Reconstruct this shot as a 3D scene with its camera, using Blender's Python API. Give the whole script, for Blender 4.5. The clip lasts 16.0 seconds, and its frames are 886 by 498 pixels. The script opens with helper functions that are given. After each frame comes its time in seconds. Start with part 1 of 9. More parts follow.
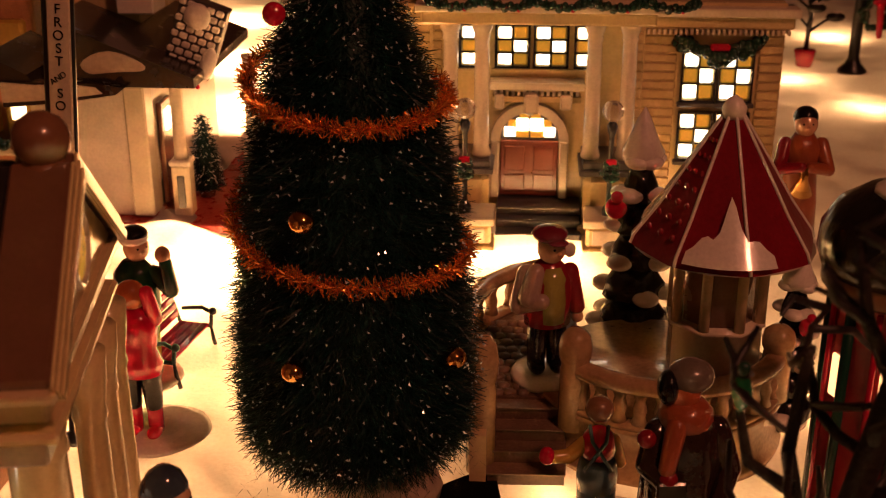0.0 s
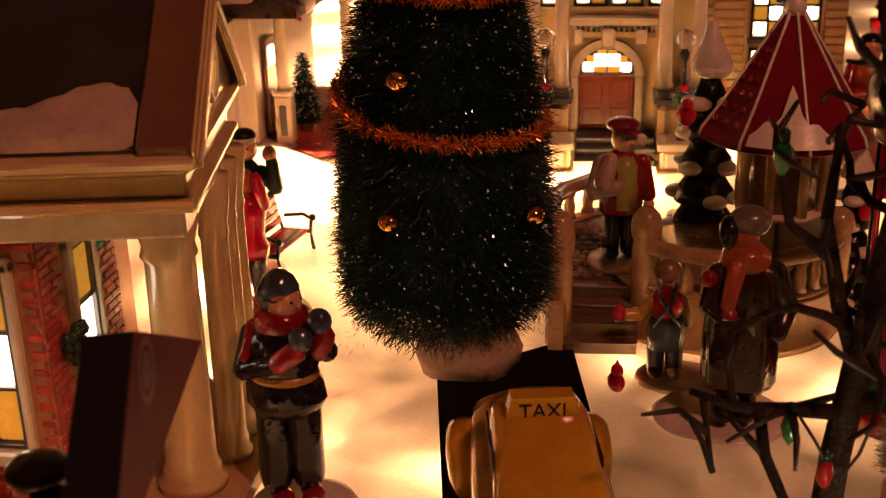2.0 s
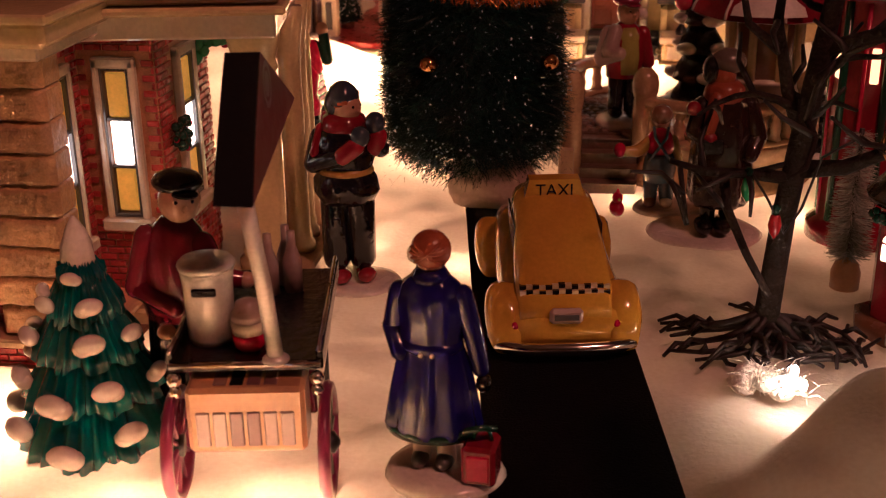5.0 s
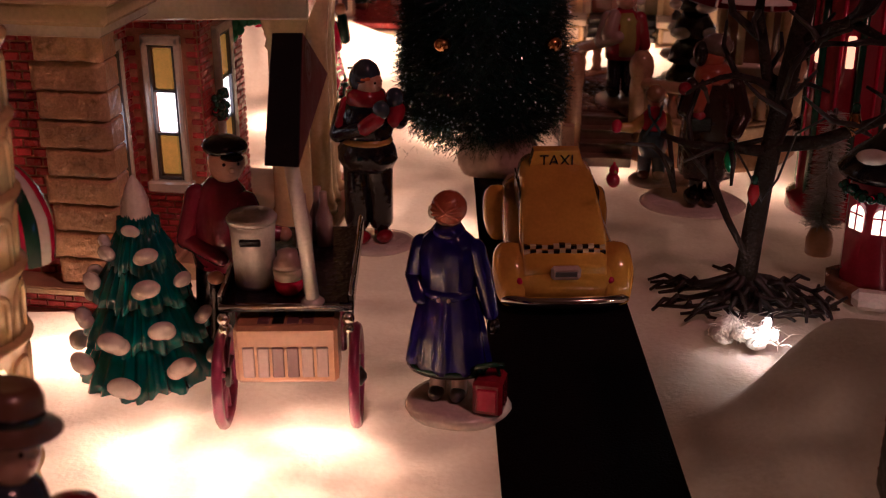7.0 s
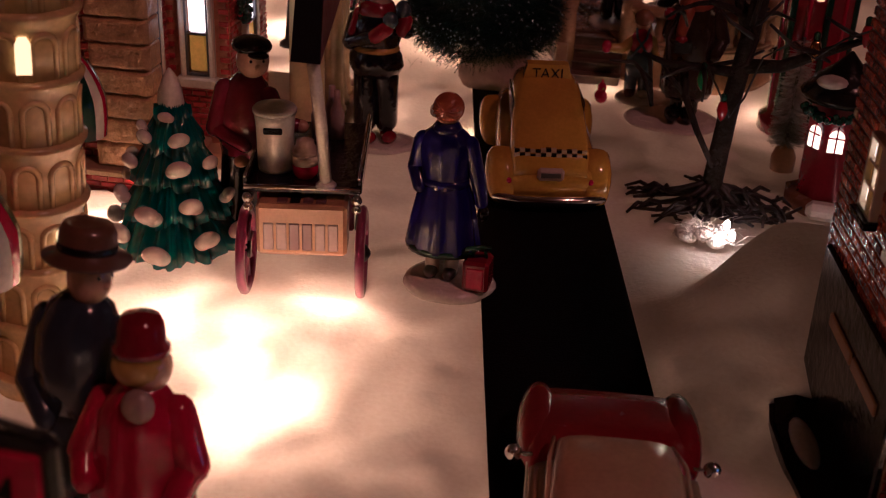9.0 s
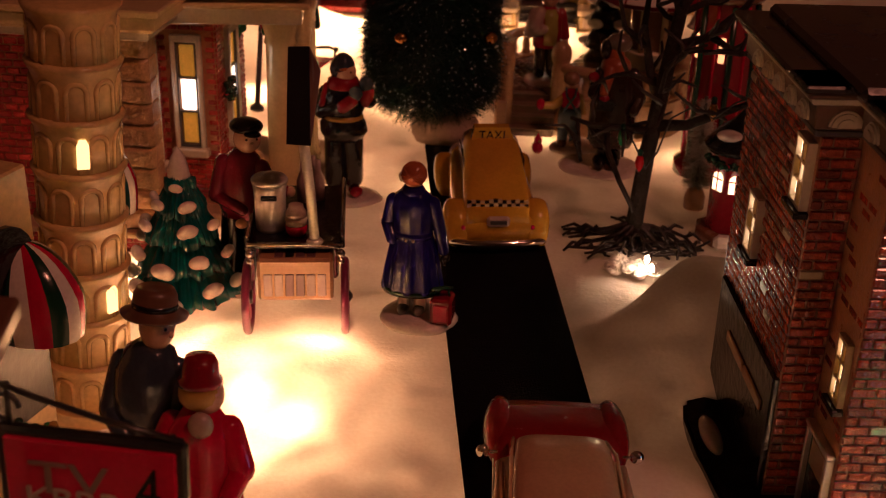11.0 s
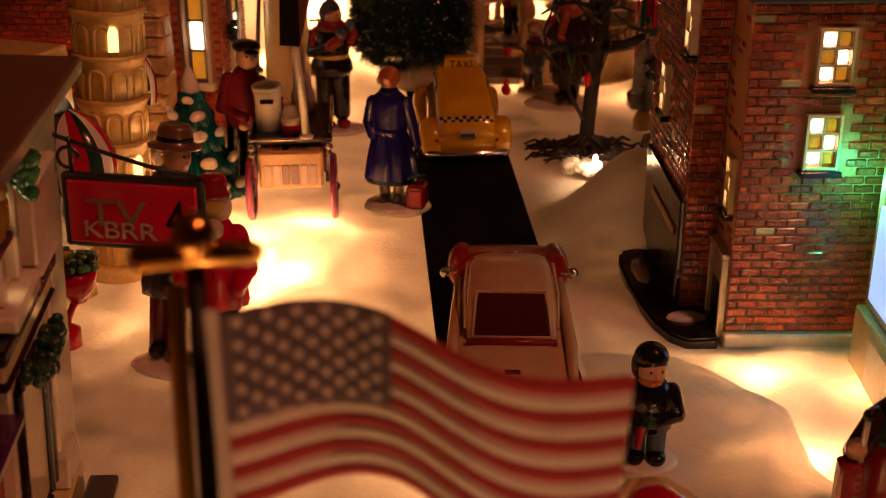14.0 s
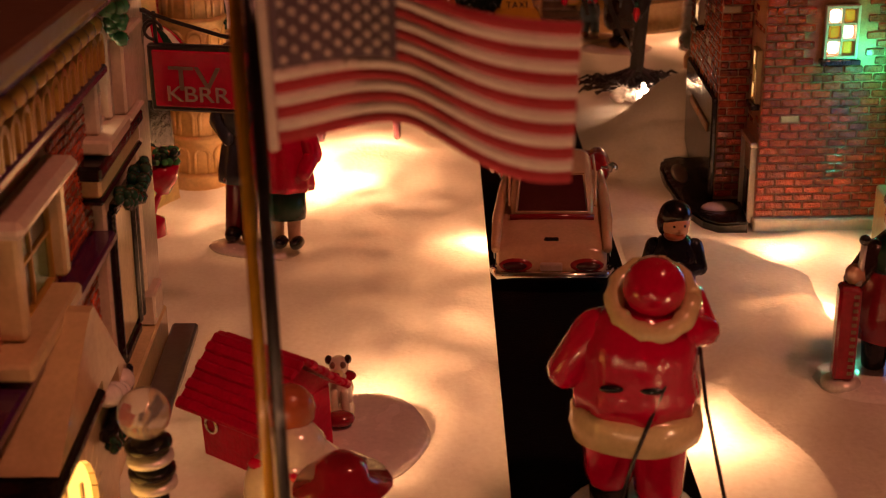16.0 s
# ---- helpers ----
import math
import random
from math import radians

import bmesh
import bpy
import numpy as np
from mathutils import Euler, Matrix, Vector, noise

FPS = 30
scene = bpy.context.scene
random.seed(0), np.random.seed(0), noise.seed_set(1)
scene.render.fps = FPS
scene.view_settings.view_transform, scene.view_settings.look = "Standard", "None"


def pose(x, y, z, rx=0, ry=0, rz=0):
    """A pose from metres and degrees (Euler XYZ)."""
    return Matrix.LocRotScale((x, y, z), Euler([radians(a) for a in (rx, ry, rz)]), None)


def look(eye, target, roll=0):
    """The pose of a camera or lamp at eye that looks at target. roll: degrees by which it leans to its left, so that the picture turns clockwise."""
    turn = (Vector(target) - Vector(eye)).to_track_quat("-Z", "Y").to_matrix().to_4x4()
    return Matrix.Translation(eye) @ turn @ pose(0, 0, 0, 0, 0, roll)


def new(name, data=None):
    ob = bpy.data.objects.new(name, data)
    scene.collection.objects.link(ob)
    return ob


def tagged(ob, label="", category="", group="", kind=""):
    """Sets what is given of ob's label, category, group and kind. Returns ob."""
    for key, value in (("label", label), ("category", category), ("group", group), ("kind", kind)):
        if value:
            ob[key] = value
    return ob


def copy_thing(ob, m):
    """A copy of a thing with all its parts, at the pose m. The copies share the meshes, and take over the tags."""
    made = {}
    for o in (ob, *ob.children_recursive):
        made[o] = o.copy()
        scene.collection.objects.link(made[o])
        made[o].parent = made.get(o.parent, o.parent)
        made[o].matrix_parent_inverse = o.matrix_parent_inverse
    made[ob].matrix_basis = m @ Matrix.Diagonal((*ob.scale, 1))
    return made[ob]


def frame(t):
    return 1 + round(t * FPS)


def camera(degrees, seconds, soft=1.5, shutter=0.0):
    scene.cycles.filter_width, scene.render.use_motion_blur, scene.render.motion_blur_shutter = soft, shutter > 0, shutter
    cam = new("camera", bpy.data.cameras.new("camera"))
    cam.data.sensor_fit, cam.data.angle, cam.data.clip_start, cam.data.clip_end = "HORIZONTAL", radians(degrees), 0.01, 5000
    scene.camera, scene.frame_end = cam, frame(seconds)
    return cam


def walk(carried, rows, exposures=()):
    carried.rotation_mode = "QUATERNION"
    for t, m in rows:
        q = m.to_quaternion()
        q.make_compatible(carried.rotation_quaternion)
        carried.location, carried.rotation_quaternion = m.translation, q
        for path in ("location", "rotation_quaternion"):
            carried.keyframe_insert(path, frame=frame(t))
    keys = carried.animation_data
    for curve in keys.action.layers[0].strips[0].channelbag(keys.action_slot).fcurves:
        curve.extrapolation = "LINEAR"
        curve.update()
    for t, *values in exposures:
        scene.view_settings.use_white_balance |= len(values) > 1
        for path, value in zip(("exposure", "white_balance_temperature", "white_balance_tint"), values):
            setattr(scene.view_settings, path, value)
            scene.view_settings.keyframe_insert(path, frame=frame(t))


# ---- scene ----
cam = camera(40.8, 16.0, soft=1.1)
PATH = [
    (0, (0.131, 0.24, 0.319), (-0.004, 2.086, -0.439), -0.1),
    (0.5, (0.132, 0.21, 0.306), (-0.031, 2.062, -0.431), -0.5),
    (1, (0.13, 0.189, 0.29), (-0.09, 2.049, -0.412), -1.2),
    (1.5, (0.133, 0.178, 0.279), (-0.122, 2.036, -0.417), -1.4),
    (2, (0.138, 0.163, 0.267), (-0.138, 2.016, -0.432), -1.4),
    (2.5, (0.141, 0.143, 0.254), (-0.158, 1.99, -0.451), -1.7),
    (3, (0.145, 0.122, 0.245), (-0.169, 1.963, -0.471), -2.0),
    (3.5, (0.142, 0.099, 0.238), (-0.172, 1.937, -0.484), -1.8),
    (4, (0.147, 0.081, 0.235), (-0.171, 1.915, -0.496), -1.7),
    (4.2, (0.147, 0.07, 0.234), (-0.162, 1.906, -0.497), -1.2),
    (6.3, (0.15, -0.003, 0.237), (-0.14, 1.834, -0.5), -0.6),
    (6.5, (0.147, -0.009, 0.243), (-0.141, 1.823, -0.506), -0.3),
    (7, (0.15, -0.023, 0.248), (-0.144, 1.802, -0.516), -0.1),
    (7.5, (0.153, -0.038, 0.251), (-0.141, 1.765, -0.563), 0.4),
    (8, (0.158, -0.051, 0.257), (-0.196, 1.703, -0.636), 0.1),
    (8.5, (0.163, -0.067, 0.256), (-0.214, 1.666, -0.668), 1.1),
    (9, (0.16, -0.088, 0.262), (-0.115, 1.686, -0.62), 2.5),
    (9.5, (0.155, -0.103, 0.283), (-0.097, 1.668, -0.611), 2.9),
    (10, (0.161, -0.128, 0.311), (-0.07, 1.652, -0.571), 2.4),
    (10.2, (0.156, -0.14, 0.321), (-0.049, 1.644, -0.559), 2.5),
    (12.3, (0.174, -0.244, 0.305), (0.004, 1.595, -0.463), 1.0),
    (12.5, (0.177, -0.252, 0.303), (0.016, 1.587, -0.465), 1.0),
    (13, (0.185, -0.278, 0.293), (0.035, 1.562, -0.478), 0.6),
    (13.5, (0.189, -0.3, 0.286), (0.026, 1.54, -0.482), -0.0),
    (14, (0.195, -0.322, 0.275), (-0.002, 1.514, -0.493), -0.3),
    (14.5, (0.202, -0.343, 0.266), (-0.038, 1.488, -0.503), -0.6),
    (15, (0.206, -0.361, 0.253), (-0.059, 1.463, -0.524), -0.7),
    (15.5, (0.214, -0.375, 0.246), (-0.079, 1.446, -0.528), -1.2),
    (16, (0.219, -0.393, 0.236), (-0.111, 1.433, -0.511), -2.2),
]
cam.data.dof.use_dof, cam.data.dof.focus_distance, cam.data.dof.aperture_fstop = True, 0.54, 22.0
EXPOSURES = [(0.0, 0.95, 6200, 17), (4.0, 1.10, 5700, 30), (6.5, 0.12, 4600, 31), (8.5, -0.12, 4550, 33), (9.0, -0.24, 4600, 34), (10.0, -0.06, 5400, 38), (12.5, 0.27, 6400, 30), (14.5, 0.60, 7400, 33), (15.3, 0.70, 7500, 37), (16.0, 0.55, 6400, 36)]
walk(cam, [(t, look(eye, target, roll)) for t, eye, target, roll in PATH], EXPOSURES)

# ---------------------------------------------------------------- light
world = bpy.data.worlds.new("dim_room")
world.use_nodes = True
scene.world = world
world.node_tree.nodes["Background"].inputs["Color"].default_value = (1.0, 0.55, 0.3, 1)
world.node_tree.nodes["Background"].inputs["Strength"].default_value = 0.012
BULB = (1.0, 0.52, 0.22)


def bulb_lamp(x, y, z, watts, colour=BULB, radius=0.006):
    d = bpy.data.lights.new("string_or_fill_light", "POINT")
    d.energy, d.color, d.shadow_soft_size = watts, colour, radius
    ob = new("string_or_fill_light", d)
    ob.location = (x, y, z)
    return ob


# string lights that lie under the snow blanket, some added as fill: x, y, depth, watts
UNDER = [
    (-0.105, 1.20, 0.026, 2.0), (-0.156, 1.38, 0.026, 2.2), (-0.21, 1.56, 0.026, 2.2),
    # this row is added to brighten the brick house and town hall fronts
    (-0.088, 0.420, 0.018, 0.46), (-0.032, 0.475, 0.018, 0.10), (0.150, 0.935, 0.018, 0.45), (0.215, 0.985, 0.016, 0.35), (0.060, 0.985, 0.016, 0.35),
    # the last lamp here is added to brighten the portico
    (0.036, 0.288, 0.018, 0.34), (0.016, 0.314, 0.018, 0.17), (-0.026, 0.346, 0.017, 0.30), (0.040, 0.358, 0.014, 0.17), (0.022, 0.256, 0.017, 0.15), (0.006, 0.335, 0.016, 0.08), (0.205, 0.345, 0.030, 0.006), (0.236, 0.385, 0.036, 0.007), (-0.062, 0.668, 0.020, 0.30),
    (0.134, 0.188, 0.013, 0.17), (0.29, 0.192, 0.013, 0.15), (0.303, 0.118, 0.014, 0.165), (0.243, 0.002, 0.016, 0.22), (0.335, 0.18, 0.016, 0.089),
    # the third lamp here is added to brighten the station wall
    (0.146, 0.095, 0.030, 0.09), (0.112, 0.02, 0.020, 0.16), (0.010, 0.004, 0.018, 0.07), (0.128, -0.02, 0.016, 0.041), (-0.03, 0.215, 0.018, 0.038), (-0.01, 0.621, 0.02, 0.203), (0.068, 0.598, 0.018, 0.09),
    (0.086, 0.478, 0.018, 0.046), (0.03, 0.765, 0.02, 0.25), (0.148, 0.712, 0.014, 0.055), (0.258, 0.685, 0.018, 0.17),
    (0.278, 0.81, 0.018, 0.175), (-0.06, 0.915, 0.024, 1.3), (-0.015, 0.985, 0.024, 0.562), (-0.02, 1.12, 0.024, 1.875), (0.01, 1.04, 0.024, 1.125), (-0.03, 1.24, 0.024, 1.875), (0.103, 0.936, 0.018, 0.219), (-0.1, 0.79, 0.02, 0.562), (-0.16, 1.35, 0.024, 0.875),
    (0.47, 1.6, 0.02, 0.375), (0.435, 1.3, 0.018, 0.25), (0.39, 1.4, 0.018, 0.25), (0, 0.82, 0.02, 0.375), (0.212, 0.72, 0.016, 0.03),
]

# unseen lamps towards the near edge of the table, added to brighten flag and figures
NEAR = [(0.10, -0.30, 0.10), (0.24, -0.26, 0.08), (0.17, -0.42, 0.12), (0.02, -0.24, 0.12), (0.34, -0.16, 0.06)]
# unseen area light near the ceiling, added as warm fill over the village
lamp_data = bpy.data.lights.new("added_fill_light", "AREA")
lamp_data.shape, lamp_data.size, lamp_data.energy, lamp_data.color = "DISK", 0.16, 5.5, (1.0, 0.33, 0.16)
lamp_ob = new("added_fill_light", lamp_data)
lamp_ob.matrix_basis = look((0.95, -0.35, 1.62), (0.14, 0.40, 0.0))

# ---------------------------------------------------------------- materials
MATS = {}


def mat(name, col, rough=0.5, metal=0.0, var=0.15, scale=120.0, bump=0.0, bscale=None, coat=0.0, emit=0.0, trans=0.0, sub=0.0, island=0.0, sheen=0.0):
    if name in MATS:
        return MATS[name]
    m = bpy.data.materials.new(name)
    m.use_nodes = True
    nt = m.node_tree
    b = nt.nodes["Principled BSDF"]
    b.inputs["Roughness"].default_value = rough
    b.inputs["Metallic"].default_value = metal
    b.inputs["Coat Weight"].default_value = coat
    b.inputs["Coat Roughness"].default_value = 0.08
    b.inputs["Transmission Weight"].default_value = trans
    b.inputs["Sheen Weight"].default_value = sheen
    tc = nt.nodes.new("ShaderNodeTexCoord")
    n1 = nt.nodes.new("ShaderNodeTexNoise")
    n1.inputs["Scale"].default_value, n1.inputs["Detail"].default_value = scale, 4.0
    n2 = nt.nodes.new("ShaderNodeTexNoise")
    n2.inputs["Scale"].default_value, n2.inputs["Detail"].default_value = scale * 6, 2.0
    nt.links.new(tc.outputs["Object"], n1.inputs["Vector"])
    nt.links.new(tc.outputs["Object"], n2.inputs["Vector"])
    add = nt.nodes.new("ShaderNodeMath")
    add.operation = "ADD"
    nt.links.new(n1.outputs["Fac"], add.inputs[0])
    nt.links.new(n2.outputs["Fac"], add.inputs[1])
    ramp = nt.nodes.new("ShaderNodeMapRange")
    ramp.inputs["From Min"].default_value, ramp.inputs["From Max"].default_value = 0.6, 1.4
    ramp.inputs["To Min"].default_value, ramp.inputs["To Max"].default_value = 1 - var, 1 + var
    nt.links.new(add.outputs[0], ramp.inputs["Value"])
    last = ramp.outputs[0]
    if island:
        geo = nt.nodes.new("ShaderNodeNewGeometry")
        info = nt.nodes.new("ShaderNodeObjectInfo")
        s = nt.nodes.new("ShaderNodeMath")
        s.operation = "ADD"
        nt.links.new(geo.outputs["Random Per Island"], s.inputs[0])
        nt.links.new(info.outputs["Random"], s.inputs[1])
        f = nt.nodes.new("ShaderNodeMath")
        f.operation = "FRACT"
        nt.links.new(s.outputs[0], f.inputs[0])
        r2 = nt.nodes.new("ShaderNodeMapRange")
        r2.inputs["To Min"].default_value, r2.inputs["To Max"].default_value = 1 - island, 1 + island
        nt.links.new(f.outputs[0], r2.inputs["Value"])
        mu = nt.nodes.new("ShaderNodeMath")
        mu.operation = "MULTIPLY"
        nt.links.new(last, mu.inputs[0])
        nt.links.new(r2.outputs[0], mu.inputs[1])
        last = mu.outputs[0]
    mix = nt.nodes.new("ShaderNodeVectorMath")
    mix.operation = "SCALE"
    mix.inputs[0].default_value = col
    nt.links.new(last, mix.inputs["Scale"])
    nt.links.new(mix.outputs[0], b.inputs["Base Color"])
    rr = nt.nodes.new("ShaderNodeMapRange")
    rr.inputs["To Min"].default_value, rr.inputs["To Max"].default_value = max(0.02, rough * 0.75), min(1, rough * 1.3)
    nt.links.new(n1.outputs["Fac"], rr.inputs["Value"])
    nt.links.new(rr.outputs[0], b.inputs["Roughness"])
    if bump:
        nb = nt.nodes.new("ShaderNodeTexNoise")
        nb.inputs["Scale"].default_value, nb.inputs["Detail"].default_value = bscale or scale * 3, 3.0
        nt.links.new(tc.outputs["Object"], nb.inputs["Vector"])
        bp = nt.nodes.new("ShaderNodeBump")
        bp.inputs["Strength"].default_value, bp.inputs["Distance"].default_value = bump, 0.0015
        nt.links.new(nb.outputs["Fac"], bp.inputs["Height"])
        nt.links.new(bp.outputs[0], b.inputs["Normal"])
    if emit:
        b.inputs["Emission Color"].default_value = (*col, 1)
        b.inputs["Emission Strength"].default_value = emit
    MATS[name] = m
    return m


def glaze(name, col, rough=0.16, var=0.12, scale=90, bump=0.12, coat=0.6):
    """Glazed, hand-painted porcelain."""
    return mat(name, col, rough, 0, var, scale, bump, scale * 2.5, coat=coat)


def snow_sheet_material():
    m = bpy.data.materials.new("cotton_snow")
    m.use_nodes = True
    nt = m.node_tree
    out = nt.nodes["Material Output"]
    b = nt.nodes["Principled BSDF"]
    b.inputs["Roughness"].default_value = 0.9
    b.inputs["Sheen Weight"].default_value = 0.3
    tc = nt.nodes.new("ShaderNodeTexCoord")
    n1 = nt.nodes.new("ShaderNodeTexNoise")
    n1.inputs["Scale"].default_value, n1.inputs["Detail"].default_value = 22, 5
    n2 = nt.nodes.new("ShaderNodeTexNoise")
    n2.inputs["Scale"].default_value, n2.inputs["Detail"].default_value = 420, 4
    n3 = nt.nodes.new("ShaderNodeTexNoise")
    n3.inputs["Scale"].default_value, n3.inputs["Detail"].default_value = 130, 3
    for n in (n1, n2, n3):
        nt.links.new(tc.outputs["Object"], n.inputs["Vector"])
    ramp = nt.nodes.new("ShaderNodeValToRGB")
    ramp.color_ramp.elements[0].position, ramp.color_ramp.elements[0].color = 0.3, (0.66, 0.60, 0.54, 1)
    ramp.color_ramp.elements[1].position, ramp.color_ramp.elements[1].color = 0.75, (0.84, 0.81, 0.77, 1)
    mx = nt.nodes.new("ShaderNodeMath")
    mx.operation = "MULTIPLY_ADD"
    mx.inputs[1].default_value = 0.4
    nt.links.new(n2.outputs["Fac"], mx.inputs[0])
    m2 = nt.nodes.new("ShaderNodeMath")
    m2.operation = "MULTIPLY"
    m2.inputs[1].default_value = 0.6
    nt.links.new(n1.outputs["Fac"], m2.inputs[0])
    nt.links.new(m2.outputs[0], mx.inputs[2])
    nt.links.new(mx.outputs[0], ramp.inputs["Fac"])
    nt.links.new(ramp.outputs["Color"], b.inputs["Base Color"])
    bp = nt.nodes.new("ShaderNodeBump")
    bp.inputs["Strength"].default_value, bp.inputs["Distance"].default_value = 0.5, 0.0012
    sm = nt.nodes.new("ShaderNodeMath")
    sm.operation = "ADD"
    nt.links.new(n2.outputs["Fac"], sm.inputs[0])
    nt.links.new(n3.outputs["Fac"], sm.inputs[1])
    nt.links.new(sm.outputs[0], bp.inputs["Height"])
    nt.links.new(bp.outputs[0], b.inputs["Normal"])
    tr = nt.nodes.new("ShaderNodeBsdfTranslucent")
    nt.links.new(ramp.outputs["Color"], tr.inputs["Color"])
    ms = nt.nodes.new("ShaderNodeMixShader")
    n4 = nt.nodes.new("ShaderNodeTexNoise")
    n4.inputs["Scale"].default_value, n4.inputs["Detail"].default_value = 50, 5
    nt.links.new(tc.outputs["Object"], n4.inputs["Vector"])
    thick = nt.nodes.new("ShaderNodeMapRange")
    thick.inputs["From Min"].default_value, thick.inputs["From Max"].default_value = 0.32, 0.68
    thick.inputs["To Min"].default_value, thick.inputs["To Max"].default_value = 0.20, 0.58
    nt.links.new(n4.outputs["Fac"], thick.inputs["Value"])
    nt.links.new(thick.outputs[0], ms.inputs[0])
    nt.links.new(b.outputs[0], ms.inputs[1])
    nt.links.new(tr.outputs[0], ms.inputs[2])
    nt.links.new(ms.outputs[0], out.inputs["Surface"])
    return m


CREAM = glaze("cream_porcelain", (0.68, 0.54, 0.27))
IVORY = glaze("ivory_porcelain", (0.72, 0.64, 0.50))
WHITE = glaze("white_porcelain", (0.78, 0.73, 0.66))
SNOWC = glaze("glazed_snow", (0.80, 0.76, 0.70), 0.25)
# snow colour darkened to carry the shade on the roof slopes
DIMSN = mat("dimmed_matte_snow", (0.46, 0.36, 0.29), 0.7, 0, 0.2, 60, 0.4, 200)
TAN = glaze("tan_brick_glaze", (0.56, 0.42, 0.21), 0.25)
REDBRICK = mat("red_brick_glaze", (0.44, 0.046, 0.030), 0.28, 0, 0.25, 150, 0.3, 500, coat=0.3, island=0.25)
BRICK2 = mat("orange_brick_glaze", (0.40, 0.060, 0.017), 0.18, 0, 0.35, 150, 0.9, 420, coat=0.4, island=0.45)
MORTAR = mat("brick_mortar", (0.52, 0.24, 0.11), 0.3, 0, 0.25, 200, 0.3)
BUFF = glaze("buff_brick", (0.55, 0.40, 0.22), 0.3)
QUOIN = mat("rough_buff_stone", (0.55, 0.34, 0.16), 0.35, 0, 0.25, 150, 0.8, 260, coat=0.3, island=0.15)
TOWERC = glaze("tower_yellow_cream", (0.75, 0.54, 0.20), 0.2, 0.18, 60)
PURPLE = glaze("purple_ledge_glaze", (0.07, 0.012, 0.07), 0.2)
BROWN = glaze("brown_roof_glaze", (0.16, 0.075, 0.04), 0.3)
DARKROOF = glaze("black_roof_glaze", (0.02, 0.016, 0.016), 0.25)
BLACK = glaze("black_glaze", (0.008, 0.007, 0.008), 0.16, bump=0.3, coat=0.0)
CAPG = glaze("grey_cap_glaze", (0.15, 0.125, 0.10), 0.25)
GREYD = glaze("dark_grey_glaze", (0.07, 0.065, 0.065), 0.3)
RED = glaze("red_glaze", (0.52, 0.006, 0.036), 0.13, bump=0.3)
DRED = glaze("dark_red_glaze", (0.26, 0.010, 0.018), 0.15, bump=0.3)
MAROON = glaze("maroon_glaze", (0.20, 0.012, 0.032), 0.12, bump=0.3)
PINKR = glaze("wheel_maroon", (0.26, 0.03, 0.10), 0.3)
BLUE = glaze("navy_blue_glaze", (0.009, 0.007, 0.135), 0.08, bump=0.12, coat=0.0)
SBLUE = glaze("slate_blue_glaze", (0.034, 0.048, 0.075), 0.12, bump=0.3)
NAVY = glaze("black_blue_glaze", (0.009, 0.009, 0.016), 0.08, bump=0.35, coat=0.0)
DENIM = glaze("denim_glaze", (0.10, 0.16, 0.24), 0.2)
GREEN = glaze("pine_green_glaze", (0.0, 0.105, 0.112), 0.06, bump=0.2)
LGREEN = glaze("bright_green_glaze", (0.03, 0.22, 0.07), 0.2)
DGREEN = glaze("dark_green_glaze", (0.007, 0.042, 0.024), 0.18, coat=0.1)
YELLOW = glaze("taxi_yellow_glaze", (0.58, 0.31, 0.012), 0.11)
VEST = glaze("olive_vest_glaze", (0.36, 0.33, 0.07), 0.2)
MUSTARD = glaze("mustard_glaze", (0.50, 0.30, 0.05), 0.2)
ORANGE = glaze("orange_scarf_glaze", (0.34, 0.075, 0.025), 0.3, bump=0.4)
SKIN = glaze("painted_face", (0.62, 0.34, 0.21), 0.2)
HAIR = glaze("auburn_hair_glaze", (0.40, 0.10, 0.03), 0.25, bump=0.5, coat=0.2)
BROWNC = glaze("dark_brown_coat", (0.028, 0.014, 0.011), 0.07, bump=0.4, coat=0.1)
DOORR = glaze("red_brown_door", (0.26, 0.06, 0.025), 0.22)
WOODC = glaze("brown_wood_glaze", (0.22, 0.10, 0.05), 0.25)
CRATE = glaze("crate_wood", (0.55, 0.30, 0.13), 0.3)
SLATP = glaze("plum_slat", (0.20, 0.10, 0.10), 0.3)
SLATG = glaze("grey_pink_slat", (0.42, 0.30, 0.26), 0.3)
UMBR = mat("maroon_canvas", (0.12, 0.014, 0.018), 0.55, 0, 0.2, 150, 0.2)
SIGNG = glaze("dull_sign_grey", (0.22, 0.13, 0.11), 0.35)
SILVER = mat("silver_paint", (0.70, 0.67, 0.62), 0.3, 0.25, 0.15, 120, 0.15, coat=0.2)
CHROME = mat("chrome_trim", (0.75, 0.72, 0.68), 0.12, 1.0, 0.05)
BCLOTH = mat("black_canvas", (0.010, 0.009, 0.010), 0.75, 0, 0.2, 200, 0.2)
IRON = mat("black_iron", (0.012, 0.011, 0.012), 0.3, 0, 0.2, 200, 0.2, coat=0.3)
BRASS = mat("gold_bead", (0.8, 0.45, 0.13), 0.12, 1.0, 0.15, 150)
ROAD = mat("black_felt_road", (0.005, 0.004, 0.0045), 0.95, 0, 0.3, 60, 0.5, 900)
BARK = mat("dark_brown_bark", (0.022, 0.014, 0.010), 0.7, 0, 0.4, 160, 1.0, 500)
TWIG = mat("dark_twig", (0.018, 0.012, 0.011), 0.45, 0, 0.3, 160, 0.4)
NEEDLE = mat("sisal_green", (0.0012, 0.024, 0.020), 0.45, 0, 0.35, 60, island=0.5)
NEEDLE2 = mat("frosted_bristle", (0.42, 0.42, 0.36), 0.6, 0, 0.35, 60, island=0.5)
GLITTER = mat("glitter_flake", (0.75, 0.93, 0.98), 0.2, 0.4, 0.1)
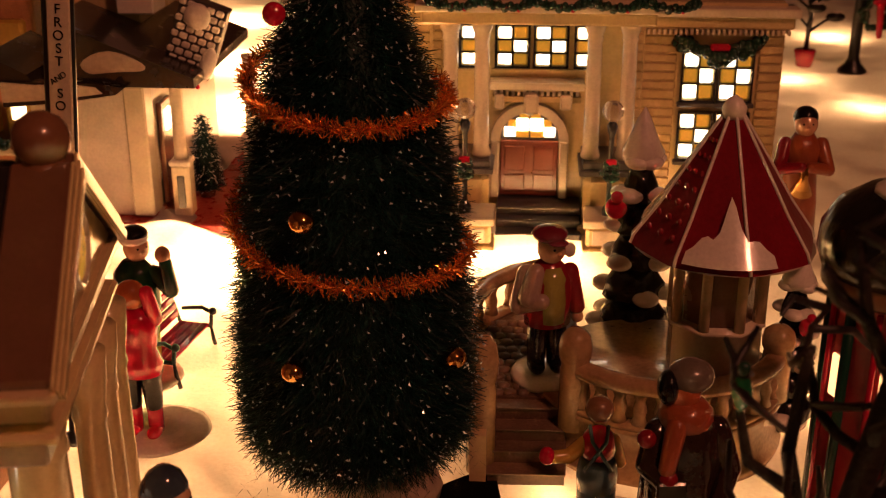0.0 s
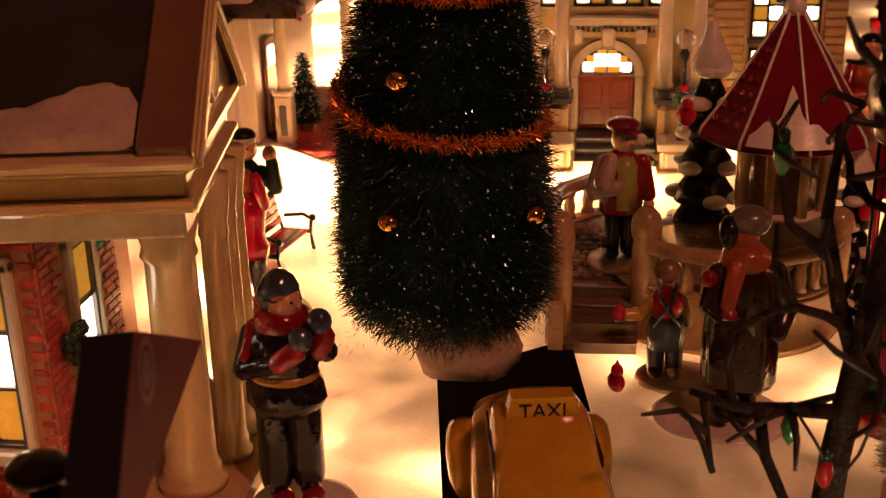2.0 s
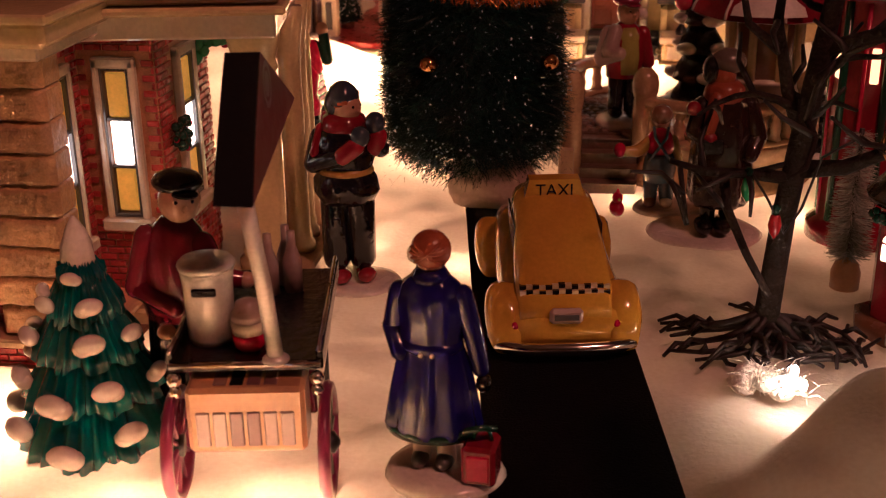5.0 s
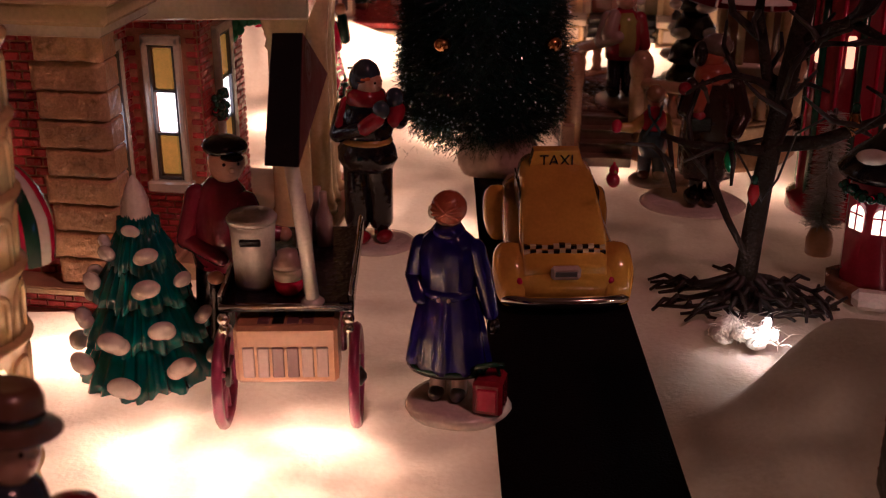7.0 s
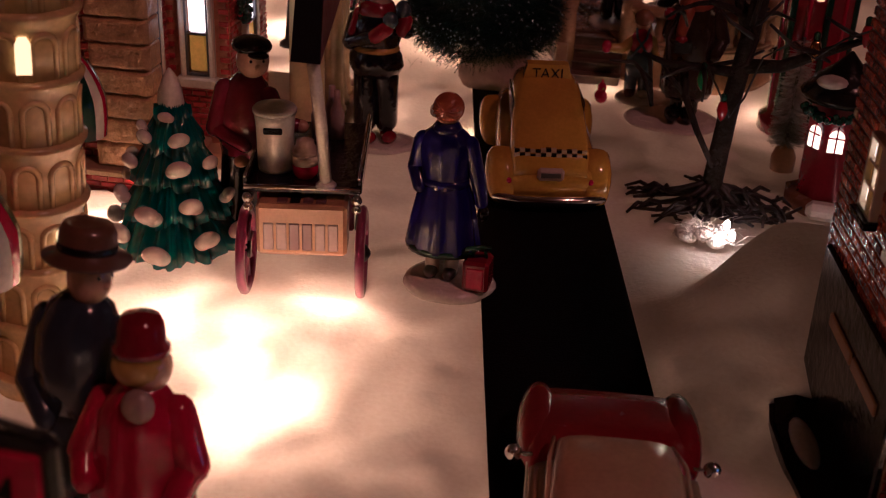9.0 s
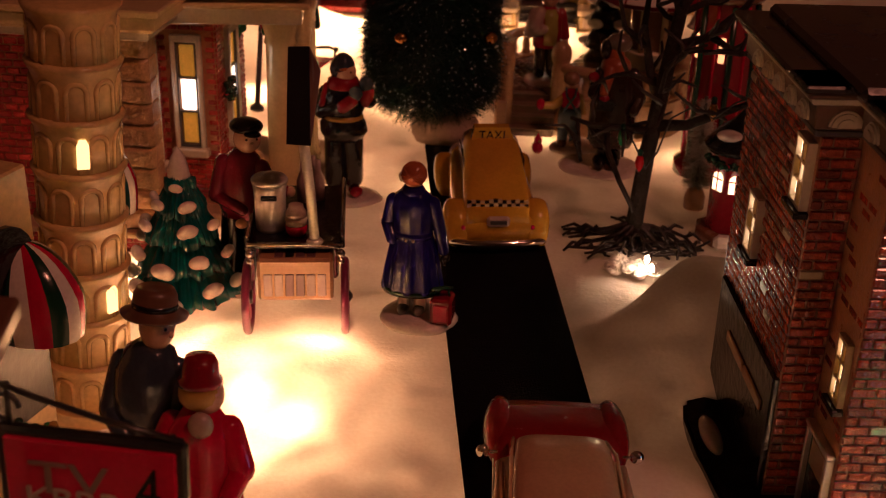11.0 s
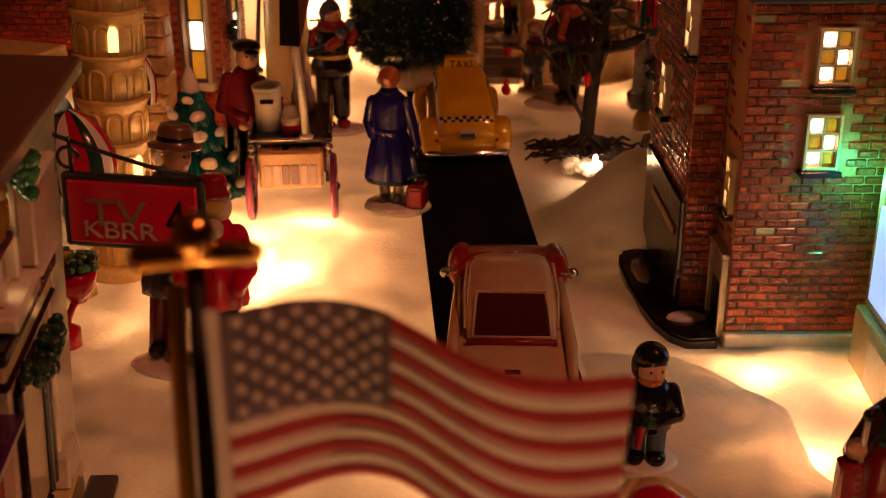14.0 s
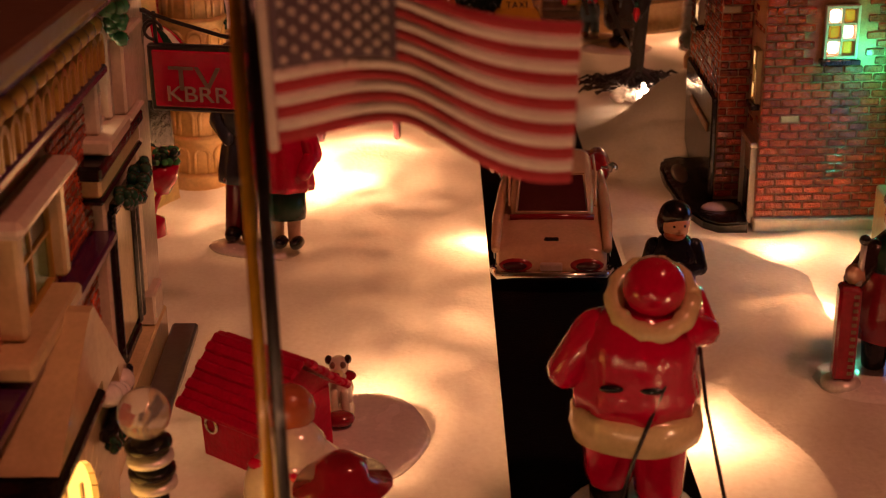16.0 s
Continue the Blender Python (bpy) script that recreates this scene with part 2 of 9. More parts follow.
TINSEL = mat("copper_tinsel", (0.98, 0.38, 0.06), 0.22, 0.75, 0.2, 200, island=0.4)
FLOCK = mat("cotton_flock", (0.80, 0.78, 0.73), 0.95, 0, 0.12, 200, 0.8, 700)
LIT = mat("lit_pane", (1.0, 0.74, 0.38), 0.3, emit=2.2, var=0.05)
LITY = mat("yellow_lit_glass", (1.0, 0.52, 0.08), 0.3, emit=1.6, var=0.15)
LITW = mat("bright_lit_pane", (1.0, 0.80, 0.52), 0.3, emit=2.6, var=0.05)
AMBERL = mat("amber_lit_pane", (1.0, 0.45, 0.15), 0.3, emit=1.5, var=0.1)
AMBERW = mat("warm_lit_window", (1.0, 0.62, 0.20), 0.3, emit=2.0, var=0.1)
AMBER = mat("amber_pane", (0.75, 0.36, 0.03), 0.15, emit=0.22, var=0.15)
DPANE = mat("dark_glass_pane", (0.03, 0.025, 0.02), 0.08, coat=1.0)
GLASSY = mat("clear_globe", (0.95, 0.9, 0.85), 0.05, trans=0.85, var=0.02)
BULBM = mat("glowing_bulb", (1.0, 0.75, 0.4), 0.2, emit=60.0, var=0.02)
GREENB = mat("green_glass_bulb", (0.01, 0.25, 0.08), 0.06, coat=1.0)
REDB = mat("red_glass_bulb", (0.4, 0.01, 0.01), 0.06, coat=1.0)
BLUEL = mat("blue_lit_panel", (0.22, 0.45, 1.0), 0.3, emit=0.9, var=0.05)
FLAGR = mat("flag_red", (0.45, 0.03, 0.035), 0.6, 0, 0.15, 150, 0.2)
FLAGW = mat("flag_white", (0.84, 0.74, 0.64), 0.6, 0, 0.1, 150, 0.2)
FLAGB = mat("flag_canton", (0.15, 0.115, 0.14), 0.6, 0, 0.15, 150, 0.2)
WALLP = mat("room_wall_paint", (0.35, 0.26, 0.18), 0.8, 0, 0.08, 3, 0.1)
TERRACE = glaze("tan_cream_terrace", (0.43, 0.275, 0.14), 0.2, 0.25, 70)
RAMP = mat("brown_ramp_stone", (0.13, 0.075, 0.045), 0.4, 0, 0.3, 140, 0.5, 300, coat=0.1)
COBBLE = mat("brown_cobble", (0.20, 0.125, 0.080), 0.35, 0, 0.3, 140, 0.4, 300, coat=0.1, island=0.3)
WOODF = mat("table_wood", (0.07, 0.035, 0.02), 0.5, 0, 0.3, 12, 0.2)


PAINTR = mat("red_painted_wood", (0.48, 0.005, 0.036), 0.42, 0, 0.2, 120, 0.3)
TENTR = glaze("red_tent_glaze", (0.20, 0.006, 0.014), 0.38, 0.2, 90, 0.2, 0.0)
for key, level in (("black_canvas", 0.1), ("black_felt_road", 0.04), ("red_tent_glaze", 0.18), ("sisal_green", 0.4), ("black_blue_glaze", 0.5), ("dark_brown_coat", 0.55), ("dark_brown_bark", 0.25), ("red_painted_wood", 0.2)):
    MATS[key].node_tree.nodes["Principled BSDF"].inputs["Specular IOR Level"].default_value = level


# ---------------------------------------------------------------- modelling
class Shape:
    """Collects rounded pieces, each with its material, into one mesh."""

    def __init__(self):
        self.v, self.f, self.mi, self.sm, self.mats = [], [], [], [], []

    def add(self, verts, faces, m, smooth=True, tf=None):
        if m not in self.mats:
            self.mats.append(m)
        k, base = self.mats.index(m), len(self.v)
        for p in verts:
            p = Vector(p)
            self.v.append(tuple(tf @ p if tf is not None else p))
        for f in faces:
            self.f.append([base + i for i in f])
            self.mi.append(k)
            self.sm.append(smooth)
        return self

    def lathe(self, prof, m, at=(0, 0, 0), seg=20, sx=1.0, sy=1.0, tf=None, wob=0.0, fold=0.0, folds=11):
        vs, fs = [], []
        top = max(z for _, z in prof)
        low = min(z for _, z in prof)
        for j, (r, z) in enumerate(prof):
            for i in range(seg):
                a = 2 * math.pi * i / seg
                q = r * (1 + (wob * math.sin(5 * a + j * 1.7) if wob else 0))
                if fold:
                    q *= 1 + fold * (1 - 0.8 * (z - low) / (top - low)) * (math.sin(folds * a) + 0.6 * math.sin((folds - 4) * a + 1.3))
                vs.append((at[0] + q * sx * math.cos(a), at[1] + q * sy * math.sin(a), at[2] + z))
        n = len(prof)
        for j in range(n - 1):
            for i in range(seg):
                k = (i + 1) % seg
                fs.append((j * seg + i, j * seg + k, (j + 1) * seg + k, (j + 1) * seg + i))
        fs.append(tuple(range(seg))[::-1])
        fs.append(tuple((n - 1) * seg + i for i in range(seg)))
        return self.add(vs, fs, m, True, tf)

    def ball(self, c, r, m, seg=14, rings=8, tf=None):
        rx, ry, rz = (r, r, r) if isinstance(r, (int, float)) else r
        vs, fs = [(c[0], c[1], c[2] - rz)], []
        for j in range(1, rings):
            t = math.pi * j / rings
            for i in range(seg):
                a = 2 * math.pi * i / seg
                vs.append((c[0] + rx * math.sin(t) * math.cos(a), c[1] + ry * math.sin(t) * math.sin(a), c[2] - rz * math.cos(t)))
        vs.append((c[0], c[1], c[2] + rz))
        top = len(vs) - 1
        for i in range(seg):
            k = (i + 1) % seg
            fs.append((0, 1 + k, 1 + i))
            fs.append((top, top - seg + i, top - seg + k))
            for j in range(rings - 2):
                a, b = 1 + j * seg, 1 + (j + 1) * seg
                fs.append((a + i, a + k, b + k, b + i))
        return self.add(vs, fs, m, True, tf)

    def tube(self, pts, radii, m, seg=8, tf=None):
        pts = [Vector(p) for p in pts]
        if isinstance(radii, (int, float)):
            radii = [radii] * len(pts)
        vs, fs = [], []
        n = len(pts)
        side = None
        for j, p in enumerate(pts):
            d = (pts[min(j + 1, n - 1)] - pts[max(j - 1, 0)]).normalized()
            if side is None:
                side = d.orthogonal().normalized()
            side = (side - d * side.dot(d)).normalized()
            up = d.cross(side)
            for i in range(seg):
                a = 2 * math.pi * i / seg
                vs.append(p + radii[j] * (math.cos(a) * side + math.sin(a) * up))
        for j in range(n - 1):
            for i in range(seg):
                k = (i + 1) % seg
                fs.append((j * seg + i, j * seg + k, (j + 1) * seg + k, (j + 1) * seg + i))
        fs.append(tuple(range(seg))[::-1])
        fs.append(tuple((n - 1) * seg + i for i in range(seg)))
        return self.add(vs, fs, m, True, tf)

    def limb(self, p0, p1, r0, r1, m, seg=10, tf=None):
        """A rounded arm, leg or sleeve."""
        p0, p1 = Vector(p0), Vector(p1)
        d = (p1 - p0).normalized()
        pts, rad = [], []
        for a in (-1, -0.8, -0.4):
            pts.append(p0 + d * r0 * a)
            rad.append(max(r0 * math.sqrt(max(0, 1 - a * a)), r0 * 0.08))
        for a in (0, 0.5, 1):
            pts.append(p0.lerp(p1, a))
            rad.append(r0 + (r1 - r0) * a)
        for a in (0.4, 0.8, 1):
            pts.append(p1 + d * r1 * a)
            rad.append(max(r1 * math.sqrt(max(0, 1 - a * a)), r1 * 0.08))
        return self.tube(pts, rad, m, seg, tf)

    def box(self, x0, x1, y0, y1, z0, z1, m, bevel=None, tf=None):
        cx, cy, cz = (x0 + x1) / 2, (y0 + y1) / 2, (z0 + z1) / 2
        hx, hy, hz = abs(x1 - x0) / 2, abs(y1 - y0) / 2, abs(z1 - z0) / 2
        b = min(hx, hy, hz) * 0.3 if bevel is None else min(bevel, min(hx, hy, hz) * 0.9)
        vs, idx = [], {}
        for sx in (-1, 1):
            for sy in (-1, 1):
                for sz in (-1, 1):
                    idx[sx, sy, sz, 0] = len(vs)
                    vs.append((cx + sx * hx, cy + sy * (hy - b), cz + sz * (hz - b)))
                    idx[sx, sy, sz, 1] = len(vs)
                    vs.append((cx + sx * (hx - b), cy + sy * hy, cz + sz * (hz - b)))
                    idx[sx, sy, sz, 2] = len(vs)
                    vs.append((cx + sx * (hx - b), cy + sy * (hy - b), cz + sz * hz))
        fs = []
        order = ((-1, -1), (1, -1), (1, 1), (-1, 1))
        for s in (-1, 1):
            fs.append([idx[s, a, c, 0] for a, c in order][::s])
            fs.append([idx[a, s, c, 1] for a, c in order][::-s])
            fs.append([idx[a, c, s, 2] for a, c in order][::s])
        for a in (-1, 1):
            for c in (-1, 1):
                fs.append((idx[a, c, -1, 0], idx[a, c, 1, 0], idx[a, c, 1, 1], idx[a, c, -1, 1]))
                fs.append((idx[a, -1, c, 0], idx[a, 1, c, 0], idx[a, 1, c, 2], idx[a, -1, c, 2]))
                fs.append((idx[-1, a, c, 1], idx[1, a, c, 1], idx[1, a, c, 2], idx[-1, a, c, 2]))
                for e in (-1, 1):
                    fs.append((idx[a, c, e, 0], idx[a, c, e, 1], idx[a, c, e, 2]))
        return self.add(vs, fs, m, False, tf)

    def prism(self, pts, h0, h1, m, axis="z", tf=None, smooth=False):
        """A flat outline pushed from h0 to h1 along an axis; outline in the two other axes, in order."""
        n = len(pts)

        def put(a, b, h):
            return {"z": (a, b, h), "y": (a, h, b), "x": (h, a, b)}[axis]

        vs = [put(a, b, h0) for a, b in pts] + [put(a, b, h1) for a, b in pts]
        fs = [tuple(range(n)), tuple(range(n, 2 * n))[::-1]]
        fs += [(i, (i + 1) % n, n + (i + 1) % n, n + i) for i in range(n)]
        return self.add(vs, fs, m, smooth, tf)

    def make(self, name, parent=None, label="", m=None):
        me = bpy.data.meshes.new(name)
        me.from_pydata(self.v, [], self.f)
        me.polygons.foreach_set("material_index", self.mi)
        me.polygons.foreach_set("use_smooth", self.sm)
        for k in self.mats:
            me.materials.append(k)
        bm = bmesh.new()
        bm.from_mesh(me)
        bmesh.ops.recalc_face_normals(bm, faces=bm.faces)
        bm.to_mesh(me)
        bm.free()
        ob = new(name, me)
        if parent is not None:
            ob.parent = parent
        if m is not None:
            ob.matrix_basis = m
        if label:
            ob["label"] = label
        return ob


def thing(name, label, category, m=None, group="", kind=""):
    ob = new(name)
    ob.empty_display_size = 0.01
    if m is not None:
        ob.matrix_basis = m
    return tagged(ob, label, category, group, kind)


def part(name, shape, parent, label="", m=None):
    return shape.make(name, parent, label, m)


def smooth01(a, b, v):
    t = min(1.0, max(0.0, (v - a) / (b - a)))
    return t * t * (3 - 2 * t)


def ground(x, y):
    """Height of the snow blanket."""
    h = 0.030 * smooth01(0.80, 0.94, y) + 0.016 * smooth01(-0.02, -0.10, x) * smooth01(0.82, 0.93, y)
    # drift with a crest behind the corner building, falling steeply towards the bare tree
    crest = 0.396 + 0.046 * smooth01(0.185, 0.245, x) - 0.010 * smooth01(0.250, 0.300, x)
    tall = 0.034 * smooth01(0.172, 0.248, x) * smooth01(0.40, 0.31, x)
    h += tall * (smooth01(crest - 0.150, crest - 0.006, y) if y < crest else smooth01(crest + 0.030, crest - 0.002, y))
    h += 0.006 * math.exp(-((x - 0.045) / 0.030) ** 2 - ((y - 0.345) / 0.018) ** 2)
    h += 0.004 * math.exp(-((x - 0.275 - 0.5 * (y - 0.09)) / 0.010) ** 2) * smooth01(0.16, 0.10, y) * smooth01(0.23, 0.26, x)
    n = noise.noise(Vector((x * 14, y * 14, 0.3))) * 0.0030 + noise.noise(Vector((x * 26, y * 26, 7.3))) * 0.0016 + noise.noise(Vector((x * 45, y * 45, 2.3))) * 0.0011
    # flat under the road strip
    rx = x - (0.1485 - 0.161 * (y - 0.34))
    return (h + n + 0.001) * smooth01(0.031, 0.047, abs(rx)) if y < 0.72 else h + n + 0.001


def bristles(sh, prof, n, length, width, m, rng, droop=0.3, spread=0.5):
    """Fine strips that stand out from a tapering round form; prof: (radius, height) from the bottom up."""
    zs = [p[1] for p in prof]
    area = [(prof[i][0] + prof[i + 1][0]) * (prof[i + 1][1] - prof[i][1]) + 1e-6 for i in range(len(prof) - 1)]
    tot = sum(area)
    vs, fs = [], []
    for _ in range(n):
        u, k = rng.random() * tot, 0
        while k < len(area) - 1 and u > area[k]:
            u -= area[k]
            k += 1
        f = rng.random()
        r = prof[k][0] + f * (prof[k + 1][0] - prof[k][0])
        z = zs[k] + f * (zs[k + 1] - zs[k])
        a = rng.random() * 2 * math.pi
        d = Vector((math.cos(a), math.sin(a), rng.uniform(-droop - spread * 0.5, spread * 0.6)))
        d += Vector((rng.uniform(-1, 1), rng.uniform(-1, 1), 0)) * spread
        d.normalize()
        L = length * rng.uniform(0.6, 1.25)
        p = Vector((r * math.cos(a), r * math.sin(a), z)) - d * L * 0.45
        sd = d.cross(Vector((rng.uniform(-1, 1), rng.uniform(-1, 1), rng.uniform(-1, 1)))).normalized() * width
        b = len(vs)
        vs += [p - sd, p + sd, p + d * L + sd * 0.6, p + d * L - sd * 0.6]
        fs.append((b, b + 1, b + 2, b + 3))
    sh.add(vs, fs, m, False)


def flakes(sh, prof, n, size, m, rng, out=1.02):
    vs, fs = [], []
    for _ in range(n):
        k = rng.randrange(len(prof) - 1)
        f = rng.random()
        r = (prof[k][0] + f * (prof[k + 1][0] - prof[k][0])) * out * rng.uniform(0.97, 1.07)
        z = prof[k][1] + f * (prof[k + 1][1] - prof[k][1])
        a = rng.random() * 2 * math.pi
        p = Vector((r * math.cos(a), r * math.sin(a), z))
        u = Vector((rng.uniform(-1, 1), rng.uniform(-1, 1), rng.uniform(-1, 1))).normalized()
        w = u.orthogonal().normalized()
        q = size * rng.uniform(0.5, 1.2)
        b = len(vs)
        vs += [p, p + u * q, p + w * q]
        fs.append((b, b + 1, b + 2))
    sh.add(vs, fs, m, False)


# ---------------------------------------------------------------- the room and the table
COTTON = snow_sheet_material()


def build_ground():
    x0, x1, y0, y1, st = -0.75, 1.05, -0.75, 2.0, 0.006
    nx, ny = int((x1 - x0) / st), int((y1 - y0) / st)
    vs = [(x0 + i * st, y0 + j * st, ground(x0 + i * st, y0 + j * st)) for j in range(ny + 1) for i in range(nx + 1)]
    fs = [(j * (nx + 1) + i, j * (nx + 1) + i + 1, (j + 1) * (nx + 1) + i + 1, (j + 1) * (nx + 1) + i) for j in range(ny) for i in range(nx)]
    # the hem hangs down to the tabletop
    rim = [i for i in range(nx + 1)] + [j * (nx + 1) + nx for j in range(1, ny + 1)] + [ny * (nx + 1) + i for i in range(nx - 1, -1, -1)] + [j * (nx + 1) for j in range(ny - 1, 0, -1)]
    base = len(vs)
    vs += [(vs[k][0], vs[k][1], -0.0598) for k in rim]
    fs += [(rim[q], base + q, base + (q + 1) % len(rim), rim[(q + 1) % len(rim)]) for q in range(len(rim))]
    me = bpy.data.meshes.new("ground")
    me.from_pydata(vs, [], fs)
    me.polygons.foreach_set("use_smooth", [True] * len(fs))
    me.materials.append(COTTON)
    return tagged(new("ground", me), "white cotton snow blanket glowing over string lights", "snow blanket", kind="structure")


def snow_fold():
    """A second layer of the cotton whose edge runs slantwise in front of the corner building."""
    edge = [(-0.32, 0.46), (-0.02, 0.44), (0.040, 0.395), (0.072, 0.345), (0.092, 0.314), (0.110, 0.302), (0.133, 0.2985), (0.150, 0.2995), (0.158, 0.298), (0.175, 0.284), (0.195, 0.266), (0.205, 0.252)]
    ys = [-0.32 + 0.525 * k / 120 for k in range(121)]
    nu = 20
    vs = []
    for y in ys:
        k = max(q for q in range(len(edge) - 1) if edge[q][0] <= y + 1e-9)
        (y0, xa), (y1, xb) = edge[k], edge[k + 1]
        xr = xa + (xb - xa) * (y - y0) / (y1 - y0) + 0.0012 * noise.noise(Vector((y * 60, 3.1, 0)))
        xl = 0.148 - 0.163 * (y - 0.34) + 0.036 + 0.042 * smooth01(0.085, -0.015, y)
        for i in range(nu + 1):
            f = 1 - (1 - i / nu) ** 2
            x = xl + (xr - xl) * f
            lip = min(1.0, (1 - f) * 9, f * 12, (0.205 - y) * 60)
            vs.append((x, y, ground(x, y) + 0.0004 + 0.0020 * max(0.0, lip)))
    fs = [(j * (nu + 1) + i, j * (nu + 1) + i + 1, (j + 1) * (nu + 1) + i + 1, (j + 1) * (nu + 1) + i) for j in range(120) for i in range(nu)]
    me = bpy.data.meshes.new("snow_fold")
    me.from_pydata(vs, [], fs)
    me.polygons.foreach_set("use_smooth", [True] * len(fs))
    me.materials.append(COTTON)
    return tagged(new("snow_fold", me), "second cotton layer with a slanting edge", "snow blanket", kind="structure")


build_ground()
snow_fold()
for x, y, d, w in UNDER:
    bulb_lamp(x, y, ground(x, y) - d, w, (1.0, 0.52, 0.19))
# added fill just above the snow, out of view
for x, y, w in NEAR:
    bulb_lamp(x, y, 0.02, w)
table = thing("table", "brown wooden table under the snow blanket", "table", pose(0.15, 0.635, -0.06))
s = Shape()
s.box(-0.93, 0.93, -1.415, 1.415, -0.03, 0.0, WOODF, 0.004)
part("tabletop", s, table)
for lx in (-0.86, 0.86):
    for ly in (-1.33, 1.33):
        s = Shape()
        s.box(lx - 0.035, lx + 0.035, ly - 0.035, ly + 0.035, -0.74, -0.0305, WOODF, 0.004)
        part("leg", s, table)
for nm, b in (("wall_north", (-2, 3, 2.6, 2.7, -0.8, 1.7)), ("wall_south", (-2, 3, -2.7, -2.6, -0.8, 1.7)), ("wall_west", (-2.1, -2.0, -2.7, 2.7, -0.8, 1.7)),
              ("wall_east", (3.0, 3.1, -2.7, 2.7, -0.8, 1.7)), ("floor", (-2.1, 3.1, -2.7, 2.7, -0.9, -0.8)), ("ceiling", (-2.1, 3.1, -2.7, 2.7, 1.7, 1.8))):
    s = Shape()
    s.box(*b, WALLP, 0.0)
    tagged(s.make(nm), "plain dim painted room surface", "wall", kind="structure")

# out-of-view fixture built around the added fill light
lamp = thing("ceiling_lamp", "unseen round ceiling fixture for the added warm fill light", "lamp", pose(0.95, -0.35, 1.66))
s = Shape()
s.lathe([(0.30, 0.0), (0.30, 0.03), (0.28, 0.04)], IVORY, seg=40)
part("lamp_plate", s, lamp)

# the road: a strip of black felt
s = Shape()
s.prism([(0.0555, 0.686), (0.1190, 0.737), (0.311, -0.48), (0.2505, -0.49)], 0.0002, 0.0022, ROAD)
tagged(s.make("road"), "matte black felt road strip across the snow", "road", kind="structure")


# ---------------------------------------------------------------- building helpers
def checker_window(parent, w, h, cols, rows, tf, frame_m=GREYD, lit=LITW, other=AMBER, t=0.0022, pattern=None, sill=None, name="window"):
    """A leaded window with lit and amber panes; local x across, y into the wall, z up from the sill."""
    fr = Shape()
    e = 0.0016
    fr.box(-w / 2 - e, -w / 2, -t, 0.001, -e, h + e, frame_m, tf=tf)
    fr.box(w / 2, w / 2 + e, -t, 0.001, -e, h + e, frame_m, tf=tf)
    fr.box(-w / 2, w / 2, -t, 0.001, h, h + e, frame_m, tf=tf)
    fr.box(-w / 2, w / 2, -t, 0.001, -e, 0, frame_m, tf=tf)
    pw, ph = w / cols, h / rows
    win = part(name, fr, parent)
    for i in range(1, cols):
        p = Shape()
        p.box(-w / 2 + i * pw - 0.0007, -w / 2 + i * pw + 0.0007, -t * 0.8, 0.001, 0, h, frame_m, tf=tf)
        part("glazing_bar", p, win)
    for j in range(1, rows):
        p = Shape()
        p.box(-w / 2, w / 2, -t * 0.75, 0.001, j * ph - 0.0007, j * ph + 0.0007, frame_m, tf=tf)
        part("glazing_bar", p, win)
    for i in range(cols):
        for j in range(rows):
            p = Shape()
            on = (i + j) % 2 == 0 if pattern is None else pattern(i, j)
            p.box(-w / 2 + i * pw + 0.0008, -w / 2 + (i + 1) * pw - 0.0008, -t * 0.45, 0.0008, j * ph + 0.0008, (j + 1) * ph - 0.0008, lit if on else other, 0.0012, tf=tf)
            part("pane", p, win, "glowing lit pane" if on else "amber pane")
    if sill is not None:
        p = Shape()
        p.box(-w / 2 - 0.003, w / 2 + 0.003, -t - 0.002, 0.001, -e - 0.003, -e - 0.0002, sill, tf=tf)
        part("window_sill", p, win)
    return win


def brick_face(parent, tf, w, h, bw, bh, m, holes=(), singles=0, special=None, name="brick"):
    """Courses of single bricks on a wall plane: local x along, y outward minus, z up."""
    rest, made = Shape(), 0
    rng = random.Random(int(w * 1e5 + h * 1e4))
    unit = None
    rows = int(h / bh)
    for j in range(rows):
        x = -bw * 0.5 * (j % 2)
        while x < w - 1e-6:
            a, b = max(0, x), min(w, x + bw)
            z0, z1 = j * bh, (j + 1) * bh
            x += bw
            if b - a < bw * 0.2 or any(a < hx1 and b > hx0 and z0 < hz1 and z1 > hz0 for hx0, hx1, hz0, hz1 in holes):
                continue
            g = bh * 0.08
            d = 0.0005 + rng.random() * 0.0004
            mm = special if special is not None and rng.random() < 0.028 else m
            sh = Shape() if made < singles else rest
            sh.box(a + g, b - g, -d, 0.0004, z0 + g, z1 - g, mm, bh * 0.12, tf=tf)
            if made < singles:
                part(name, sh, parent)
                made += 1
    if rest.v:
        ob = part("brickwork", rest, parent)
        ob["kind"] = "stuff"
    return made


def garland(sh, pts, r, m, n=60, red=None, rng=None):
    rng = rng or random.Random(3)
    pts = [Vector(p) for p in pts]
    for i in range(n):
        f = i / n * (len(pts) - 1)
        k = int(f)
        p = pts[k].lerp(pts[min(k + 1, len(pts) - 1)], f - k)
        q = p + Vector((rng.uniform(-r, r), rng.uniform(-r, r), rng.uniform(-r, r))) * 0.6
        sh.ball(q, r * rng.uniform(0.45, 0.8), red if red is not None and i % 9 == 4 else m, 6, 4)


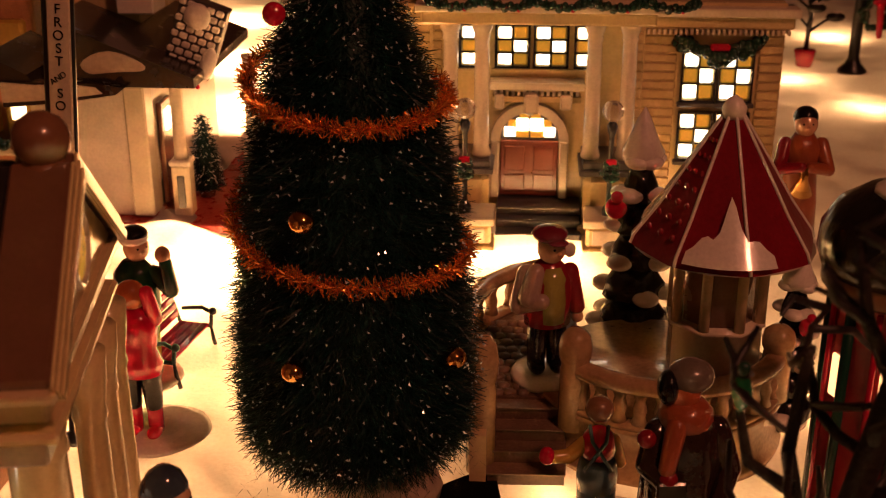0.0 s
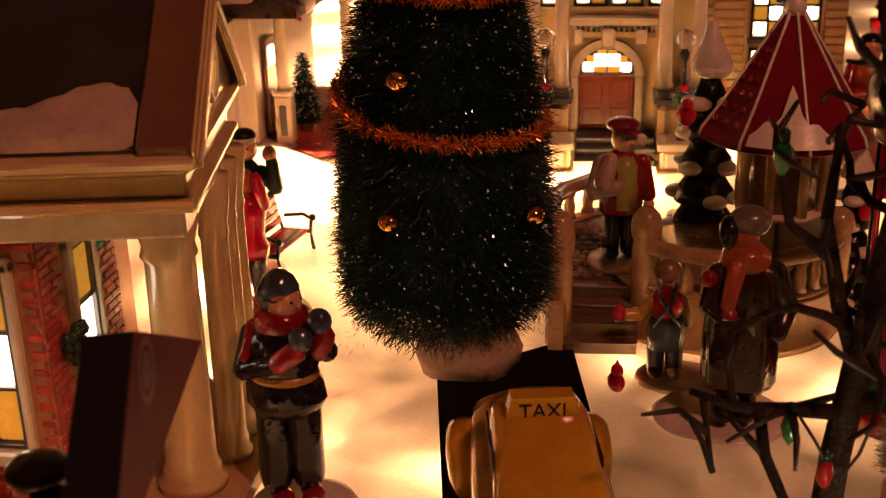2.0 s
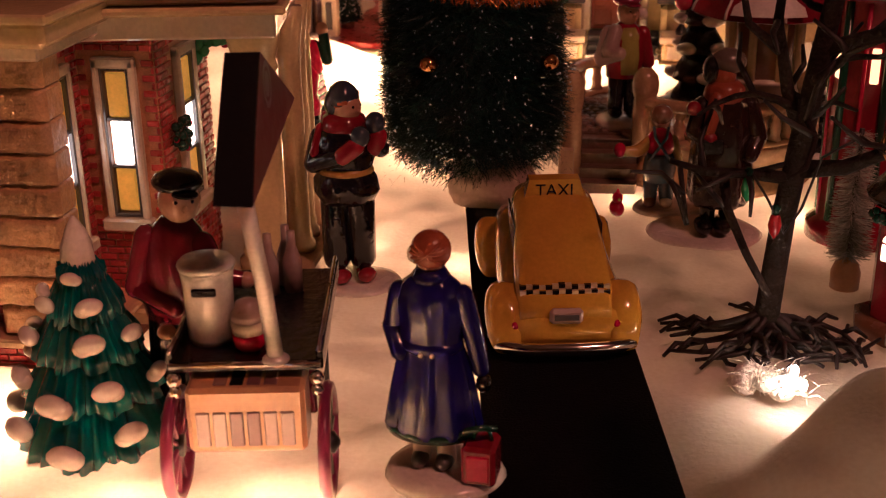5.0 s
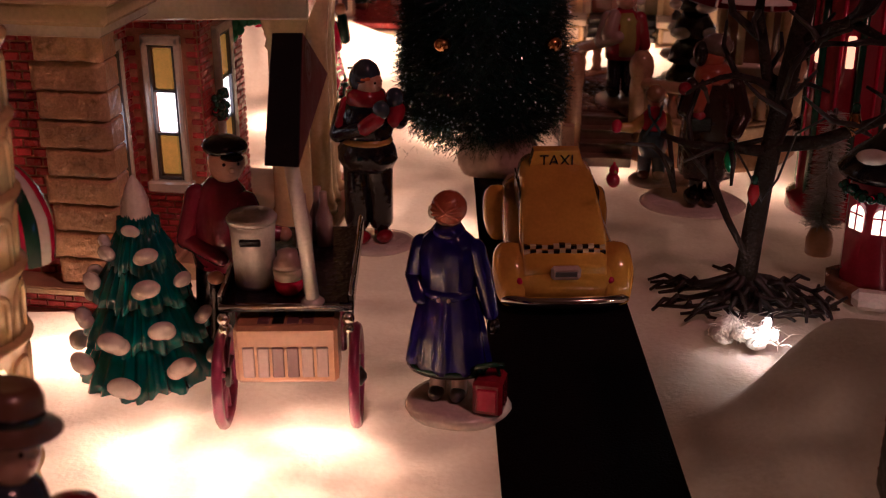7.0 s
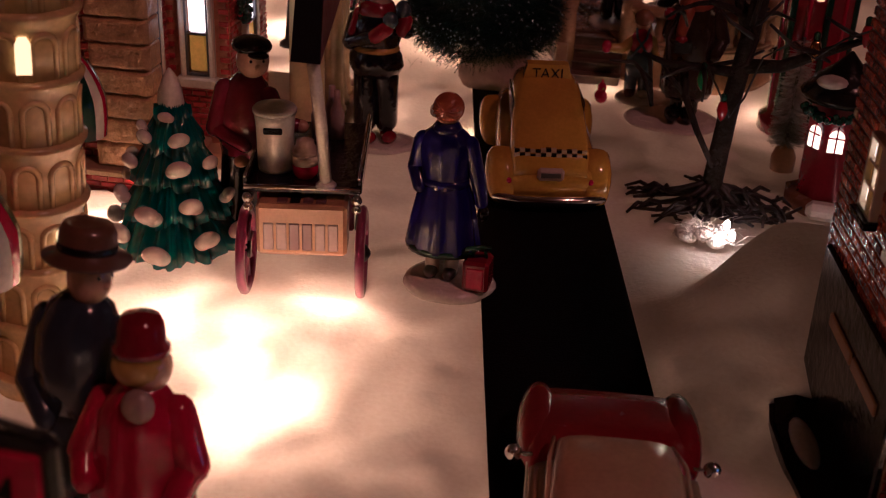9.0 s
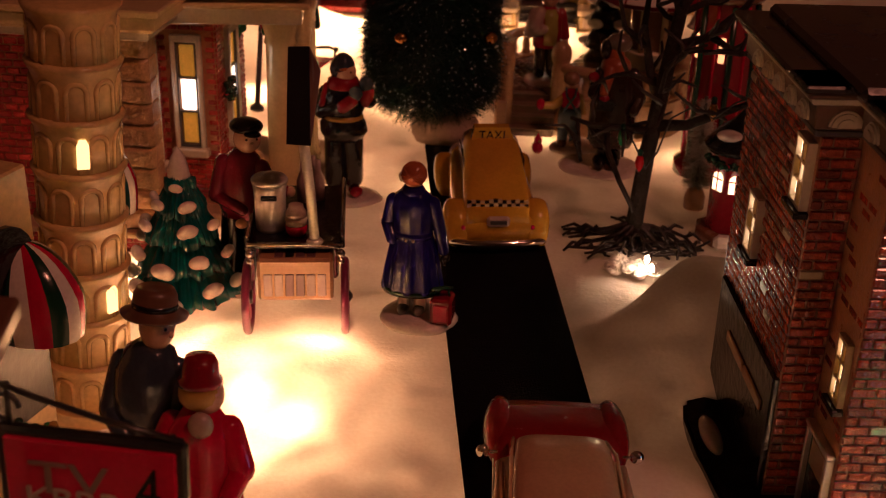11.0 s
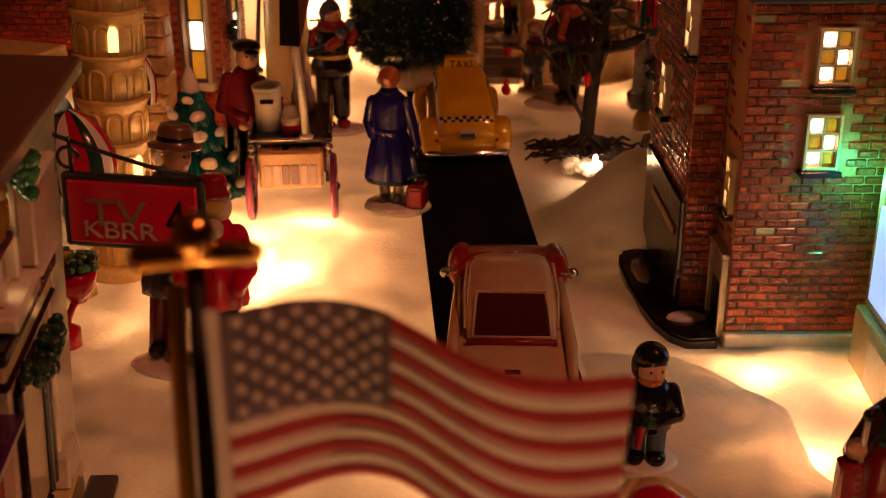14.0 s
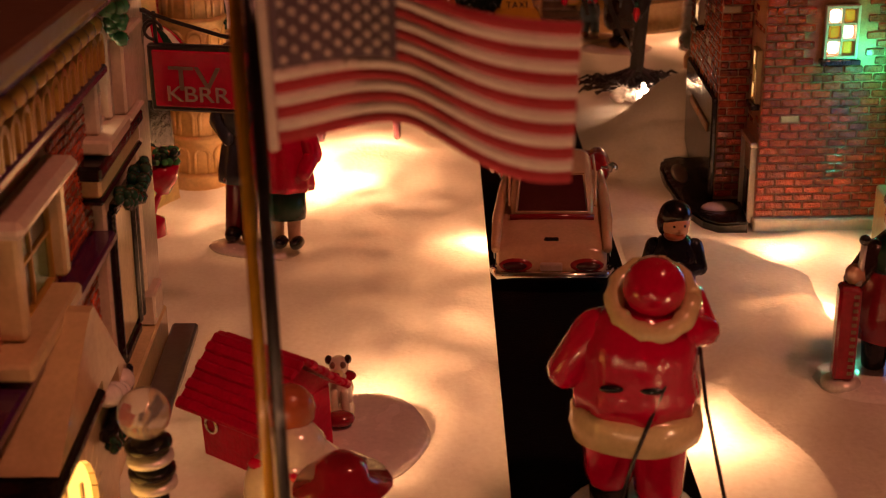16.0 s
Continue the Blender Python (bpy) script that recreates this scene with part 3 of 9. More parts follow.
# ---------------------------------------------------------------- town hall
def town_hall():
    t = thing("town_hall", "cream porcelain town hall with columns and lit checkered windows", "building")
    z0 = 0.030
    w = Shape()
    w.box(0.066, 0.206, 1.012, 1.11, z0, 0.205, CREAM, 0.001)
    part("wall", w, t)
    w = Shape()
    w.box(0.206, 0.300, 1.036, 1.12, z0, 0.172, CREAM, 0.001)
    part("wing_wall", w, t)
    w = Shape()
    w.box(0.020, 0.066, 1.036, 1.12, z0, 0.172, CREAM, 0.001)
    part("wing_wall", w, t)
    for x0, x1, y in ((0.2075, 0.230, 1.036), (0.284, 0.2995, 1.036), (0.048, 0.0655, 1.036), (0.068, 0.0745, 1.012), (0.1985, 0.2055, 1.012)):
        for j in range(int(0.118 / 0.0062)):
            s = Shape()
            z = 0.045 + j * 0.0062
            s.box(x0, x1, y - 0.0018, y + 0.0006, z + 0.0004, z + 0.0058, TAN, 0.0008)
            part("stone_course", s, t, "tan grooved stone course")
    # entablature and cornices
    for x0, x1, y0, y1, za, zb, m in ((0.064, 0.209, 0.974, 1.014, 0.168, 0.176, CREAM), (0.060, 0.213, 0.970, 1.016, 0.1762, 0.181, IVORY), (0.203, 0.304, 1.028, 1.04, 0.156, 0.164, CREAM), (0.201, 0.307, 1.024, 1.04, 0.1642, 0.170, IVORY), (0.016, 0.068, 1.028, 1.04, 0.156, 0.170, CREAM)):
        s = Shape()
        s.box(x0, x1, y0, y1, za, zb, m)
        part("cornice", s, t)
    for i in range(28):
        s = Shape()
        s.box(0.205 + i * 0.0035, 0.2068 + i * 0.0035, 1.026, 1.036, 0.1525, 0.1559, IVORY)
        part("dentil", s, t)
    s = Shape()
    s.box(0.106, 0.168, 0.996, 1.013, 0.121, 0.126, IVORY)
    part("balcony_rail", s, t)
    s = Shape()
    s.box(0.108, 0.166, 1.000, 1.013, 0.112, 0.116, CREAM)
    part("balcony_floor", s, t)
    for i in range(15):
        s = Shape()
        s.box(0.109 + i * 0.0038, 0.1112 + i * 0.0038, 1.0005, 1.013, 0.1162, 0.1208, IVORY)
        part("baluster", s, t)
    for xa, xb, ya, za, zb in ((0.1285, 0.1385, 0.992, 0.106, 0.119), (0.1095, 0.116, 0.996, 0.108, 0.118), (0.152, 0.160, 0.996, 0.108, 0.118)):
        s = Shape()
        s.box(xa, xb, ya, 1.0128, za, zb, IVORY)
        part("bracket", s, t)
    # columns on pedestals
    for x in (0.0815, 0.1015, 0.1725, 0.1945):
        c = Shape()
        pr = [(0.0062, 0.080), (0.0066, 0.082), (0.0058, 0.084), (0.0052, 0.087)]
        pr += [(0.0052 - 0.0006 * k / 8, 0.088 + 0.068 * k / 8) for k in range(9)]
        pr += [(0.0054, 0.158), (0.0048, 0.160), (0.0064, 0.164), (0.0068, 0.168)]
        c.lathe(pr, IVORY, (x, 0.986, 0), 18)
        part("column", c, t)
    for x0, x1 in ((0.073, 0.110), (0.1655, 0.204)):
        c = Shape()
        c.box(x0, x1, 0.972, 1.012, 0.030, 0.036, CREAM)
        c.box(x0 + 0.003, x1 - 0.003, 0.975, 1.012, 0.036, 0.071, CREAM)
        c.box(x0, x1, 0.972, 1.012, 0.071, 0.075, GREYD)
        c.box(x0 + 0.002, x1 - 0.002, 0.974, 1.012, 0.075, 0.080, GREYD)
        part("pedestal", c, t)
    for x0, x1 in ((0.076, 0.112), (0.168, 0.204)):
        c = Shape()
        c.box(x0, x1, 0.944, 0.974, 0.026, 0.032, CREAM)
        c.box(x0 + 0.002, x1 - 0.002, 0.946, 0.974, 0.032, 0.046, CREAM)
        c.box(x0 + 0.006, x1 - 0.006, 0.9452, 0.950, 0.034, 0.044, IVORY)
        c.box(x0, x1, 0.944, 0.974, 0.046, 0.051, IVORY)
        part("stair_pier", c, t)
    for i in range(3):
        c = Shape()
        c.box(0.112, 0.168, 0.966 + i * 0.011, 1.012, 0.028 + i * 0.005, 0.0335 + i * 0.005, GREYD)
        part("step", c, t)
    # door and arch
    cx, r = 0.133, 0.020
    n = 16
    out = [(cx + (r + 0.006) * math.cos(math.pi * i / n), 0.084 + (r + 0.006) * math.sin(math.pi * i / n)) for i in range(n + 1)]
    inn = [(cx + r * math.cos(math.pi * i / n), 0.084 + r * math.sin(math.pi * i / n)) for i in range(n + 1)]
    a = Shape()
    a.prism(out + inn[::-1], 1.004, 1.013, IVORY, "y")
    part("arch", a, t)
    for xa in (cx - r - 0.006, cx + r):
        a = Shape()
        a.box(xa, xa + 0.006, 1.004, 1.013, 0.044, 0.0838, IVORY)
        part("jamb", a, t)
    a = Shape()
    a.box(cx - 0.003, cx + 0.003, 1.001, 1.0125, 0.103, 0.113, IVORY)
    part("keystone", a, t)
    f = Shape()
    f.prism([(cx + 0.0195 * math.cos(math.pi * i / n), 0.0842 + 0.0195 * math.sin(math.pi * i / n)) for i in range(n + 1)], 1.0105, 1.0135, GREYD, "y")
    fan = part("fan_window", f, t)
    for i, (x0, x1, za, zb, on) in enumerate(((-0.017, -0.0095, 0.086, 0.0925, 1), (0.0095, 0.017, 0.086, 0.0925, 1), (-0.009, -0.0005, 0.090, 0.0985, 1), (0.0005, 0.009, 0.090, 0.0985, 1),
                                              (-0.009, -0.0005, 0.0855, 0.0895, 0), (0.0005, 0.009, 0.0855, 0.0895, 0), (-0.0145, -0.0095, 0.093, 0.0975, 0), (0.0095, 0.0145, 0.093, 0.0975, 0), (-0.007, -0.0005, 0.099, 0.1015, 0), (0.0005, 0.007, 0.099, 0.1015, 0))):
        p = Shape()
        p.box(cx + x0, cx + x1, 1.0088, 1.012, za, zb, LITW if on else AMBER, 0.0005)
        part("pane", p, fan)
    d = Shape()
    d.box(cx - 0.0195, cx + 0.0195, 1.0085, 1.0135, 0.0445, 0.0835, DOORR)
    for sx in (-1, 1):
        for za, zb in ((0.048, 0.060), (0.063, 0.080)):
            d.box(cx + sx * 0.0165, cx + sx * 0.003, 1.0072, 1.010, za, zb, DOORR)
    d.ball((cx + 0.002, 1.006, 0.062), 0.0008, BRASS)
    part("door", d, t, "red-brown panelled double door")
    # windows
    for wx, ww, cols in ((0.0925, 0.011, 1), (0.1205, 0.020, 2), (0.1455, 0.020, 2), (0.1665, 0.009, 1)):
        checker_window(t, ww, 0.026, cols, 3, pose(wx, 1.0115, 0.134), DARKROOF, sill=CREAM, pattern=lambda i, j: (i + j) % 2 == 0)
    for wx, wz, hh, rows in ((0.2450, 0.107, 0.033, 3), (0.2695, 0.107, 0.033, 3), (0.2450, 0.066, 0.031, 3), (0.2695, 0.066, 0.031, 3)):
        checker_window(t, 0.0205, hh, 2, rows, pose(wx, 1.0352, wz), DARKROOF, sill=GREYD, t=0.003)
    g = Shape()
    for k in range(5):
        x = 0.068 + k * 0.033
        garland(g, [(x, 0.969, 0.185), (x + 0.008, 0.967, 0.181), (x + 0.0165, 0.967, 0.180), (x + 0.025, 0.967, 0.181), (x + 0.033, 0.969, 0.185)], 0.0034, DGREEN, 46, RED)
    part("garland", g, t, "green swag garland with red bows")["kind"] = "stuff"
    g = Shape()
    garland(g, [(0.230, 1.031, 0.147), (0.240, 1.029, 0.143), (0.2565, 1.028, 0.137), (0.273, 1.029, 0.143), (0.283, 1.031, 0.148)], 0.0052, DGREEN, 110)
    garland(g, [(0.2565 + 0.0035 * math.cos(a), 1.027, 0.136 + 0.0035 * math.sin(a)) for a in [k * 0.7 for k in range(10)]], 0.0036, DGREEN, 40)
    g.box(0.250, 0.263, 1.0235, 1.029, 0.1425, 0.147, RED, 0.001)
    part("wreath", g, t, "green wreath with red bow")["kind"] = "stuff"


def globe_lamp(x, y, z):
    t = thing("street_lamp", "black lamp post with clear globe and green wreath", "lamp", pose(x, y, z))
    p = Shape()
    p.lathe([(0.004, 0), (0.0042, 0.004), (0.002, 0.007), (0.0017, 0.010), (0.0017, 0.052), (0.0028, 0.055), (0.0034, 0.059), (0.0018, 0.062)], IRON, seg=12)
    part("post", p, t)
    p = Shape()
    p.ball((0, 0, 0.0680), 0.0068, GLASSY, 18, 12)
    part("globe", p, t, "clear glass globe")
    p = Shape()
    garland(p, [(0.0036 * math.cos(a), -0.004, 0.030 + 0.0055 * math.sin(a)) for a in [k * 0.7 for k in range(10)]], 0.0030, DGREEN, 44)
    p.box(-0.0034, 0.0034, -0.0072, -0.004, 0.035, 0.0385, RED, 0.0006)
    part("wreath", p, t, "green wreath with red bow")["kind"] = "stuff"
    return t


town_hall()
lamp = globe_lamp(0.0925, 0.958, 0.051)
copy_thing(lamp, pose(0.184, 0.958, 0.051))


# ---------------------------------------------------------------- white house with the banner
def white_house():
    t = thing("white_house", "white porcelain house with black snowy roof and brick porch", "house", pose(-0.108, 0.968, 0.046, 0, 0, 0))
    s = Shape()
    s.box(-0.074, 0.0, -0.02, 0.15, 0.0, 0.092, WHITE, 0.001)
    part("wall", s, t)
    s = Shape()
    s.box(-0.012, 0.0015, -0.024, -0.008, 0.001, 0.092, IVORY, 0.001)
    part("corner_board", s, t)
    s = Shape()
    s.box(-0.03, 0.075, -0.033, 0.16, -0.006, 0.0, REDBRICK, 0.001)
    s.box(-0.03, 0.077, -0.036, 0.16, -0.010, -0.006, IVORY, 0.001)
    part("porch_floor", s, t, "red brick porch floor")
    for x, y in ((0.019, -0.014), (0.052, 0.045)):
        s = Shape()
        s.box(x - 0.006, x + 0.006, y - 0.006, y + 0.006, 0.0, 0.034, IVORY, 0.001)
        s.box(x - 0.0025, x + 0.0025, y - 0.0066, y, 0.006, 0.028, MATS["dark_grey_glaze"], 0.0005)
        s.box(x - 0.007, x + 0.007, y - 0.007, y + 0.007, 0.034, 0.038, WHITE, 0.001)
        s.lathe([(0.0048, 0.038), (0.0042, 0.045), (0.004, 0.085), (0.005, 0.092)], IVORY, (x, y, 0), 14)
        part("porch_post", s, t)
    s = Shape()
    s.box(0.0005, 0.004, 0.0, 0.022, 0.002, 0.070, WOODC, 0.0008)
    part("door", s, t, "orange-brown wooden door")
    s = Shape()
    s.box(0.003, 0.0055, 0.006, 0.016, 0.050, 0.064, LITW, 0.0006)
    part("door_pane", s, t, "glowing door pane")
    # porch roof: black with snow
    s = Shape()
    s.prism([(-0.045, 0.128), (-0.047, 0.132), (0.040, 0.098), (0.040, 0.092), (-0.05, 0.092)], -0.045, 0.10, DARKROOF, "y")
    rf = part("porch_roof", s, t, "black glazed roof with snow patches")
    s = Shape()
    n = 22
    blob = [(-0.0080 + 0.0190 * math.cos(q) * (1 + 0.10 * math.sin(3 * q)), 0.1060 + (0.0062 + 0.0022 * math.cos(q + 2.6)) * math.sin(q) - 0.0028 * math.cos(2 * q)) for q in [2 * math.pi * k / n for k in range(n)]]
    s.prism(blob, -0.0462, -0.0440, DIMSN, "y")
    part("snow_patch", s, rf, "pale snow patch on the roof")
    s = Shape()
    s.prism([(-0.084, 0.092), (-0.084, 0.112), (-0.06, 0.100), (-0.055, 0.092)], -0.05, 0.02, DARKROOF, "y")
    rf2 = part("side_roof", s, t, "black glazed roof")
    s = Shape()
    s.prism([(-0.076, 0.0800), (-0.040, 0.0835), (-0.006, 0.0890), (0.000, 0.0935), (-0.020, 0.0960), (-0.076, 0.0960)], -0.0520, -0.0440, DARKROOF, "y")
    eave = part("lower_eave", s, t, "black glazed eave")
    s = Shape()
    s.prism([(-0.0755, 0.0835), (-0.042, 0.0860), (-0.014, 0.0900), (-0.018, 0.0935), (-0.034, 0.0955), (-0.055, 0.0945), (-0.0755, 0.0958)], -0.0535, -0.0500, DIMSN, "y")
    part("snow_patch", s, eave, "pale snow on the eave")
    s = Shape()
    s.box(-0.072, -0.01, 0.02, 0.14, 0.092, 0.20, TAN, 0.001)
    s.box(-0.02, 0.004, 0.004, 0.03, 0.126, 0.20, WHITE, 0.001)
    part("upper_wall", s, t)
    checker_window(t, 0.024, 0.018, 3, 2, pose(-0.05, 0.0195, 0.158), DGREEN)
    # woven white gable, leaning
    tf = pose(0.0350, -0.016, 0.1160, 0, 20, 0)
    s = Shape()
    s.box(-0.0150, 0.0150, -0.0010, 0.010, -0.0230, 0.0230, GREYD, 0.0006, tf=tf)
    gable = part("woven_gable", s, t, "white basket-weave gable")
    for j in range(9):
        for i in range(5):
            s = Shape()
            x0 = -0.0148 + i * 0.0060 + 0.0030 * (j % 2) - 0.0010
            s.box(max(-0.0150, x0), min(0.0150, x0 + 0.0050), -0.0030, 0.0, -0.0228 + j * 0.0051, -0.0228 + j * 0.0051 + 0.0038, WHITE, 0.0008, tf=tf)
            part("weave_block", s, gable)
    s = Shape()
    s.ball((-0.0020, -0.0030, 0.0140), (0.0085, 0.0030, 0.0085), SNOWC, tf=tf)
    s.ball((0.0120, -0.0030, -0.0120), (0.0050, 0.0030, 0.0110), SNOWC, tf=tf)
    part("snow_patch", s, gable, "glazed snow")
    s = Shape()
    garland(s, [(0.036, -0.03, 0.098), (0.037, -0.03, 0.090)], 0.003, RED, 10)
    part("red_bow", s, t)
    # dark pine against the porch
    c = thing("potted_pine", "small dark green frosted pine by the porch post", "tree", pose(-0.0840, 0.990, 0.046))
    rng = random.Random(31)
    pine = [(0.0125, 0.006), (0.0120, 0.014), (0.0090, 0.028), (0.0055, 0.042), (0.0015, 0.056)]
    s = Shape()
    s.lathe([(r * 0.6, z) for r, z in pine], NEEDLE, seg=16)
    part("core", s, c)
    s = Shape()
    bristles(s, [(r * 0.8, z) for r, z in pine], 1500, 0.0060, 0.00026, NEEDLE, rng, 0.3, 0.5)
    bristles(s, [(r * 0.95, z) for r, z in pine], 260, 0.0030, 0.00034, FLOCK, rng, 0.3, 0.5)
    part("crown", s, c, "dark bristles with frost")["kind"] = "stuff"
    s = Shape()
    s.lathe([(0.005, 0), (0.006, 0.008)], WOODC, seg=12)
    part("pot", s, c)
    c = thing("barrel", "brown banded barrel by the house", "barrel", pose(-0.045, 1.04, 0.046))
    s = Shape()
    s.lathe([(0.008, 0), (0.0105, 0.008), (0.011, 0.014), (0.0105, 0.02), (0.009, 0.028)], WOODC, seg=16)
    part("staves", s, c)
    for z in (0.006, 0.022):
        s = Shape()
        s.lathe([(0.0107, z), (0.0112, z + 0.001), (0.0107, z + 0.003)], GREYD, seg=16)
        part("hoop", s, c)
    s = Shape()
    s.lathe([(0.0088, 0.0282), (0.011, 0.032), (0.011, 0.036), (0.004, 0.036)], SNOWC, seg=16)
    part("snow_cap", s, c)
    c = thing("red_sign_board", "red and blue board standing behind the house", "sign", pose(-0.04, 1.09, 0.046))
    s = Shape()
    s.box(-0.014, 0.014, -0.003, 0.003, 0.0, 0.034, DRED, 0.001)
    s.box(-0.014, 0.014, -0.0036, 0.0036, 0.034, 0.056, MAROON, 0.001)
    part("board", s, c)


white_house()


LETTERS = []


def banner():
    t = thing("vertical_sign", "white vertical shop sign with dark lettering", "sign", pose(-0.0935, 0.746, 0.001, 0, 5, 2))
    s = Shape()
    s.box(-0.0075, 0.0068, 0, 0.003, 0.10, 0.235, IRON, 0.0008)
    part("frame", s, t)
    s = Shape()
    s.box(-0.0048, 0.0056, -0.0014, 0.0012, 0.104, 0.232, IVORY, 0.0006)
    b = part("board", s, t, "cream sign board")
    LETTERS.append(b)
    s = Shape()
    s.lathe([(0.006, 0), (0.006, 0.003), (0.0022, 0.006), (0.0020, 0.102)], IRON, seg=10)
    part("post", s, t)


banner()


# ---------------------------------------------------------------- brick house with the portico
def rough_block(x0, x1, y0, y1, z0, z1, seed):
    """A quoin stone with a pitted, bulging face and rounded joints."""
    s = Shape()
    nx, nz = 26, 12
    vs = []
    for j in range(nz + 1):
        v = j / nz
        for i in range(nx + 1):
            u = i / nx
            x = x0 + (x1 - x0) * u
            z = z0 + (z1 - z0) * v + 0.0006 * noise.noise(Vector((x * 160, seed * 7.0, v * 3.0)))
            q = Vector((x * 330, seed * 3.7, z * 900))
            d = 0.0034 * (1 - min(1.0, 7 * v, 7 * (1 - v), 10 * u + 0.2, 9 * (1 - u)) ** 0.6)
            edge = min(1.0, 6 * u, 5 * (1 - u), 5 * v, 5 * (1 - v))
            d += edge * (0.0011 * noise.noise(q) + 0.0022 * max(0.0, noise.noise(q * 1.6)))
            vs.append(Vector((x, y0 + d, z)))
    n = nx + 1
    fs = [(j * n + i, j * n + i + 1, (j + 1) * n + i + 1, (j + 1) * n + i) for j in range(nz) for i in range(nx)]
    s.add(vs, fs, QUOIN, True)
    s.box(x0 + 0.0003, x1 - 0.0003, y0 + 0.0036, y1, z0 + 0.0002, z1 - 0.0002, QUOIN, 0.0008)
    return s


def brick_house():
    t = thing("brick_house", "red brick porcelain house with cream portico and lit windows", "house")
    s = Shape()
    s.box(-0.30, -0.112, 0.476, 0.72, 0.0, 0.14, MORTAR, 0.0005)
    s.box(-0.112, -0.058, 0.522, 0.586, 0.0, 0.14, MORTAR, 0.0005)
    s.box(-0.112, -0.094, 0.476, 0.53, 0.0, 0.14, MORTAR, 0.0005)
    part("wall_core", s, t)
    brick_face(t, pose(-0.094, 0.5215, 0.014), 0.036, 0.122, 0.0085, 0.0034, REDBRICK, holes=((0.007, 0.029, 0.036, 0.110),), singles=110)
    brick_face(t, pose(-0.0575, 0.5215, 0.014, 0, 0, 90), 0.064, 0.122, 0.0085, 0.0034, REDBRICK, holes=((0.018, 0.045, 0.036, 0.110),))
    brick_face(t, pose(-0.0935, 0.4765, 0.014, 0, 0, 90), 0.044, 0.122, 0.0085, 0.0034, REDBRICK, holes=((0.008, 0.034, 0.030, 0.110),))
    brick_face(t, pose(-0.215, 0.4755, 0.014), 0.10, 0.122, 0.0085, 0.0046, REDBRICK, singles=90)
    # rough stone quoins
    rng = random.Random(5)
    for j in range(9):
        part("quoin", rough_block(-0.1135 - 0.0022 * (j % 2) + rng.uniform(-0.0006, 0.0006), -0.0805, 0.462, 0.480, 0.0146 + j * 0.01355, 0.0146 + (j + 1) * 0.01355, j), t)
    # plinth
    s = Shape()
    s.box(-0.31, -0.066, 0.455, 0.52, 0.0, 0.003, WOODC, 0.001)
    s.box(-0.31, -0.070, 0.458, 0.52, 0.0105, 0.0145, BUFF, 0.001)
    s.box(-0.31, -0.074, 0.461, 0.52, 0.0, 0.0105, MORTAR, 0.0005)
    part("plinth", s, t)
    brick_face(t, pose(-0.215, 0.4605, 0.0005), 0.139, 0.010, 0.009, 0.0033, REDBRICK, singles=0)
    s = Shape()
    s.box(-0.10, -0.004, 0.505, 0.66, 0.0, 0.010, BUFF, 0.0015)
    part("porch_floor", s, t, "tan porch floor slab")
    # windows with cream surrounds
    for tf, w, h, z in ((pose(-0.0762, 0.521, 0.052), 0.011, 0.066, 0), (pose(-0.0575, 0.553, 0.052, 0, 0, 90), 0.014, 0.066, 0), (pose(-0.0935, 0.498, 0.046, 0, 0, 90), 0.012, 0.072, 0)):
        s = Shape()
        e = 0.0045
        s.box(-w / 2 - e, -w / 2 - 0.0012, -0.0032, 0.001, -0.004, h + 0.005, IVORY, 0.0008, tf=tf)
        s.box(w / 2 + 0.0012, w / 2 + e, -0.0032, 0.001, -0.004, h + 0.005, IVORY, 0.0008, tf=tf)
        s.box(-w / 2 - e, w / 2 + e, -0.0032, 0.001, h + 0.001, h + 0.006, IVORY, 0.0008, tf=tf)
        s.box(-w / 2 - e - 0.002, w / 2 + e + 0.002, -0.006, 0.001, -0.008, -0.002, IVORY, 0.001, tf=tf)
        part("window_surround", s, t)
        checker_window(t, w, h, 1, 3, tf, GREYD, lit=LITW, other=AMBER, pattern=lambda i, j: j == 1)
    # cornice all round
    for nm, xe, ya, za, zb, mm, e in (("moulding", -0.076, 0.455, 0.136, 0.142, IVORY, 0.001), ("frieze", -0.070, 0.449, 0.142, 0.152, CREAM, 0.002), ("cornice", -0.066, 0.445, 0.152, 0.156, CREAM, 0.001)):
        s = Shape()
        s.box(-0.32, xe, ya, 0.55, za, zb, mm, e)
        part(nm, s, t)
    # portico: local x runs along the front, its right end at 0; local y runs back from the eave
    turn = pose(0, 0.546, 0, 0, 0, 8) @ pose(0, -0.546, 0)
    top = pose(0.0100, 0.5120, 0, 0, 0, 10)
    for nm, x1, y0, y1, z0, z1, mm, e in (("architrave", -0.010, 0.0115, 0.106, 0.1330, 0.1440, IVORY, 0.001), ("moulding", -0.0045, 0.0035, 0.112, 0.1442, 0.1480, CREAM, 0.0012),
                                          ("entablature", -0.0080, 0.0090, 0.108, 0.1482, 0.1565, CREAM, 0.001), ("moulding", -0.0060, 0.0055, 0.110, 0.1567, 0.1590, CREAM, 0.001), ("cornice", -0.0030, 0.0015, 0.114, 0.1592, 0.1640, CREAM, 0.0012)):
        s = Shape()
        s.box(-0.145, x1, y0, y1, z0, z1, mm, e, tf=top)
        part(nm, s, t)
    ye, ry, ze, rz = 0.1155, 0.0575, 0.1640, 0.2060
    s = Shape()
    s.prism([(0.001, ze), (ye - 0.001, ze), (ry, rz)], -0.006, -0.014, CREAM, "x", tf=top)
    gb = part("gable", s, t, "cream pediment with round window")
    s = Shape()
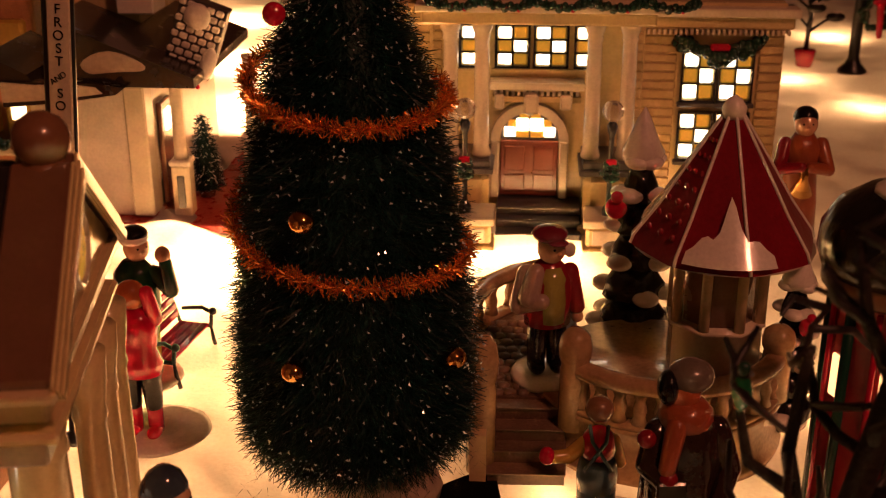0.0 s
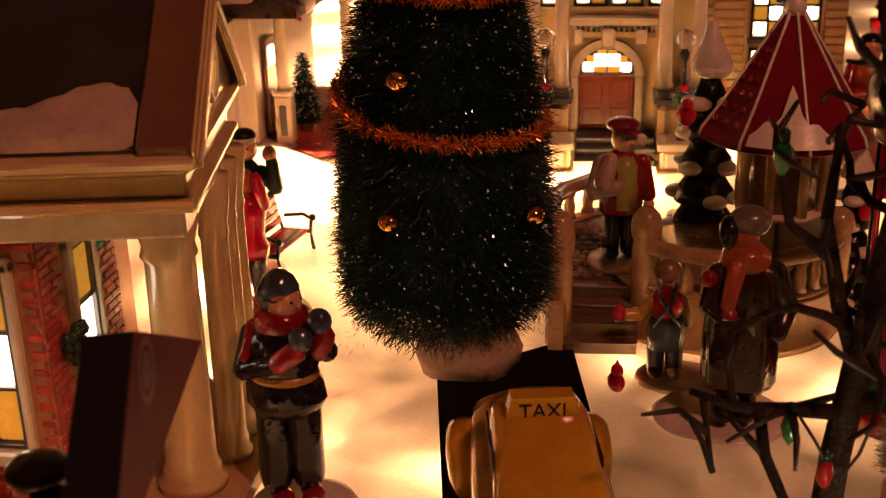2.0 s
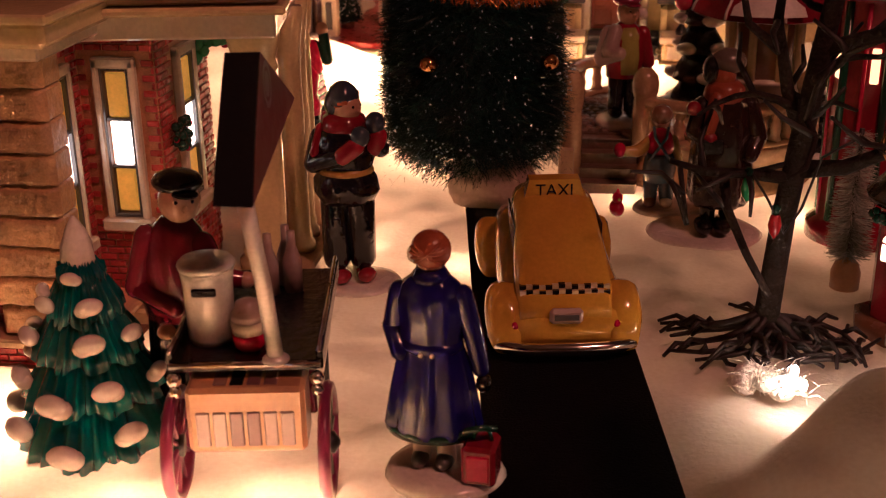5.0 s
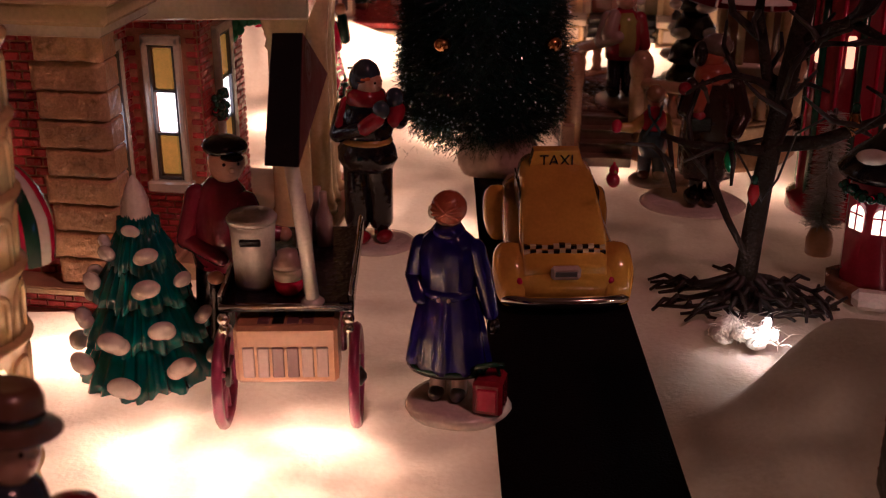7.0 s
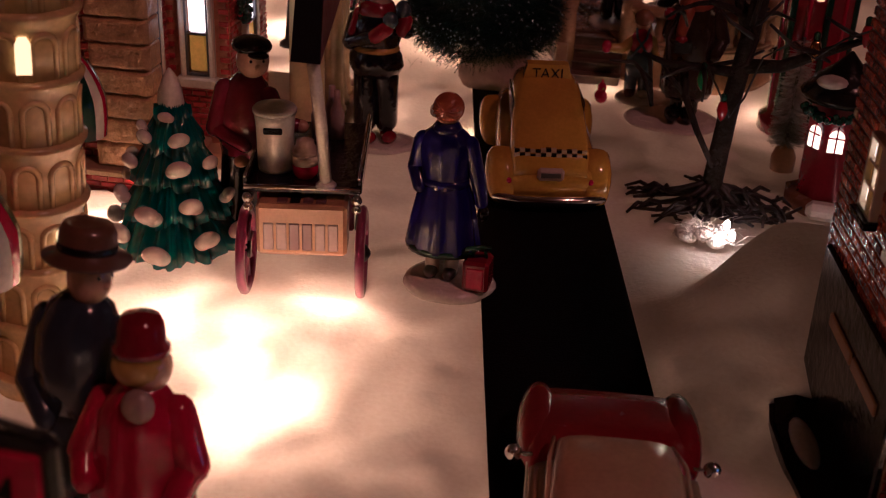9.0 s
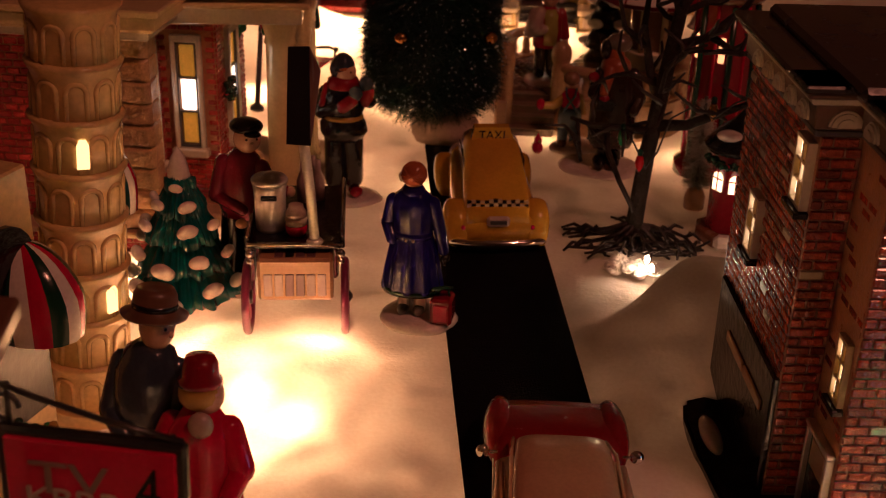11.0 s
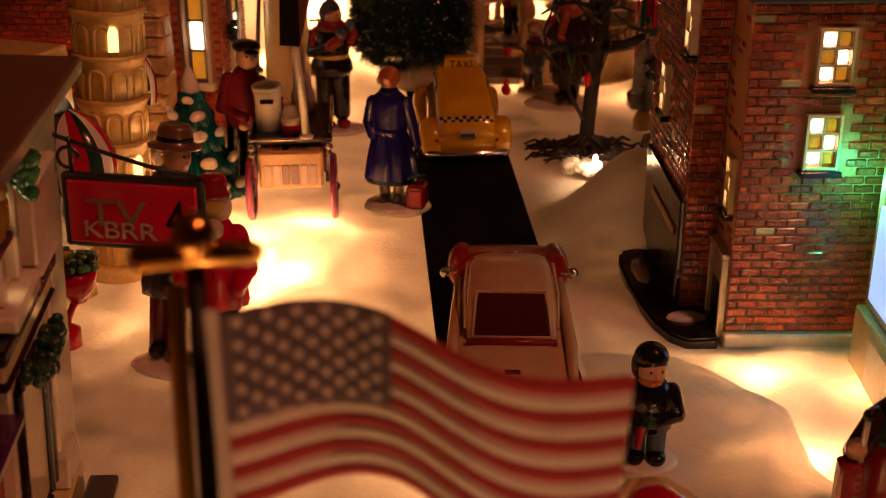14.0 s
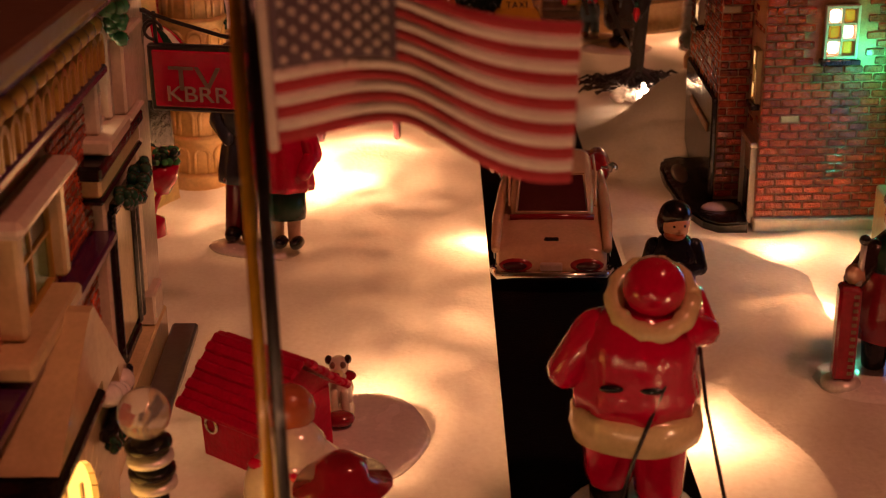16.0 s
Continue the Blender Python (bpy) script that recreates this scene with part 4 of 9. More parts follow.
    s.tube([(-0.0050, ry + 0.0115 * math.cos(q), 0.1815 + 0.0115 * math.sin(q)) for q in [k * math.pi / 12 for k in range(25)]], 0.0018, IVORY, 8, tf=top)
    part("ring", s, gb)
    s = Shape()
    s.lathe([(0.0100, -0.001), (0.0100, 0.001)], AMBER, seg=24, tf=top @ pose(-0.0055, ry, 0.1815, 0, 90, 0))
    part("round_pane", s, gb)
    for sgn, y in ((-1, 0.0), (1, ye)):
        run = math.hypot(ry, rz - ze)
        ang = math.degrees(math.atan2(rz - ze, ry))
        tf = top @ pose(0, y, ze, ang if sgn < 0 else -ang, 0, 0)
        yy = (0, run) if sgn < 0 else (-run, 0)
        s = Shape()
        s.box(-0.32, -0.0205, yy[0], yy[1], 0.0015, 0.0045, DARKROOF, 0.0008, tf=tf)
        rf = part("roof", s, t, "black glazed roof slope")
        s = Shape()
        s.box(-0.0205, -0.0030, yy[0] - 0.001, yy[1], 0.0012, 0.0060, BROWN, 0.001, tf=tf)
        part("verge", s, t, "dark brown glazed roof edge")
        s = Shape()
        s.box(-0.32, -0.0020, yy[0] - 0.004 if sgn < 0 else yy[1] - 0.002, yy[0] + 0.003 if sgn < 0 else yy[1] + 0.004, -0.002, 0.0028, BUFF, 0.001, tf=tf)
        part("eave", s, t)
        for k in range(3):
            s = Shape()
            s.box(-0.0029 + k * 0.0010, -0.0020 + k * 0.0010, yy[0] - 0.002, yy[1], -0.003, 0.0055 - k * 0.0024, CREAM, 0.0003, tf=tf)
            part("moulding", s, t)
        if sgn < 0:
            # thick snow with a lumpy upper edge and a rounded rim
            rng = random.Random(12)
            crest = [(-0.32, 0.006), (-0.24, 0.008), (-0.19, 0.009), (-0.14, 0.010), (-0.11, 0.011), (-0.090, 0.013), (-0.072, 0.0165), (-0.058, 0.019), (-0.048, 0.023), (-0.040, 0.0275), (-0.032, 0.0290), (-0.0255, 0.0265), (-0.0215, 0.020)]
            nx, nv = 110, 10
            vs, fs = [], []
            for i in range(nx + 1):
                x = -0.32 + (0.2985) * (i / nx) ** 0.7
                k = max(j for j in range(len(crest) - 1) if crest[j][0] <= x + 1e-9)
                u = (x - crest[k][0]) / (crest[k + 1][0] - crest[k][0])
                w = crest[k][1] + (crest[k + 1][1] - crest[k][1]) * u * u * (3 - 2 * u) + 0.0012 * noise.noise(Vector((x * 190, 2.0, 0.0)))
                end = min(1.0, (-0.0213 - x) / 0.006 + 0.05)
                for j in range(nv + 1):
                    v = j / nv
                    h = 0.0032 * end * max(0.0, 1 - (2 * v - 1) ** 6) ** 0.5 * (1 + 0.25 * noise.noise(Vector((x * 90, v * 4, 3.0))))
                    vs.append((x, 0.0005 + (w - 0.0005) * v, 0.0043 + h))
            for i in range(nx):
                for j in range(nv):
                    q = i * (nv + 1) + j
                    fs.append((q, q + nv + 1, q + nv + 2, q + 1))
            s = Shape()
            s.add(vs, fs, DIMSN, True, tf)
            part("snow_patch", s, rf, "lumpy cream snow lying along the eave")
    s = Shape()
    s.ball((-0.0115, ry, 0.2165), (0.0088, 0.0088, 0.0085), WOODC, tf=top)
    s.lathe([(0.008, 0.2055), (0.006, 0.2105)], WOODC, seg=12, tf=top @ pose(-0.0115, ry, 0))
    part("finial", s, t, "tan ball finial")
    for x, y in ((-0.024, 0.570), (-0.011, 0.592), (-0.011, 0.612), (-0.011, 0.631)):
        c = Shape()
        r = 0.0105 if y < 0.58 else 0.006
        pr = [(r * 1.35, 0.010), (r * 1.35, 0.014), (r * 1.1, 0.016), (r * 1.15, 0.019), (r, 0.022), (r * 0.98, 0.06), (r * 0.92, 0.108), (r * 1.05, 0.110), (r * 0.95, 0.114), (r * 1.2, 0.124), (r * 1.3, 0.1345)]
        c.lathe(pr, CREAM, (x, y, 0), 24)
        part("column", c, t)
    for ob in t.children:
        if ob.name.split(".")[0] == "column":
            ob.matrix_basis = turn
    g = Shape()
    garland(g, [(-0.060, 0.575, 0.116), (-0.054, 0.58, 0.121), (-0.046, 0.59, 0.120), (-0.040, 0.595, 0.111)], 0.006, LGREEN, 60, RED)
    part("garland", g, t, "green garland with red bow")["kind"] = "stuff"
    g = Shape()
    garland(g, [(-0.053, 0.535 + 0.006 * math.cos(a), 0.086 + 0.006 * math.sin(a)) for a in [k * 0.7 for k in range(10)]], 0.003, DGREEN, 40, RED)
    part("wreath", g, t, "green wreath")["kind"] = "stuff"


brick_house()


# ---------------------------------------------------------------- leaning tower restaurant
def tower():
    t = thing("leaning_tower", "cream porcelain round arcaded tower with lit windows", "tower", pose(-0.056, 0.284, 0.0, 0, 3.2, 0))
    R, step = 0.0186, 0.0238
    for k in range(9):
        s = Shape()
        z = -0.0125 + k * step
        s.lathe([(R * 0.985, max(z, 0.0)), (R * 0.97, z + 0.013), (R, z + 0.0185), (R + 0.0016, z + 0.0212), (R + 0.0020, z + 0.0228), (R * 0.99, z + step)], TOWERC, seg=48, wob=0.006)
        dr = part("drum", s, t)
        if k == 0:
            continue
        for i in range(9):
            a = 2 * math.pi * (i + 0.33 * (k % 3)) / 9
            s = Shape()
            n, hw = 8, 0.0044
            pts = [(hw, 0.0002)] + [(hw * math.cos(math.pi * q / n), 0.0120 + hw * 0.95 * math.sin(math.pi * q / n)) for q in range(n + 1)] + [(-hw, 0.0002)]
            rr = [0.0012] + [0.0013] * (n + 1) + [0.0012]
            s.tube([((R - 0.0006) * math.cos(a + u / R), (R - 0.0006) * math.sin(a + u / R), z + v) for u, v in pts], rr, TOWERC, 6)
            part("arch", s, dr)
    for ang, k in ((-62, 6), (-30, 3)):
        s = Shape()
        z = -0.0125 + k * step
        tf = pose((R - 0.0004) * math.cos(math.radians(ang)), (R - 0.0004) * math.sin(math.radians(ang)), z + 0.003, 0, 0, ang + 90)
        s.prism([(-0.0026, 0), (0.0026, 0), (0.0026, 0.0105), (0.0013, 0.0130), (-0.0013, 0.0130), (-0.0026, 0.0105)], -0.0010, 0.0008, AMBERW, "y", tf=tf)
        part("lit_window", s, t, "glowing arched window")


tower()


def dome_awning(m, side, out, high, group="striped awnings"):
    """A rounded awning that stands out from a wall towards local -y."""
    t = thing("dome_awning", "green white and red striped rounded awning", "awning", m, group)
    cols = (DGREEN, WHITE, RED, DGREEN, WHITE, RED, DGREEN, WHITE, RED)
    n = len(cols)
    for i in range(n):
        s = Shape()
        a0, a1 = math.pi * i / n, math.pi * (i + 1) / n
        vs, fs = [], []
        for j in range(11):
            f = math.pi / 2 * j / 10
            for a in (a0, (a0 + a1) / 2, a1):
                q = 1.0 if a not in (a0, a1) else 0.985
                # the skirt draws in a little below its widest line
                c = math.cos(f) * (0.86 + 0.14 * min(1.0, j / 3))
                vs.append((-side * q * c * math.cos(a), -out * q * c * math.sin(a), high * math.sin(f)))
        for j in range(10):
            for k in (0, 1):
                fs.append((j * 3 + k, j * 3 + k + 1, (j + 1) * 3 + k + 1, (j + 1) * 3 + k))
        s.add(vs, fs, cols[i])
        part("stripe_panel", s, t)
    return t


dome_awning(pose(-0.0600, 0.243, 0.069, 0, 0, 66), 0.021, 0.031, 0.040)
dome_awning(pose(-0.0580, 0.327, 0.0895, 0, 0, 72), 0.015, 0.021, 0.035)


def restaurant():
    t = thing("restaurant", "cream stucco restaurant beside the tower", "building", pose(-0.066, 0.20, 0.0, 0, 0, -14))
    s = Shape()
    s.box(-0.12, -0.004, -0.04, 0.052, 0.0, 0.14, TOWERC, 0.001)
    part("wall", s, t)
    s = Shape()
    n = 10
    s.prism([(-0.018, 0.03), (-0.018, 0.10)] + [(0.0 - 0.018 * math.cos(math.pi * q / n), 0.10 + 0.02 * math.sin(math.pi * q / n)) for q in range(1, n)] + [(0.018, 0.10), (0.018, 0.03)], -0.0045, -0.001, BLACK, "x", tf=pose(0, 0.03, 0))
    part("arched_window", s, t, "dark arched window")


restaurant()


# ---------------------------------------------------------------- tv station
TVM = pose(-0.006, 0.086, 0.0, 0, 0, -77.5) @ Matrix.Rotation(math.radians(-3.5), 4, "X") @ Matrix.Diagonal((1, -1, 1, 1))


def tv_station():
    # local x runs along the front towards the viewer, local y points into the building
    t = thing("tv_station", "dark brick television station with white trim and lit windows", "building", TVM)

    def bar(name, x0, x1, y0, y1, z0, z1, m, label="", bevel=0.001, under=None):
        q = Shape()
        q.box(x0, x1, y0, y1, z0, z1, m, bevel)
        return part(name, q, under if under is not None else t, label)

    bar("wall_core", 0.008, 0.31, 0.002, 0.14, -0.004, 0.172, MORTAR, bevel=0.0005)
    brick_face(t, pose(0.090, 0.0015, 0.0845), 0.220, 0.056, 0.0075, 0.0036, BRICK2, holes=((0.066, 0.122, 0.0, 0.044),), singles=150)
    brick_face(t, pose(0.100, 0.0015, 0.010), 0.210, 0.069, 0.0075, 0.0036, BRICK2)
    # corner strip and pilaster, above and below the ledge
    bar("corner_strip", 0.006, 0.030, -0.004, 0.004, -0.004, 0.170, IVORY)
    for z0, z1, e in ((0.1130, 0.1160, 0.002), (0.116, 0.146, 0.0), (0.146, 0.1495, 0.003), (0.1495, 0.170, 0.0)):
        bar("pilaster", 0.036 - e, 0.060 + e, -0.006 - e, 0.004, z0, z1 - 0.0004, IVORY)
    for z0, z1, e in ((0.019, 0.034, 0.003), (0.034, 0.099, 0.0)):
        bar("pilaster", 0.031 - e, 0.046 + e * 0.5, -0.006 - e, 0.004, z0, z1 - 0.0004, IVORY)
    bar("ledge", 0.036, 0.116, -0.0072, 0.003, 0.1070, 0.1125, BLACK, "black projecting ledge")
    bar("ledge_moulding", 0.038, 0.112, -0.0056, 0.003, 0.0995, 0.1067, CREAM)
    bar("ledge_edge", 0.037, 0.113, -0.0064, 0.003, 0.0970, 0.0992, BLACK)
    # tall upper window
    for x in (0.075, 0.0965):
        bar("window_jamb", x - 0.003, x + 0.003, -0.004, 0.003, 0.119, 0.160, IVORY)
    bar("window_sill", 0.070, 0.106, -0.009, 0.003, 0.1135, 0.1190, IVORY)
    checker_window(t, 0.016, 0.036, 2, 4, pose(0.0858, 0.0008, 0.1205), IVORY, lit=LIT, other=DPANE, pattern=lambda i, j: (i, j) in ((1, 1), (0, 2), (1, 0)))
    g = Shape()
    garland(g, [(0.080, -0.008, 0.152), (0.083, -0.010, 0.160), (0.088, -0.008, 0.164)], 0.004, LGREEN, 26)
    part("wreath", g, t, "green wreath")["kind"] = "stuff"
    # shop window with black frame and drawn blind
    w = bar("shop_window", 0.049, 0.100, -0.0035, 0.003, 0.0195, 0.0962, IVORY, "cream framed shop window")
    for x in (0.0538, 0.0600, 0.0955):
        bar("black_frame", x - 0.0018, x + 0.0018, -0.0062, 0.0, 0.027, 0.089, BLACK, under=w)
    for z in (0.0265, 0.0885):
        bar("black_frame", 0.0625, 0.0935, -0.0062, 0.0, z - 0.0026, z + 0.0022, BLACK, under=w)
    bar("blind", 0.0620, 0.0935, -0.0048, 0.0, 0.0295, 0.0860, CREAM, "pale drawn blind", under=w)
    g = Shape()
    garland(g, [(0.062, -0.010, 0.096), (0.078, -0.011, 0.089), (0.098, -0.010, 0.094)], 0.004, DGREEN, 50)
    part("garland", g, t, "dark green garland")["kind"] = "stuff"
    bar("step", 0.016, 0.098, -0.0218, -0.010, -0.003, 0.006, GREYD, "dark grey stone step")
    bar("plinth", 0.024, 0.140, -0.0095, 0.003, -0.003, 0.0188, CREAM)
    # painted string courses and the bracketed cornice
    bar("string_course", 0.101, 0.31, -0.0075, 0.003, 0.0795, 0.0838, PURPLE, "purple painted ledge")
    bar("string_course", 0.097, 0.31, -0.0080, 0.003, 0.1412, 0.1452, PURPLE, "purple painted ledge")
    for i in range(20):
        q = Shape()
        x = 0.103 + i * 0.0105
        n = 8
        z = 0.1455
        q.prism([(x - 0.0044, z), (x - 0.0044, z + 0.007)] + [(x - 0.0044 * math.cos(math.pi * k / n), z + 0.007 + 0.0044 * math.sin(math.pi * k / n)) for k in range(1, n)] + [(x + 0.0044, z + 0.007), (x + 0.0044, z), (x + 0.0026, z), (x + 0.0026, z + 0.0065)]
                + [(x + 0.0026 * math.cos(math.pi * k / n), z + 0.0065 + 0.0026 * math.sin(math.pi * k / n)) for k in range(1, n)] + [(x - 0.0026, z + 0.0065), (x - 0.0026, z)], -0.0078, 0.003, MUSTARD, "y")
        part("bracket_arch", q, t, "mustard arched bracket")
        q = Shape()
        q.ball((x + 0.005, -0.005, 0.1605), (0.0048, 0.0050, 0.0040), MUSTARD, 10, 6)
        part("boss", q, t, "mustard moulded boss")
    bar("cornice", 0.096, 0.31, -0.0110, 0.003, 0.1655, 0.1700, PURPLE, "purple painted ledge")
    bar("cornice", 0.030, 0.31, -0.0150, 0.003, 0.1703, 0.1745, TAN)
    bar("parapet", 0.026, 0.31, -0.0185, 0.14, 0.1747, 0.181, BROWN)
    # green-glazed window with a snowy head
    bar("window_sill", 0.166, 0.224, -0.010, 0.003, 0.0858, 0.0912, CREAM)
    for x in (0.1605, 0.2075):
        bar("window_jamb", x - 0.003, x + 0.003, -0.005, 0.003, 0.0914, 0.1235, CREAM)
    bar("window_head", 0.152, 0.216, -0.009, 0.003, 0.1237, 0.1290, IVORY, "snow-white window head", bevel=0.002)
    checker_window(t, 0.040, 0.031, 2, 2, pose(0.184, 0.0008, 0.0918), MUSTARD, lit=LGREEN, other=DGREEN)
    # projecting lit entrance: arched glass, black lintel and a gabled, snow-covered hood
    e = bar("entrance", 0.152, 0.31, -0.0130, 0.003, -0.004, 0.0570, CREAM, "cream entrance bay with lit arched glass")
    n = 14
    cx, r0, r1, zs = 0.224, 0.030, 0.0365, 0.0285
    for k in range(-2, n + 2):
        q = Shape()
        if k < 0 or k >= n:
            sx = -1 if k < 0 else 1
            z0 = -0.003 if k in (-2, n) else 0.0130
            q.box(min(cx + sx * r0, cx + sx * r1), max(cx + sx * r0, cx + sx * r1), -0.0165, -0.006, z0, z0 + 0.0155, CREAM, 0.0008)
        else:
            a0, a1 = math.pi * k / n + 0.012, math.pi * (k + 1) / n - 0.012
            q.prism([(cx + r * math.cos(a), zs + 0.92 * r * math.sin(a)) for r, a in ((r0, a0), (r1, a0), (r1, a1), (r0, a1))], -0.0165, -0.006, CREAM, "y")
        part("arch_stone", q, e)
    q = Shape()
    q.prism([(cx - r0, -0.003), (cx - r0, zs)] + [(cx - r0 * math.cos(math.pi * k / n), zs + 0.92 * r0 * math.sin(math.pi * k / n)) for k in range(1, n)] + [(cx + r0, zs), (cx + r0, -0.003)], -0.0145, -0.006, LITY, "y")
    gl = part("lit_glass", q, e, "glowing yellow arched glass")
    for dx in (-0.017, 0.0, 0.017):
        bar("glazing_bar", cx + dx - 0.0009, cx + dx + 0.0009, -0.0155, -0.0135, -0.003, zs + 0.025 - abs(dx) * 0.6, CREAM, under=gl, bevel=0.0003)
    bar("lintel", 0.184, 0.31, -0.0190, 0.002, 0.0592, 0.0632, BLACK, "black lintel edge", under=e)
    q = Shape()
    q.prism([(0.144, 0.044), (0.1435, 0.049), (0.183, 0.0905), (0.188, 0.0905), (0.236, 0.0640), (0.1805, 0.0640), (0.1800, 0.0575), (0.158, 0.0575), (0.158, 0.046)], -0.0172, 0.0, CREAM, "y")
    part("hood", q, e, "cream gabled hood")
    q = Shape()
    for x, z, r in ((0.152, 0.0485, 0.0052), (0.158, 0.0475, 0.0046), (0.164, 0.0500, 0.0050), (0.171, 0.0530, 0.0046)):
        q.ball((x, -0.0165, z), (r, 0.0045, r * 0.8), SNOWC, 12, 8)
    part("hood_snow", q, e, "cream snow along the eave")
    q = Shape()
    q.box(0.1500, 0.1760, -0.0190, -0.0132, 0.0375, 0.0425, BLACK, 0.0012)
    q.limb((0.1465, -0.0162, 0.040), (0.1450, -0.0175, 0.0495), 0.0026, 0.0018, BLACK)
    part("bracket", q, e, "black scrolled bracket")
    g = Shape()
    garland(g, [(0.158, -0.0175, 0.0370), (0.168, -0.0175, 0.0355), (0.178, -0.0175, 0.0385)], 0.0028, DGREEN, 40, SNOWC)
    part("garland", g, e, "green and white garland")["kind"] = "stuff"


tv_station()


def text_mesh(txt, size, depth, m, name, parent, tf, label=""):
    cu = bpy.data.curves.new(name, "FONT")
    cu.body, cu.size, cu.extrude, cu.align_x = txt, size, depth, "CENTER"
    tmp = new("letters", cu)
    me = bpy.data.meshes.new_from_object(tmp.evaluated_get(bpy.context.evaluated_depsgraph_get()))
    bpy.data.objects.remove(tmp)
    me.materials.clear()
    me.materials.append(m)
    ob = new(name, me)
    ob.parent, ob.matrix_basis = parent, tf
    if label:
        ob["label"] = label
    return ob


def tv_sign():
    t = thing("hanging_sign", "red hanging sign with black frame and grey letters", "sign", pose(0.037, 0.076, 0.118, 0, 2, 0))
    s = Shape()
    s.box(-0.027, 0.027, 0.0, 0.004, -0.0145, 0.0145, IRON, 0.001)
    part("frame", s, t)
    s = Shape()
    s.box(-0.0245, 0.0245, -0.0012, 0.003, -0.0122, 0.0122, RED, 0.0006)
    b = part("board", s, t, "red board")
    text_mesh("TV", 0.0150, 0.0002, SIGNG, "lettering", b, pose(-0.0060, -0.0016, -0.0046, 90, 0, 0) @ Matrix.Diagonal((1.28, 1, 1, 1)), "dull grey letters")
    text_mesh("4", 0.0228, 0.0002, BLACK, "lettering", b, pose(0.0166, -0.0017, -0.0086, 90, 0, 0) @ Matrix.Diagonal((0.68, 1, 1, 1)), "black numeral")
    text_mesh("KBRR", 0.0094, 0.0004, SLATG, "lettering", b, pose(-0.0048, -0.0020, -0.0092, 90, 0, 0) @ Matrix.Diagonal((1.24, 1, 1, 1)), "pale letters")
    s = Shape()
    s.tube([(-0.040, 0.002, 0.030), (-0.034, 0.002, 0.030), (-0.015, 0.002, 0.024), (0.006, 0.002, 0.0185), (0.026, 0.002, 0.015)], 0.0009, IRON, 8)
    s.tube([(-0.040, 0.002, 0.012), (-0.040, 0.002, 0.042), (-0.034, 0.002, 0.042), (-0.030, 0.002, 0.030), (-0.030, 0.002, 0.014)], 0.0010, IRON, 8)
    s.tube([(-0.024 + 0.004 * math.cos(a), 0.002, 0.020 + 0.004 * math.sin(a)) for a in [k * 0.5 for k in range(11)]], 0.0008, IRON, 6)
    s.tube([(-0.023, 0.002, 0.0145), (-0.023, 0.002, 0.028)], 0.0009, IRON, 6)
    s.tube([(0.023, 0.002, 0.0142), (0.023, 0.002, 0.0165)], 0.0009, IRON, 6)
    part("bracket", s, t, "black scrolled iron bracket")


tv_sign()
for ch, z in (("F", 0.2175), ("R", 0.2117), ("O", 0.2059), ("S", 0.2001), ("T", 0.1943), ("S", 0.1797), ("O", 0.1739)):
    text_mesh(ch, 0.0062, 0.0002, BLACK, "lettering", LETTERS[0], pose(0.0004, -0.0016, z, 90, 0, 0), "dark letter")
text_mesh("AND", 0.0038, 0.0002, BLACK, "lettering", LETTERS[0], pose(0.0004, -0.0016, 0.1876, 90, -35, 0), "small slanting dark letters")


